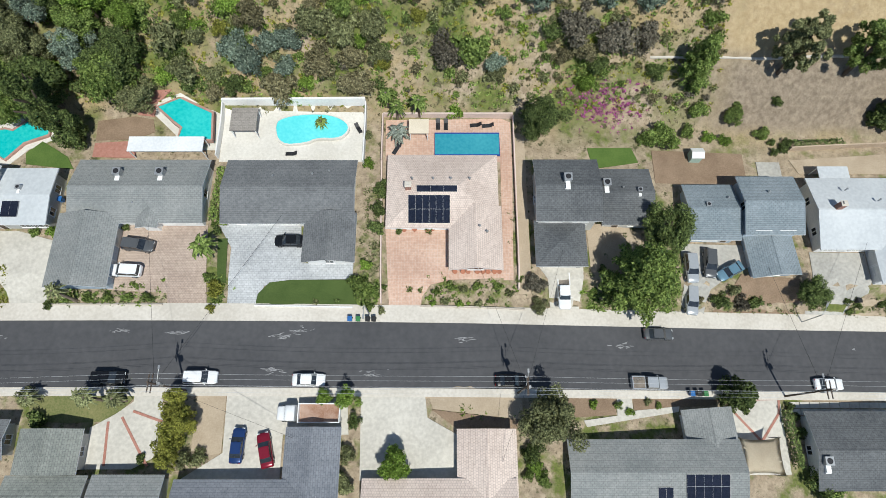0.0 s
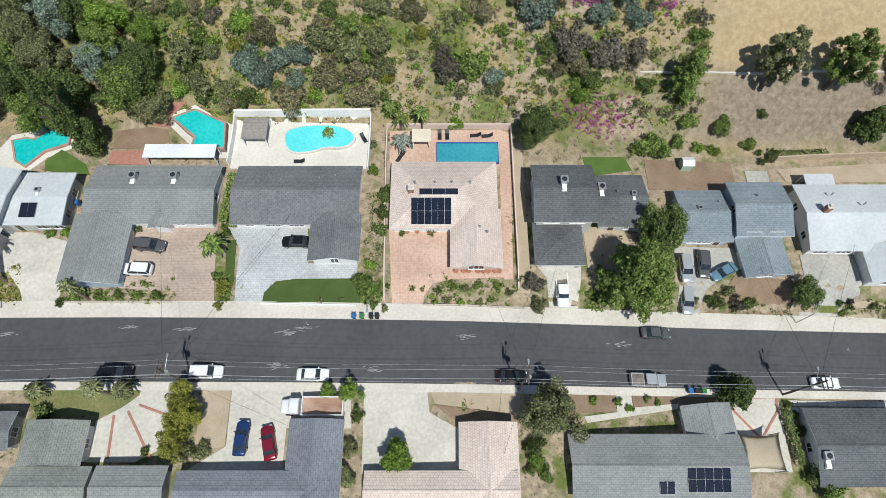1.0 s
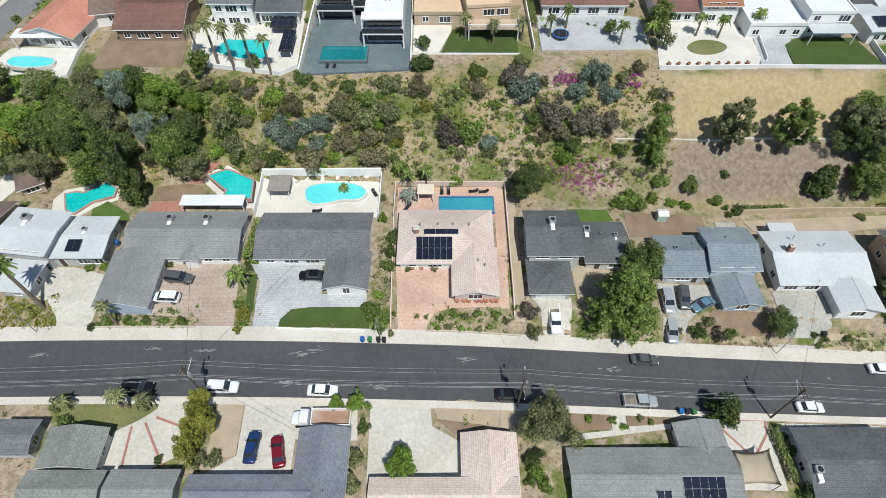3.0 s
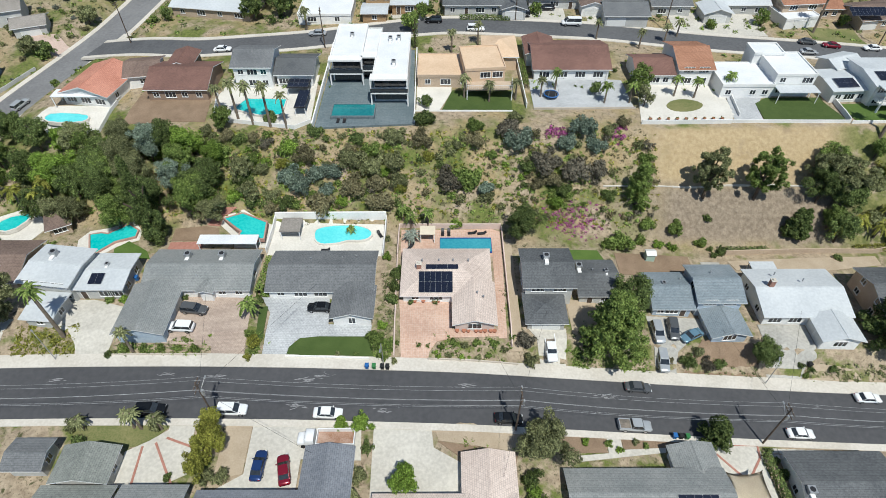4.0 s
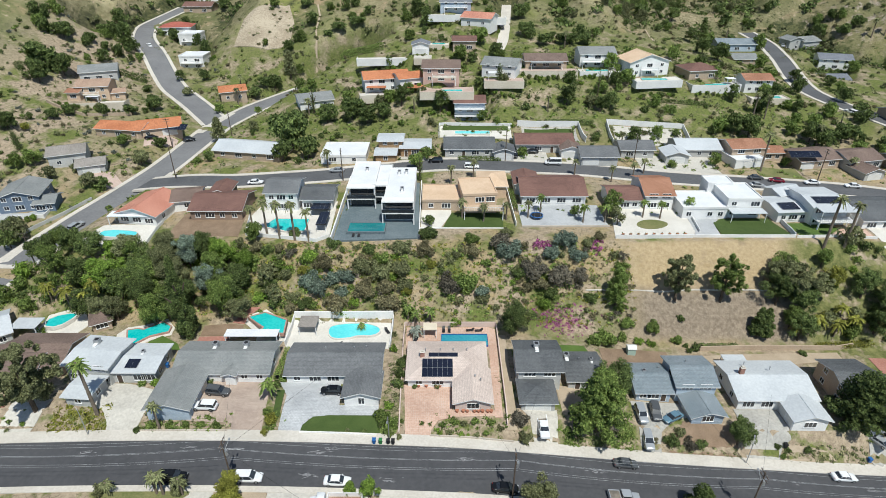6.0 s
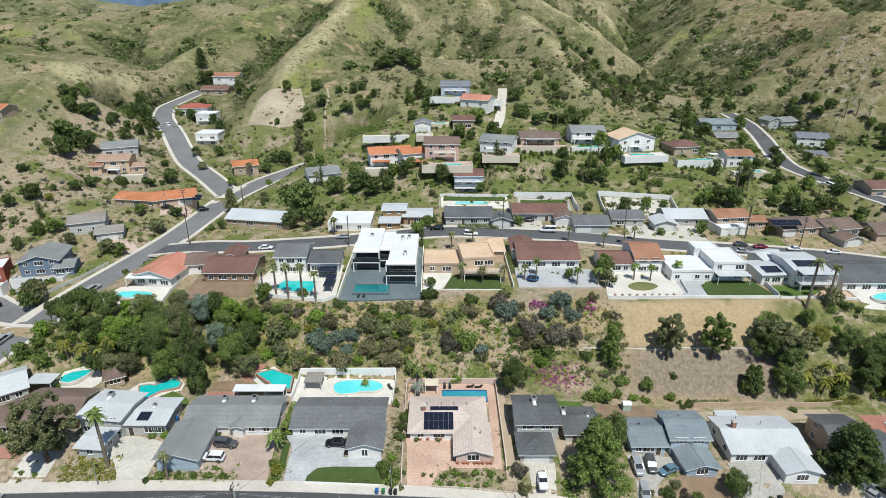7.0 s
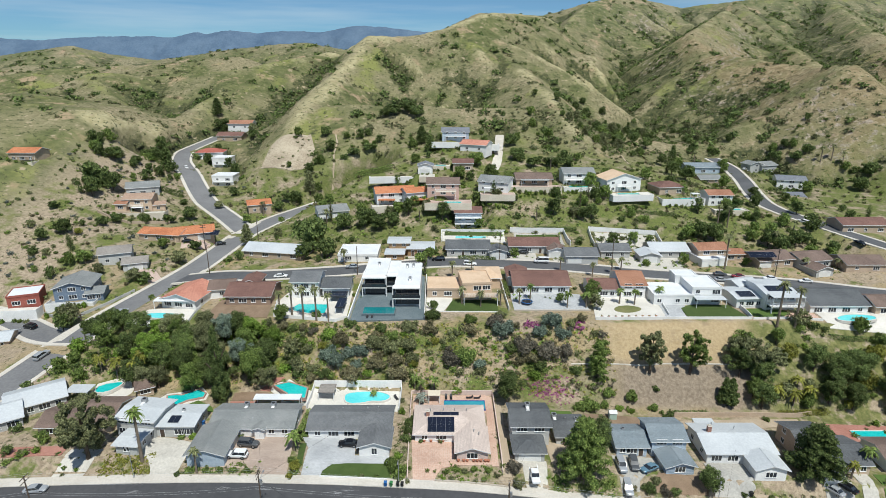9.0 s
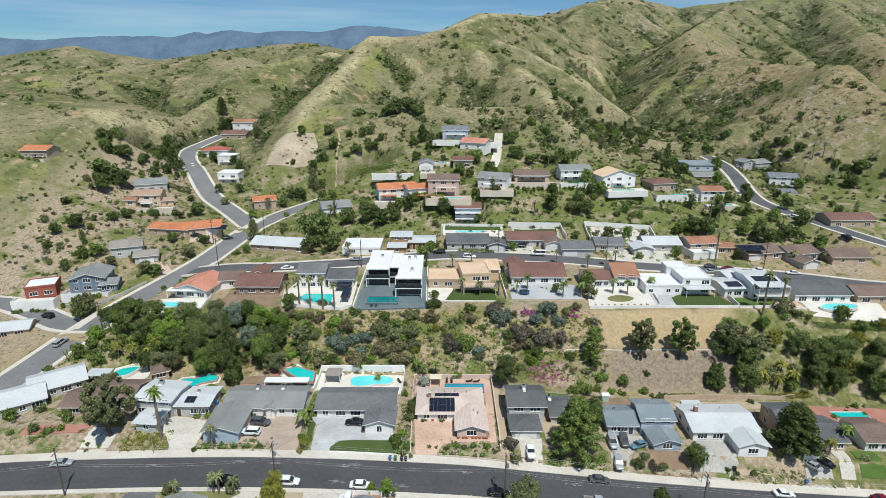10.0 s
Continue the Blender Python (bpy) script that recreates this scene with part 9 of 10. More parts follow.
plant("shrub", "yellow", -3.9, 64.6, 2.1, 1.8)
plant("shrub", "dark", -5.0, 72.4, 3.5, 3)
plant("shrub", "green", 6.1, 70.3, 2.8, 2.4)
plant("shrub", "brown", 6.6, 67.3, 3.15, 2.7)
plant("shrub", "purple", 13.5, 69.1, 4.2, 3.6)
plant("shrub", "blue", 15.9, 67.1, 4.55, 3.9)
plant("shrub", "green", 9.9, 65.1, 1.93, 1.65)
plant("shrub", "purple", 0.2, 59.8, 4.2, 3.6)
plant("shrub", "green", 4.7, 59.8, 4.55, 3.9)
plant("shrub", "blue", 8.3, 58.6, 2.8, 2.4)
plant("shrub", "purple", 21.0, 62.7, 4.9, 4.2)
plant("shrub", "brown", 22.8, 60.5, 3.5, 3)
plant("shrub", "purple", 27.5, 61.8, 4.9, 4.2)
plant("shrub", "blue", 26.4, 67.1, 3.32, 2.85)
plant("shrub", "blue", 30.0, 69.7, 4.2, 3.6)
plant("shrub", "blue", 32.3, 66.7, 3.32, 2.85)
plant("shrub", "bright", 23.5, 56.5, 2.62, 2.25)
plant("shrub", "dark", 25.1, 58.7, 2.8, 2.4)
plant("shrub", "dark", 34.9, 58.1, 2.45, 2.1)
plant("shrub", "green", 37.0, 49.1, 3.85, 3.3)
plant("shrub", "green", 43.0, 53.8, 2.62, 2.25)
plant("shrub", "green", 49.4, 53.3, 2.8, 2.4)
plant("shrub", "bright", 45.1, 49.7, 1.75, 1.5)
plant("shrub", "bright", 47.9, 49.1, 1.57, 1.35)
plant("shrub", "green", 54.7, 50.5, 2.1, 1.8)
plant("shrub", "dark", 58.1, 48.0, 1.57, 1.35)
plant("shrub", "olive", 8.8, 57.2, 2.27, 1.95)
plant("shrub", "bright", 2.1, 52.4, 1.93, 1.65)
plant("shrub", "bright", -33.9, 65.6, 2.8, 2.4)
plant("shrub", "dark", -38.9, 73.2, 2.45, 2.1)
plant("shrub", "yellow", -35.1, 62.7, 2.27, 1.95)
plant("shrub", "dark", -28.6, 68.9, 2.45, 2.1)
plant("shrub", "yellow", -9.5, 58.5, 2.27, 1.95)
plant("shrub", "bright", -13.2, 61.2, 2.1, 1.8)
plant("shrub", "bright", -22.3, 55.8, 2.1, 1.8)
plant("shrub", "green", -9.0, 54.8, 2.1, 1.8)
plant("shrub", "brown", -21.2, 65.6, 2.27, 1.95)
plant("shrub", "bright", -24.6, 54.3, 1.75, 1.5)
plant("shrub", "green", -28.7, 57.1, 1.93, 1.65)
plant("shrub", "olive", -37.2, 56.8, 2.45, 2.1)
plant("shrub", "olive", -39.3, 61.7, 2.8, 2.4)
plant("shrub", "green", -41.5, 63.5, 2.62, 2.25)
plant("shrub", "dark", -42.9, 59.7, 2.8, 2.4)
plant("shrub", "bright", -44.6, 56.8, 2.45, 2.1)
plant("shrub", "dark", -41.4, 55.5, 2.45, 2.1)
plant("shrub", "brown", -37.3, 54.8, 2.45, 2.1)
plant("shrub", "dark", -34.0, 55.5, 2.8, 2.4)
plant("shrub", "green", -48.6, 63.8, 3.5, 3)
plant("shrub", "brown", -47.2, 67.8, 2.62, 2.25)
plant("shrub", "olive", -52.0, 68.7, 2.45, 2.1)
plant("shrub", "dark", -44.7, 67.1, 2.27, 1.95)
plant("shrub", "purple", -38.9, 66.9, 2.1, 1.8)
plant("shrub", "brown", -42.0, 67.6, 2.1, 1.8)
plant("shrub", "olive", 2.3, 66.7, 1.75, 1.5)
plant("shrub", "purple", 32.5, 62.4, 3.5, 3)
plant("shrub", "dark", 17.9, 62.8, 2.8, 2.4)
plant("shrub", "brown", 19.6, 59.9, 2.27, 1.95)
plant("shrub", "olive", 15.4, 73.3, 2.62, 2.25)
plant("shrub", "brown", 39.1, 71.8, 2.45, 2.1)
plant("shrub", "olive", 35.6, 69.7, 2.27, 1.95)
plant("shrub", "dark", 56.3, 55.0, 1.57, 1.35)
plant("shrub", "dark", 83.0, 47.4, 1.4, 1.2)
plant("pine", "green", 40.7, 57.3, 11, 3.9)
plant("broad", "dark", 15.1, 49.0, 9, 4.6)
plant("sparse", "olive", 55.6, 58.6, 12, 4.6)
plant("sparse", "green", 66.6, 58.4, 12.5, 4.3)
plant("cone", "dark", 75.8, 52.7, 8, 3.2)
plant("broad", "dark", 79.9, 57.7, 9, 5)
plant("broad", "dark", 84.2, 52.0, 8, 4)
plant("broad", "green", 81.7, 62.7, 7, 3.5)
plant("broad", "green", -76.3, 64.6, 8.8, 4.5)
plant("broad", "olive", -68.6, 65.0, 8.8, 4.5)
plant("broad", "dark", -59.5, 64.7, 7.7, 4.0)
plant("broad", "bright", -54.6, 64.2, 7.7, 4.0)
plant("broad", "dark", -77.7, 56.8, 8.8, 4.5)
plant("broad", "green", -70.9, 57.7, 8.8, 4.5)
plant("broad", "olive", -64.6, 58.5, 8.8, 4.7)
plant("broad", "dark", -73.2, 62.0, 7.7, 3.9)
plant("broad", "green", -52.1, 53.6, 9.9, 6.0)
plant("broad", "blue", -57.6, 57.9, 7.7, 4.0)
plant("broad", "dark", -49.8, 58.0, 7.7, 3.8)
plant("broad", "olive", -80.3, 52.1, 6.6, 3.4)
plant("broad", "green", -66.8, 54.4, 6.6, 3.4)
plant("broad", "green", -67.4, 50.9, 6.6, 2.9)
plant("cone", "dark", -58.8, 46.6, 22, 3.5)
plant("broad", "dark", -62.4, 52.6, 9.9, 5.2)
plant("broad", "dark", -70.6, 54.2, 9.9, 5.4)
plant("broad", "olive", -67.8, 60.5, 9.9, 4.7)
plant("broad", "dark", -72.2, 56.8, 9.9, 4.7)
plant("broad", "bright", -80.1, 58.5, 9.9, 4.9)
plant("broad", "dark", -88.2, 59.9, 8.8, 4.5)
plant("broad", "green", -96.4, 63.3, 8.8, 4.5)
plant("broad", "olive", -77.6, 64.7, 8.8, 4.5)
plant("broad", "dark", -89.1, 67.7, 7.7, 3.9)
plant("broad", "green", -100.0, 73.7, 6.6, 3.6)
plant("broad", "blue", -62.9, 63.5, 8.8, 4.3)
plant("broad", "dark", -51.9, 55.1, 8.8, 4.5)
plant("broad", "olive", -48.3, 52.6, 6.6, 3.4)
plant("broad", "green", -67.7, 50.2, 8.8, 4.3)
plant("broad", "green", -55.7, 60.9, 7.7, 3.9)
plant("broad", "olive", -77.1, 51.9, 6.6, 3.4)
plant("broad", "dark", -84.2, 52.3, 7.7, 3.6)
plant("broad", "bright", -48.7, 62.1, 6.6, 3.4)
palm(-89.3, 54.5, 6, 2.6, "yellow")
palm(-84.3, 53.8, 6, 2.6, "yellow")
palm(-83.0, 56.0, 6, 2.4, "yellow")
palm(-94.6, 56.3, 5, 2.2, "yellow")
plant("sparse", "olive", 82.4, 59.4, 9.5, 7.2)
plant("broad", "dark", 85.6, 56.6, 7, 4.4)
plant("sparse", "olive", 88.5, 58.4, 8, 4.5)
plant("broad", "dark", 100.9, 58.9, 8, 4.2)
plant("broad", "dark", 105.3, 56.1, 9, 5)
plant("broad", "dark", 112.1, 56.9, 9, 5)
plant("broad", "dark", 102.9, 53.3, 8, 4.2)
plant("broad", "dark", 109.0, 52.4, 8, 4.2)
plant("broad", "dark", 120.1, 54.3, 8, 4.6)
plant("broad", "dark", 121.3, 51.5, 8, 4.5)
plant("broad", "dark", 124.4, 58.0, 7, 4)
plant("broad", "green", 82.5, 54.1, 6, 2.8)
plant("broad", "yellow", 94.2, 60.6, 6, 3)
plant("cone", "dark", 74.2, 52.9, 8, 2.4)
plant("broad", "yellow", 119.0, 61.4, 5, 3)
plant("broad", "green", 92.8, 64.8, 5, 2.6)
palm(83.8, 52.6, 4.5, 2.4, "yellow")
palm(88.5, 53.2, 4.5, 2.4, "yellow")
palm(93.1, 52.8, 4.5, 2.4, "yellow")
palm(97.1, 53.1, 5, 2.4, "yellow")
palm(94.4, 54.7, 5, 2.2, "yellow")
plant("pine", "green", 28.9, 22.9, 15, 6.6)
plant("broad", "dark", 33.7, 31.1, 9, 4.8)
plant("broad", "dark", 56.9, 22.1, 6.5, 3.8)
plant("broad", "olive", 14.8, 4.0, 8, 5.4)
plant("broad", "bright", -6.5, -2.1, 4.6, 2.7)
plant("pine", "dark", 43.4, 7.1, 7, 3)
plant("broad", "yellow", -36.1, 6.2, 5.5, 2.3)
plant("broad", "yellow", -36.0, 3.9, 5.5, 2.3)
plant("broad", "yellow", -36.0, 1.7, 5.5, 2.3)
plant("broad", "yellow", -36.7, -0.8, 5.5, 2.3)
plant("broad", "yellow", -34.7, 2.8, 5.5, 2.3)
plant("broad", "bright", -13.3, 6.5, 4.2, 2.1)
plant("broad", "bright", -16.6, 6.6, 3, 1.4)
plant("pine", "dark", 81.9, 25.8, 13, 6.4)
plant("sparse", "olive", -79.4, 23.8, 15, 6.8)
plant("shrub", "olive", -58.1, 6.9, 2.38, 1.7)
plant("shrub", "olive", -45.5, 6.5, 2.52, 1.8)
plant("shrub", "dark", -56.0, 3.5, 2.24, 1.6)
plant("shrub", "olive", -35.5, -1.7, 2.1, 1.5)
plant("shrub", "olive", -33.2, -1.7, 2.24, 1.6)
plant("shrub", "olive", -13.0, -1.0, 2.38, 1.7)
plant("shrub", "olive", -13.5, -4.9, 2.8, 2)
plant("shrub", "dark", -12.3, 3.2, 1.96, 1.4)
plant("shrub", "dark", 12.5, -0.8, 2.8, 2)
plant("shrub", "green", 13.9, -4.5, 2.24, 1.6)
plant("shrub", "bright", 12.8, -2.7, 2.1, 1.5)
plant("shrub", "dark", 54.5, -4.7, 3.64, 2.6)
plant("shrub", "green", 56.2, -6.6, 3.36, 2.4)
plant("shrub", "dark", 53.7, 2.0, 1.68, 1.2)
plant("shrub", "purple", 14.0, 23.1, 2.94, 2.1)
plant("shrub", "olive", 14.8, 20.1, 2.52, 1.8)
plant("shrub", "dark", -9.9, 38.5, 2.38, 1.7)
plant("shrub", "dark", -10.1, 34.8, 2.38, 1.7)
plant("shrub", "dark", -10.3, 31.8, 2.24, 1.6)
plant("shrub", "bright", -12.0, 42.9, 1.82, 1.3)
plant("shrub", "olive", -12.2, 48.1, 1.4, 1)
plant("shrub", "green", -12.7, 22.9, 3.08, 2.2)
plant("shrub", "bright", -11.6, 25.8, 1.68, 1.2)
plant("shrub", "green", -10.4, 22.2, 1.82, 1.3)
plant("shrub", "dark", -33.9, 38.9, 1.54, 1.1)
plant("shrub", "green", -33.9, 35.7, 1.68, 1.2)
plant("shrub", "green", -34.1, 32.7, 1.4, 1)
plant("shrub", "dark", -34.7, 31.3, 1.26, 0.9)
plant("shrub", "yellow", -33.7, 22.0, 2.24, 1.6)
plant("shrub", "yellow", -34.3, 19.3, 1.4, 1)
plant("shrub", "green", -35.0, 23.8, 1.4, 1)
plant("shrub", "green", -55.7, 20.8, 1.4, 1)
plant("shrub", "green", -52.8, 20.8, 1.4, 1)
plant("shrub", "green", -49.7, 20.8, 1.4, 1)
plant("shrub", "green", -46.7, 20.8, 1.4, 1)
plant("shrub", "green", -43.9, 20.8, 1.4, 1)
plant("shrub", "dark", -58.3, 19.7, 1.26, 0.9)
plant("shrub", "bright", -59.1, 30.8, 1.96, 1.4)
plant("shrub", "green", -62.0, 30.7, 1.4, 1)
plant("shrub", "dark", 43.7, 21.6, 2.66, 1.9)
plant("shrub", "purple", 47.1, 21.3, 2.24, 1.6)
plant("shrub", "olive", 45.6, 23.0, 2.1, 1.5)
plant("shrub", "dark", 49.3, 21.4, 2.1, 1.5)
plant("shrub", "dark", 64.9, 21.9, 1.26, 0.9)
plant("shrub", "dark", 67.0, 21.5, 1.12, 0.8)
plant("shrub", "dark", 70.9, 21.6, 1.54, 1.1)
plant("shrub", "green", 65.7, 20.5, 1.12, 0.8)
plant("shrub", "green", -1.0, 22.1, 1.26, 0.9)
plant("shrub", "green", 1.2, 22.7, 1.4, 1)
plant("shrub", "olive", 3.1, 22.4, 1.26, 0.9)
plant("shrub", "green", 5.1, 22.8, 1.4, 1)
plant("shrub", "green", 8.3, 22.7, 1.54, 1.1)
plant("shrub", "olive", 0.3, 20.7, 1.12, 0.8)
plant("shrub", "bright", 2.5, 20.3, 1.12, 0.8)
plant("shrub", "olive", 5.5, 20.4, 1.12, 0.8)
plant("shrub", "green", 7.3, 20.9, 1.12, 0.8)
plant("shrub", "olive", 10.1, 22.0, 1.12, 0.8)
plant("shrub", "bright", -1.5, 20.3, 0.98, 0.7)
plant("shrub", "dark", -6.8, 31.4, 1.12, 0.8)
plant("shrub", "dark", -2.2, 31.5, 1.12, 0.8)
plant("shrub", "green", 34.0, 48.7, 2.24, 1.6)
plant("shrub", "green", 36.6, 50.1, 2.8, 2)
plant("shrub", "green", 41.4, 50.5, 2.24, 1.6)
plant("shrub", "dark", 56.4, 47.3, 1.4, 1)
plant("shrub", "dark", 58.9, 49.1, 1.4, 1)
plant("shrub", "dark", 56.3, 49.1, 1.26, 0.9)
plant("shrub", "bright", 22.0, 5.7, 1.26, 0.9)
plant("shrub", "green", 25.8, 5.6, 1.26, 0.9)
plant("shrub", "bright", 27.5, 4.8, 1.12, 0.8)
plant("shrub", "olive", 30.3, 6.2, 1.12, 0.8)
plant("shrub", "green", 32.0, 5.7, 0.98, 0.7)
plant("shrub", "dark", 52.6, 5.7, 1.26, 0.9)
plant("shrub", "dark", 53.1, 4.1, 1.26, 0.9)
plant("shrub", "green", 12.0, -3.8, 1.68, 1.2)
plant("shrub", "dark", -41.0, -1.7, 1.26, 0.9)
plant("shrub", "dark", -48.5, 31.6, 1.12, 0.8)
plant("shrub", "green", -35.3, 32.4, 0.84, 0.6)
plant("shrub", "green", -11.0, 19.6, 1.26, 0.9)
plant("shrub", "olive", -9.2, 19.2, 1.12, 0.8)
plant("shrub", "brown", 40.2, 21.7, 1.4, 1)
plant("shrub", "olive", 18.4, 4.8, 1.4, 1)
plant("shrub", "dark", 24.6, 25.7, 1.4, 1)
plant("shrub", "green", 26.0, 22.5, 1.68, 1.2)
palm(-35.3, 27.6, 4.5, 2.3, "green")
palm(-48.8, 6.3, 4.5, 1.5, "olive")
palm(-44.4, 6.0, 4, 1.6, "olive")
palm(-56.7, 6.2, 3, 1.5, "olive")
palm(-54.4, 20.4, 6, 1.6, "olive")
palm(-19.9, 49.9, 1.8, 1.3, "green")
palm(-7.3, 48.1, 2.5, 2.2, "silver")
palm(-7.5, 51.5, 4, 1.8, "green")
palm(-3.9, 51.9, 5, 1.8, "green")
palm(-9.2, 53.4, 4, 1.6, "green")
palm(-67.3, 23.1, 13, 2.2, "green")
palm(-47.6, 6.1, 5, 1.7, "olive")
palm(96.3, 29.1, 6, 2.2, "green")
palm(90.9, 25.9, 4, 1.8, "yellow")
palm(-42.6, 71.9, 10, 1.9, "olive")
palm(-38.6, 71.0, 10.5, 1.9, "olive")
palm(-46.4, 73.9, 9.5, 1.9, "olive")
palm(-35.0, 70.6, 8.5, 1.8, "olive")
palm(-50.6, 76.0, 7, 1.8, "olive")
palm(1.5, 103.1, 6, 1.7, "olive")
palm(8.4, 107.5, 6, 1.7, "olive")
palm(4.2, 82.4, 5.5, 1.8, "olive")
palm(9.9, 80.8, 5, 1.7, "olive")
palm(16.1, 81.8, 5, 1.7, "olive")
palm(22.1, 83.1, 5, 1.6, "olive")
palm(61.7, 136.5, 6, 1.8, "olive")
palm(58.8, 111.3, 5, 1.6, "olive")
palm(63.3, 115.1, 5, 1.6, "olive")
palm(50.8, 106.9, 5, 1.5, "olive")
palm(38.7, 158.1, 6, 1.5, "olive")
palm(-11.9, 158.0, 6, 1.8, "olive")
palm(40.2, 110.9, 5, 1.5, "olive")
palm(104.3, 121.2, 13, 2.2, "olive")
palm(119.3, 161.9, 9, 1.8, "olive")
palm(122.6, 159.7, 9, 1.8, "olive")
palm(144.9, 148.6, 9, 2.2, "olive")
palm(134.2, 142.1, 8, 2, "olive")
palm(-53.5, 165.0, 6, 2.2, "olive")
palm(135.2, 122.5, 5, 2, "olive")
palm(148.7, 124.1, 4, 2, "olive")
palm(94.5, 68.4, 14, 2.2, "olive")
palm(99.8, 68.6, 12, 1.8, "olive")
palm(-38.0, 116.8, 6, 2, "olive")
palm(-93.6, 208.8, 6, 2, "olive")
palm(-90.0, 191.5, 7, 2, "olive")
palm(152.6, 270.0, 9, 2, "olive")
palm(220.6, 255.2, 9, 2, "olive")
palm(225.6, 253.3, 9, 2, "olive")
palm(228.9, 248.2, 9, 2, "olive")
palm(54.5, 216.4, 7, 1.8, "olive")
palm(53.5, 83.6, 5, 1.8, "green")
palm(58.0, 82.9, 5, 1.8, "green")
palm(36.6, 80.6, 5, 1.8, "green")
palm(66.4, 85.3, 5, 1.8, "green")
palm(42.4, 80.7, 5, 1.8, "green")
palm(25.9, 86.0, 5, 1.8, "green")
plant("column", "dark", 59.6, 168.6, 11, 1)
plant("column", "dark", 63.8, 172.2, 11, 1)
plant("column", "dark", -51.6, 165.5, 11, 1)
plant("column", "dark", -7.9, 105.8, 9, 0.8)
plant("column", "dark", 20.8, 168.5, 9, 1.6)
plant("column", "dark", -149.3, 134.8, 7, 1.2)
plant("column", "dark", -151.7, 137.1, 6, 1)
plant("column", "dark", 189.5, 168.0, 9, 1.4)
plant("column", "dark", 97.9, 194.1, 6, 0.9)
plant("column", "dark", 120.7, 229.7, 7, 1)
plant("broad", "dark", -53.9, 136.6, 13, 8.2)
plant("broad", "dark", -46.0, 126.3, 7, 4.5)
plant("broad", "dark", -54.0, 124.9, 7, 4.5)
plant("broad", "dark", -45.0, 157.4, 7, 5)
plant("broad", "dark", -35.6, 158.0, 8, 5.5)
plant("broad", "dark", -29.3, 154.5, 7, 5)
plant("broad", "dark", -23.6, 156.5, 6, 4)
plant("pine", "olive", -84.9, 150.7, 9, 3.4)
plant("broad", "green", -9.2, 115.1, 5, 3)
plant("broad", "green", -6.4, 122.0, 4, 2.5)
plant("broad", "dark", -16.8, 162.0, 8, 3.6)
plant("broad", "dark", -2.0, 156.9, 8, 4)
plant("broad", "green", -21.8, 163.9, 5, 3)
plant("broad", "dark", 46.6, 162.5, 8, 4.2)
plant("broad", "dark", 63.2, 161.3, 7, 4)
plant("broad", "dark", 59.4, 159.9, 6, 3.5)
plant("shrub", "dark", 30.8, 159.2, 2.5, 2.4)
plant("shrub", "dark", 76.8, 161.6, 2.5, 2.4)
plant("shrub", "green", 85.6, 162.7, 2.5, 2.6)
plant("shrub", "dark", 13.6, 172.4, 3, 2.6)
plant("broad", "dark", 112.0, 148.7, 8, 5.4)
plant("broad", "dark", 106.4, 151.7, 7, 4.5)
plant("broad", "dark", 135.5, 140.9, 7, 5)
plant("broad", "dark", 144.3, 144.9, 7, 5)
plant("broad", "dark", 133.2, 145.2, 7, 4.4)
plant("broad", "green", 128.6, 149.2, 5, 3)
plant("broad", "dark", 136.9, 164.0, 5, 3)
plant("broad", "dark", 113.9, 170.7, 7, 3.2)
plant("broad", "dark", 153.5, 198.6, 6, 3.4)
plant("broad", "dark", 126.6, 218.3, 8, 5)
plant("broad", "dark", 122.2, 226.2, 8, 4.6)
plant("pine", "dark", 134.3, 258.0, 11, 3.5)
plant("broad", "dark", 124.4, 248.5, 7, 4)
plant("broad", "dark", 134.3, 176.8, 5, 3)
plant("broad", "dark", 198.7, 251.4, 5, 3)
plant("broad", "dark", 161.8, 175.4, 6, 4)
plant("broad", "green", 146.4, 136.5, 5, 3.4)
plant("broad", "dark", 161.3, 163.9, 4, 3)
plant("broad", "dark", 229.1, 229.9, 8, 6)
plant("broad", "dark", 237.9, 238.3, 8, 6)
plant("broad", "dark", 156.7, 139.6, 5, 3)
plant("broad", "dark", -169.3, 192.2, 10, 8)
plant("broad", "dark", -162.1, 192.2, 9, 7)
plant("broad", "dark", -165.5, 180.2, 9, 6)
plant("broad", "dark", -174.1, 218.8, 7, 6)
plant("pine", "dark", -156.6, 238.1, 12, 4.2)
plant("broad", "dark", -153.7, 239.8, 6, 3.4)
plant("broad", "dark", -160.3, 225.8, 4, 3)
plant("broad", "dark", -120.5, 178.0, 6, 4)
plant("broad", "dark", -126.2, 170.9, 4, 3.4)
plant("broad", "dark", -135.1, 166.7, 4, 3.4)
plant("broad", "dark", -145.6, 161.7, 4, 3.8)
plant("broad", "dark", -148.6, 156.6, 4, 3)
plant("broad", "dark", -158.1, 144.5, 6, 4)
plant("broad", "dark", -162.9, 138.1, 5, 3.4)
plant("broad", "dark", -172.0, 161.8, 3, 3)
plant("shrub", "dark", -161.2, 129.7, 3, 3)
plant("broad", "green", -138.9, 125.9, 6, 3.4)
plant("broad", "green", -144.5, 124.6, 5, 3.4)
plant("broad", "olive", -129.6, 118.2, 4, 3)
plant("broad", "olive", -113.2, 112.3, 5, 3.4)
plant("broad", "dark", -110.6, 112.7, 4, 3)
plant("broad", "yellow", -152.4, 145.3, 3, 2.2)
plant("broad", "green", -116.6, 142.3, 4, 3)
plant("broad", "olive", -105.5, 130.8, 5, 3.4)
plant("broad", "dark", -103.9, 144.1, 4, 2.6)
plant("broad", "green", -95.3, 182.0, 4, 3)
plant("broad", "dark", -112.4, 217.0, 5, 3)
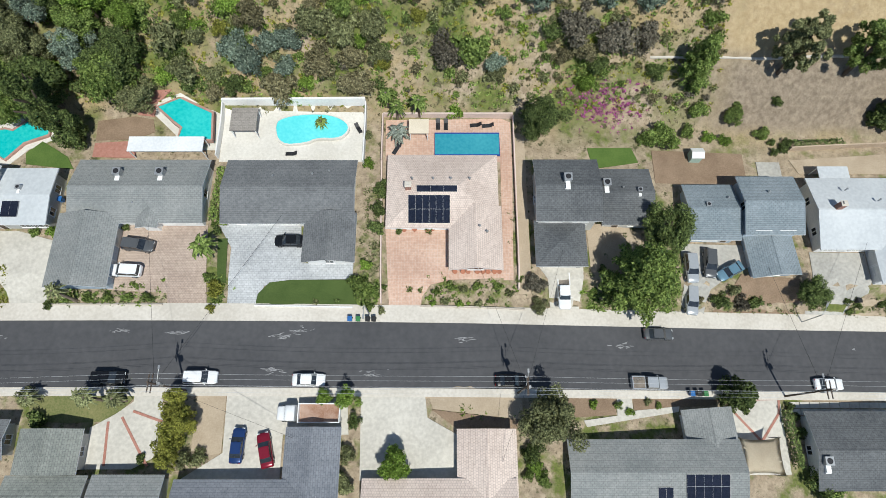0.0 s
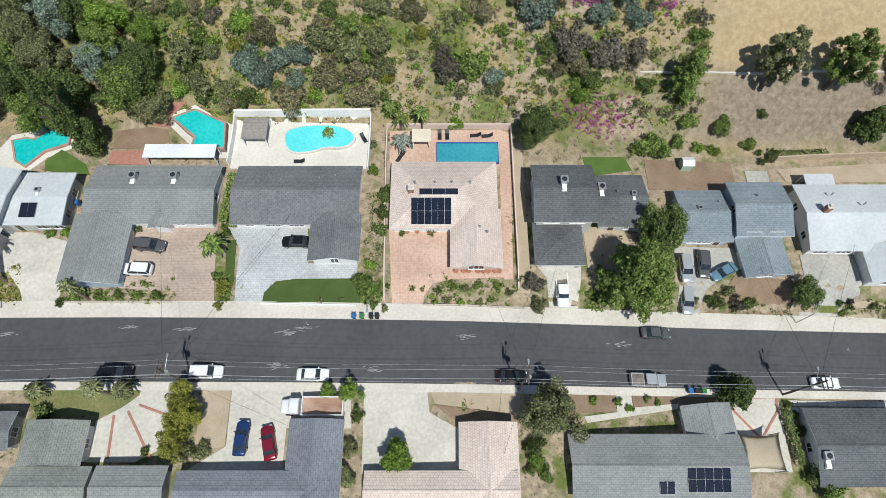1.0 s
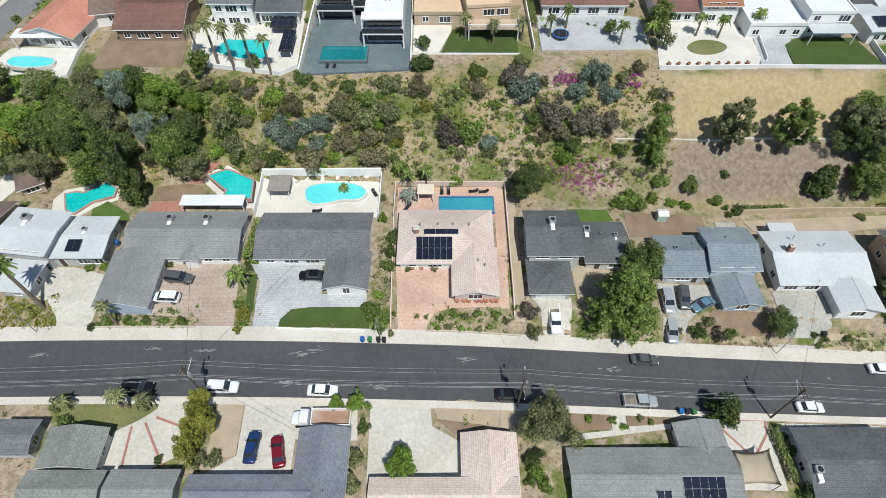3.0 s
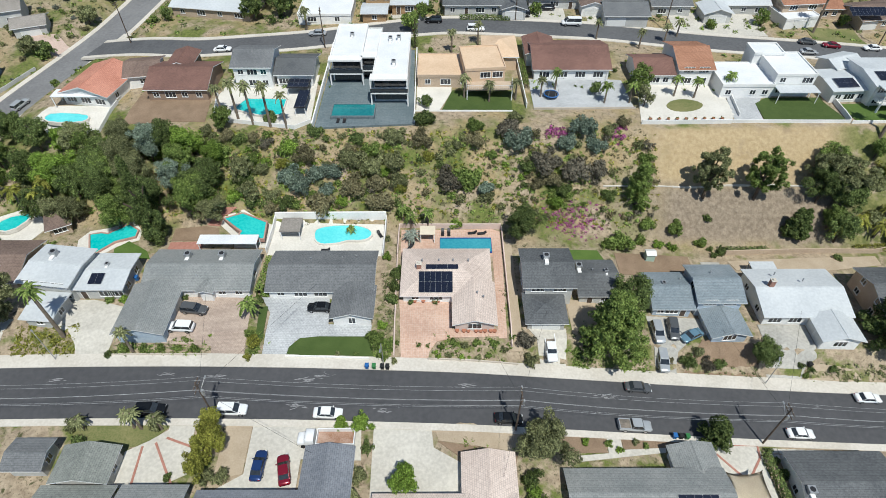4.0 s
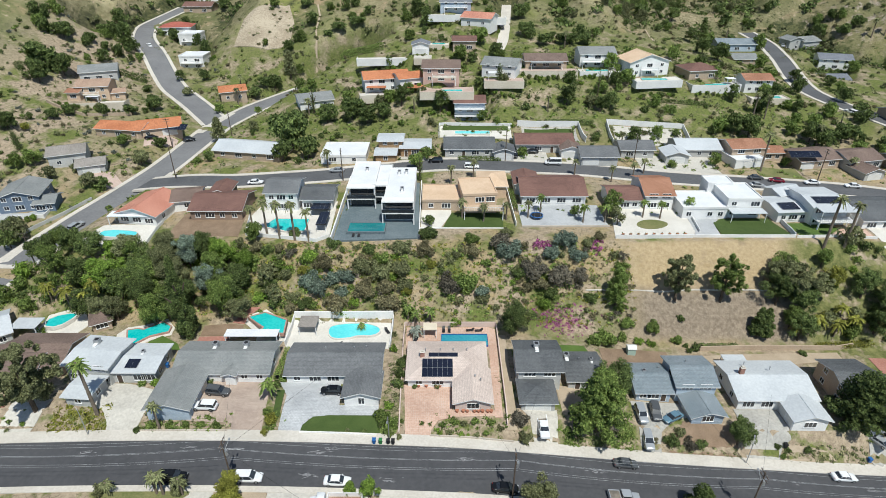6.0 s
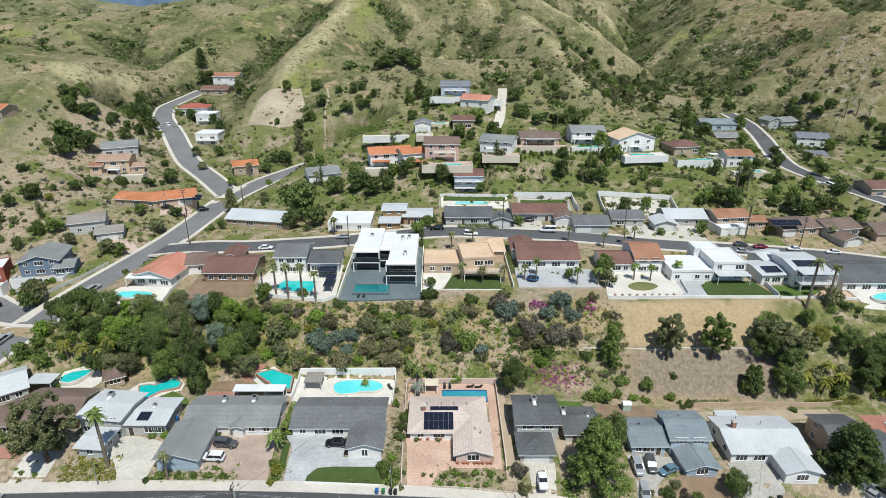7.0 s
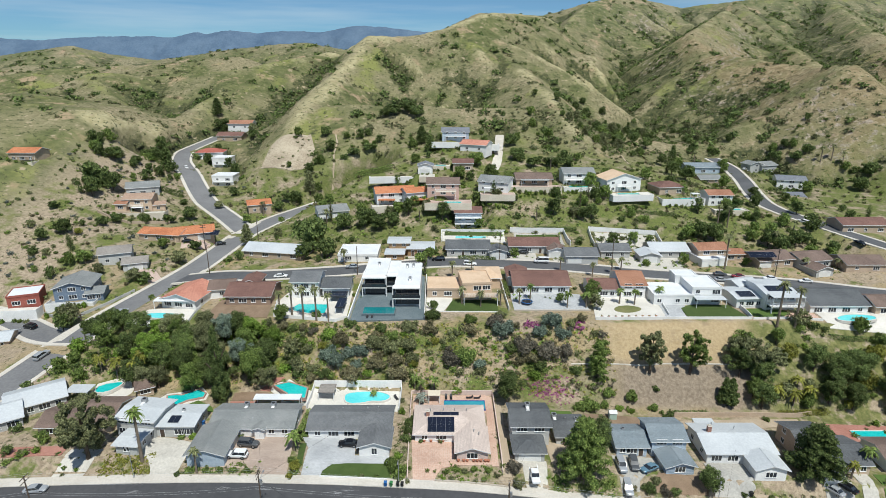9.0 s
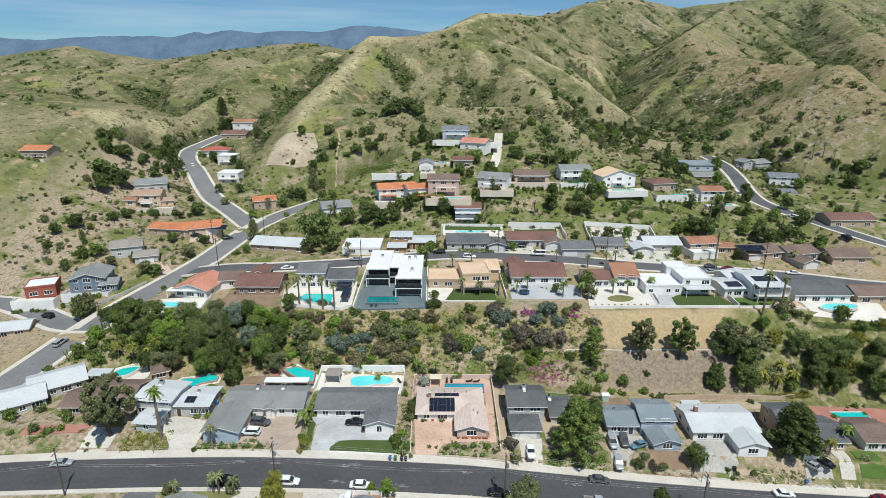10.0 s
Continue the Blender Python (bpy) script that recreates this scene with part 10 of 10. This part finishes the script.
plant("broad", "dark", -123.4, 215.4, 5, 2.8)
plant("broad", "olive", -114.7, 199.3, 4, 2.5)
plant("broad", "dark", -90.4, 196.8, 5, 3.4)
plant("broad", "dark", -84.9, 199.2, 5, 3.4)
plant("broad", "dark", -77.9, 208.7, 6, 4)
plant("broad", "dark", -81.6, 206.3, 5, 3.4)
plant("broad", "olive", -73.2, 155.5, 4, 2.6)
plant("broad", "green", -76.7, 175.7, 3, 2)
plant("pine", "olive", -72.3, 216.7, 12, 3.6)
plant("broad", "dark", -71.5, 262.1, 6, 3.6)
plant("broad", "dark", -65.4, 245.5, 7, 4)
plant("broad", "dark", -75.1, 230.1, 5, 3.4)
plant("pine", "dark", -155.5, 317.9, 12, 4.5)
plant("broad", "dark", -149.9, 309.7, 8, 6)
plant("broad", "dark", -123.4, 289.6, 6, 4.6)
plant("broad", "dark", -32.2, 283.8, 7, 6.5)
plant("broad", "dark", -23.9, 288.9, 7, 6.5)
plant("broad", "dark", -18.4, 282.7, 7, 6)
plant("broad", "dark", -37.3, 282.1, 6, 5)
plant("broad", "dark", -52.3, 239.8, 4, 5)
plant("broad", "dark", -43.7, 244.7, 4, 5)
plant("shrub", "dark", -56.5, 237.0, 3, 3)
plant("pine", "dark", -13.8, 246.3, 10, 4)
plant("pine", "dark", -8.8, 234.3, 9, 4)
plant("broad", "green", 15.8, 214.9, 7, 5)
plant("broad", "green", 6.7, 195.3, 6, 4)
plant("broad", "dark", 21.9, 201.1, 6, 4)
plant("broad", "dark", 36.6, 249.2, 7, 5)
plant("broad", "dark", 37.3, 227.4, 6, 5)
plant("broad", "dark", 44.9, 218.2, 5, 4.5)
plant("broad", "dark", 53.8, 219.6, 5, 4.5)
plant("broad", "dark", 58.4, 220.7, 5, 4)
plant("broad", "dark", 64.5, 221.9, 5, 4)
plant("broad", "dark", 108.2, 281.8, 7, 5.5)
plant("broad", "dark", 122.3, 293.2, 7, 5)
plant("broad", "dark", 127.4, 286.2, 7, 5)
plant("broad", "dark", 205.3, 274.8, 7, 5)
plant("broad", "dark", 211.9, 266.2, 6, 4.6)
plant("broad", "dark", 211.1, 278.0, 6, 4)
plant("broad", "dark", 218.2, 266.6, 6, 4)
plant("broad", "dark", -102.7, 70.3, 7, 4.5)
plant("broad", "olive", -120.0, 84.4, 7, 4.2)
plant("broad", "dark", -96.3, 71.9, 6.6, 4.0)
plant("broad", "dark", -120.8, 81.6, 6, 4)
plant("shrub", "green", -110.8, 111.9, 2, 2)
plant("broad", "green", -75.1, 93.4, 3.5, 2.2)
plant("broad", "green", -98.8, 95.0, 3, 1.6)
plant("broad", "dark", 35.1, 84.3, 3, 2)
plant("broad", "green", 44.6, 84.0, 7.5, 3.4)
plant("broad", "olive", 45.4, 79.2, 5, 2.4)
plant("broad", "green", -48.5, 70.5, 5.0, 3.1)
plant("broad", "dark", -4.6, 78.8, 2.6, 2)

# ---- wild growth without places of its own ----
def free(x, y, gap=1.0):
    for width, line in ROADS.values():
        if near_line(line, x, y)[0] < width / 2 + 2.2 + gap:
            return False
    return all(math.hypot(x - fx, y - fy) > fr + gap for fx, fy, fr in FOOTPRINTS)


def sow(seed, count, x0, x1, y0, y1, kinds, low, high, gap=0.4, kind="shrub"):
    """Wild shrubs or trees over a stretch of ground, joined by leaf colour."""
    rnd = random.Random(seed)
    heaps = {}
    for n in range(count):
        x, y = rnd.uniform(x0, x1), rnd.uniform(y0, y1)
        r, tone, tall, spin = rnd.uniform(low, high), rnd.choice(kinds), rnd.uniform(0.9, 1.4), rnd.uniform(0, 360)
        if kind != "shrub":
            tall *= 1.35
        if free(x, y, gap):
            me = crown_mesh(kind, tone, n % 3, 310 if kind == "shrub" else 800, 0.19 if kind == "shrub" else 0.14)
            co = np.empty(len(me.vertices) * 3, dtype=np.float32)
            me.vertices.foreach_get("co", co)
            c, s = math.cos(spin), math.sin(spin)
            co = co.reshape(-1, 3) @ np.array([[r * c, r * s, 0], [-r * s, r * c, 0], [0, 0, r * tall]]) + np.array([x, y, lie(x, y) - 0.1])
            heaps.setdefault(tone, []).append(co)
    for tone, rows in heaps.items():
        co = np.concatenate(rows)
        me = bpy.data.meshes.new("wild_growth")
        me.from_pydata(co.tolist(), [], np.arange(len(co)).reshape(-1, 3).tolist())
        me.materials.append(LEAVES[tone])
        what = "shrubs" if kind == "shrub" else "trees"
        tagged(new("wild_" + what, me), LEAF_WORDS[tone] + " wild " + what + " between gardens and slopes", what, kind="stuff")


MIXED = ("olive", "green", "dark", "brown", "bright", "purple", "olive")
sow(1, 110, -118, -30, 55, 69, ("dark", "green", "olive", "bright", "green"), 0.8, 2.1)
sow(2, 130, -36, 22, 54.5, 69.5, MIXED, 0.5, 1.5)
sow(3, 60, 18, 46, 54.5, 69, ("olive", "purple", "brown", "green"), 0.5, 1.7)
sow(4, 34, 88, 150, 52, 70, ("dark", "green", "yellow", "bright"), 0.9, 2.2)
sow(5, 260, -60, 60, 150, 190, ("dark", "green", "olive", "bright", "olive"), 0.4, 1.6)
sow(6, 380, 60, 175, 140, 215, ("dark", "green", "olive", "brown", "olive"), 0.4, 1.7)
sow(7, 620, -190, -96, 96, 255, ("dark", "green", "olive", "brown", "olive", "silver"), 0.35, 1.5)
sow(8, 300, -95, 25, 186, 262, ("dark", "green", "olive", "brown"), 0.4, 1.6)
sow(9, 420, 30, 240, 205, 290, ("dark", "green", "olive", "brown"), 0.4, 1.7)
sow(10, 150, -86, 130, 121, 152, ("dark", "green", "bright"), 0.4, 1.1, 0.5)
sow(11, 110, -80, 130, 86, 106, ("dark", "green", "bright"), 0.4, 1.1, 0.4)
sow(21, 20, -118, -40, 55, 68, ("green", "bright", "olive"), 2.0, 3.4, 0.3, "broad")
sow(22, 26, -185, -98, 100, 260, ("dark", "green", "olive"), 1.4, 2.8, 0.3, "broad")
sow(23, 26, -60, 60, 150, 194, ("dark", "green", "olive"), 1.6, 3.4, 0.3, "broad")
sow(24, 48, 60, 175, 136, 212, ("dark", "green", "green"), 1.8, 4.0, 0.3, "broad")
sow(25, 34, -95, 25, 190, 262, ("dark", "green", "green"), 1.8, 3.6, 0.3, "broad")
sow(26, 50, 30, 240, 205, 292, ("dark", "olive", "green"), 1.8, 3.8, 0.3, "broad")
sow(27, 40, -86, 130, 120, 152, ("dark", "green"), 1.2, 2.6, 0.6, "broad")
sow(28, 18, 84, 150, 52, 70, ("green", "olive", "yellow", "green"), 1.8, 3.6, 0.3, "broad")
sow(29, 20, -170, -120, 225, 330, ("dark", "dark", "olive"), 2.0, 4.0, 0.3, "broad")
sow(30, 26, 150, 320, 120, 260, ("dark", "green", "olive"), 2.0, 4.4, 0.3, "broad")
sow(31, 22, 60, 120, 255, 330, ("dark", "olive", "green"), 2.0, 4.4, 0.3, "broad")
sow(35, 220, 42, 112, 258, 300, ("olive", "brown", "dark", "olive"), 0.4, 1.2)
sow(13, 70, -150, -76, 20, 52, ("dark", "green", "olive", "bright"), 0.6, 1.8, 0.2)
sow(32, 16, -150, -76, 22, 56, ("green", "olive", "dark"), 1.6, 3.0, 0.4, "broad")
sow(14, 50, 95, 170, 18, 52, ("dark", "green", "olive", "bright"), 0.5, 1.5, 0.2)
sow(33, 60, 95, 190, 290, 400, ("dark", "dark", "olive"), 1.6, 3.4, 0.3, "broad")
sow(34, 26, -190, -152, 212, 264, ("dark", "dark", "green"), 2.6, 4.4, 0.2, "broad")
sow(12, 26, -100, 100, 19.5, 24, ("dark", "green", "olive", "bright"), 0.35, 0.8, 0.0)


def joined_growth(name, label, category, seed, count, leaves, places, low, high, flat=0.8):
    """Many small clumps in one mesh."""
    rnd = random.Random(seed)
    verts, faces = [], []
    made = 0
    while made < count:
        x, y = places(rnd)
        if y < 235 and not free(x, y, 0.2):
            made += 1
            continue
        made += 1
        r = rnd.uniform(low, high)
        z = lie(x, y) - 0.1
        c = Vector((x, y, z))
        for _ in range(16 if r < 1 else (46 if y > 235 else 40)):
            d = Vector((rnd.gauss(0, 1), rnd.gauss(0, 1), abs(rnd.gauss(0.2, 0.8)))).normalized()
            leaf(verts, faces, c + Vector((d.x * r, d.y * r, d.z * r * flat)) * rnd.uniform(0.7, 1.05), r * (0.55 if y > 235 else 0.75), d, rnd)
    me = bpy.data.meshes.new(name)
    me.from_pydata([tuple(v) for v in verts], [], faces)
    me.materials.append(LEAVES[leaves])
    return tagged(new(name, me), label, category, kind="stuff")


def hill_places(count):
    pick = np.random.RandomState(40)
    ys = pick.uniform(238, 860, count)
    xs = pick.uniform(-0.8, 0.8, count) * (ys + 110)
    brush, crest, lime, rock = growth(xs, ys)
    patchy = np.array([wave(x, y, 34, 31) + 0.7 * wave(x, y, 12, 32) for x, y in zip(xs, ys)])
    return xs, ys, brush, crest, patchy, lie_all(xs, ys)


HILL_PLACES = hill_places(70000)


def hill_scrub(label, seed, count, leaves, low, high, part_of_brush, loose):
    """Bushes on the hills, thick in the brush and loose on the grass, in one mesh."""
    pick = np.random.RandomState(seed)
    xs, ys, brush, crest, patchy, heights = HILL_PLACES
    chance = part_of_brush * np.clip(brush - 0.22, 0, 0.6) * np.clip(1.1 + 2.0 * patchy, 0.1, 2) + loose * np.clip(0.5 + 1.8 * patchy, 0.05, 2) * (1 - 0.7 * crest)
    chosen = np.nonzero((pick.uniform(0, 1, len(xs)) < chance))[0][:count]
    rnd, verts, faces = random.Random(seed), [], []
    for k in chosen:
        x, y = float(xs[k]), float(ys[k])
        if y < 300 and not free(x, y, 0.5):
            continue
        r = low + (high - low) * rnd.random() ** 2.2
        c = Vector((x, y, float(heights[k]) - 0.1))
        for _ in range(18 if r < 1.4 else (26 if r < 2.2 else 40)):
            d = Vector((rnd.gauss(0, 1), rnd.gauss(0, 1), abs(rnd.gauss(0.2, 0.8)))).normalized()
            lump = 1 + 0.3 * math.sin(3 * d.x + k) * math.cos(4 * d.y + k)
            leaf(verts, faces, c + Vector((d.x * r, d.y * r, d.z * r * 0.85)) * rnd.uniform(0.75, 1.0) * lump, r * 0.55, d, rnd)
    me = bpy.data.meshes.new("hill_scrub")
    me.from_pydata([tuple(v) for v in verts], [], faces)
    me.materials.append(LEAVES[leaves])
    tagged(new("hill_scrub", me), label, "scrub", kind="stuff")


hill_scrub("dark scrub bushes scattered over the hills", 41, 6400, "dark", 0.8, 3.8, 0.34, 0.060)
hill_scrub("olive scrub bushes scattered over the hills", 42, 6000, "olive", 0.6, 2.6, 0.18, 0.085)
hill_scrub("brown dry scrub on the hills", 43, 2400, "brown", 0.5, 2.0, 0.06, 0.04)
joined_growth("slope_weeds", "low green weeds on the slope", "weeds", 44, 1500, "green", lambda r: (r.uniform(-118, 42), r.uniform(53.5, 70)), 0.2, 0.7, 0.6)
joined_growth("slope_weeds", "yellow-green weeds on the slope", "weeds", 45, 600, "yellow", lambda r: (r.uniform(-60, 46), r.uniform(53.5, 70)), 0.2, 0.6, 0.6)
joined_growth("slope_weeds", "dry brown weeds on the slope", "weeds", 46, 1700, "brown", lambda r: (r.uniform(-60, 44), r.uniform(52, 70.5)), 0.12, 0.4, 0.5)
joined_growth("hillside_weeds", "green weeds between hillside houses", "weeds", 47, 3000, "olive", lambda r: (r.uniform(-170, 200), r.uniform(120, 250)), 0.3, 1.0, 0.7)
joined_growth("hillside_weeds", "green garden growth between houses", "weeds", 48, 1700, "green", lambda r: (r.uniform(-120, 150), r.uniform(86, 200)), 0.3, 0.9, 0.7)
joined_growth("ice_plant", "magenta flowering ground cover on the slope", "flowers", 49, 330, "magenta", lambda r: (r.gauss(27, 3.2), r.gauss(54.6, 1.6)), 0.14, 0.42, 0.5)
joined_growth("ice_plant", "magenta flowering bushes by the terrace edge", "flowers", 50, 50, "magenta", lambda r: (r.choice((23.5, 25.5, 37.0, 38.0)) + r.gauss(0, 0.9), 69.6 + r.gauss(0, 0.9)), 0.3, 0.7, 0.8)
joined_growth("garden_plants", "low green garden plants before houses", "plants", 51, 320, "green", lambda r: (r.choice((r.uniform(-3, 12), r.uniform(-34.5, -32.8), r.uniform(-12.6, -9.8), r.uniform(24, 37), r.uniform(-58, -52))), r.uniform(19.8, 24.5)), 0.18, 0.5, 0.8)
joined_growth("garden_plants", "olive garden plants before houses", "plants", 52, 220, "olive", lambda r: (r.choice((r.uniform(-3, 12), r.uniform(-12.6, -9.8), r.uniform(22, 36), r.uniform(-12.6, -9.8))), r.uniform(19.8, 40)), 0.18, 0.5, 0.8)
joined_growth("garden_plants", "roadside garden plants by the kerb", "plants", 53, 160, "bright", lambda r: (r.choice((r.uniform(16, 25), r.uniform(28.5, 41), r.uniform(-2, 11))), r.uniform(3.6, 6.9)), 0.15, 0.45, 0.8)
joined_growth("garden_plants", "low dry garden plants by the kerb", "plants", 54, 260, "olive", lambda r: (r.choice((r.uniform(66, 77), r.uniform(43, 57), r.uniform(-58, -41), r.uniform(77, 83))), r.uniform(19.4, 22.6)), 0.15, 0.5, 0.8)
joined_growth("garden_plants", "green plants along the house fronts", "plants", 55, 260, "green", lambda r: (r.choice((r.uniform(-57, -42), r.uniform(-13, -10), r.uniform(22.5, 25.5), r.uniform(31, 37))), r.uniform(19.6, 23.0)), 0.2, 0.6, 0.9)
joined_growth("garden_plants", "rusty flowering plants on the corner bank", "plants", 56, 260, "yellow", lambda r: (r.uniform(-76, -65), r.uniform(19.4, 25.4)), 0.15, 0.5, 0.8)
for x, y, ln, h, r, t, l in ((64.0, 48.9, 9.0, 1.1, 0.6, 3, "dark"), (95.0, 50.8, 14.0, 1.0, 0.7, 5, "yellow"), (11.0, 121.8, 14.0, 1.2, 0.6, 0, "dark"), (-34.9, 37.0, 9.0, 1.8, 0.6, 88, "green"), (51.9, 1.0, 8.0, 1.6, 0.5, 95, "dark"), (-145.0, 205.0, 20.0, 2.6, 0.9, 10, "dark"), (18.9, 92.0, 12.0, 1.6, 0.6, 92, "green"), (121.0, 66.6, 24.0, 1.0, 0.6, 0, "dark"), (46.0, 152.0, 18.0, 1.6, 0.8, 0, "dark"), (44.0, 201.0, 30.0, 2.4, 1.0, 0, "green"), (-38.0, 216.0, 20.0, 2.6, 1.6, 8, "green"), (-168.0, 238.0, 16.0, 2.2, 0.9, 0, "green"), (92.0, 168.5, 22.0, 1.2, 0.8, 0, "dark")):
    plant("box", l, x, y, h, r, ln, t)
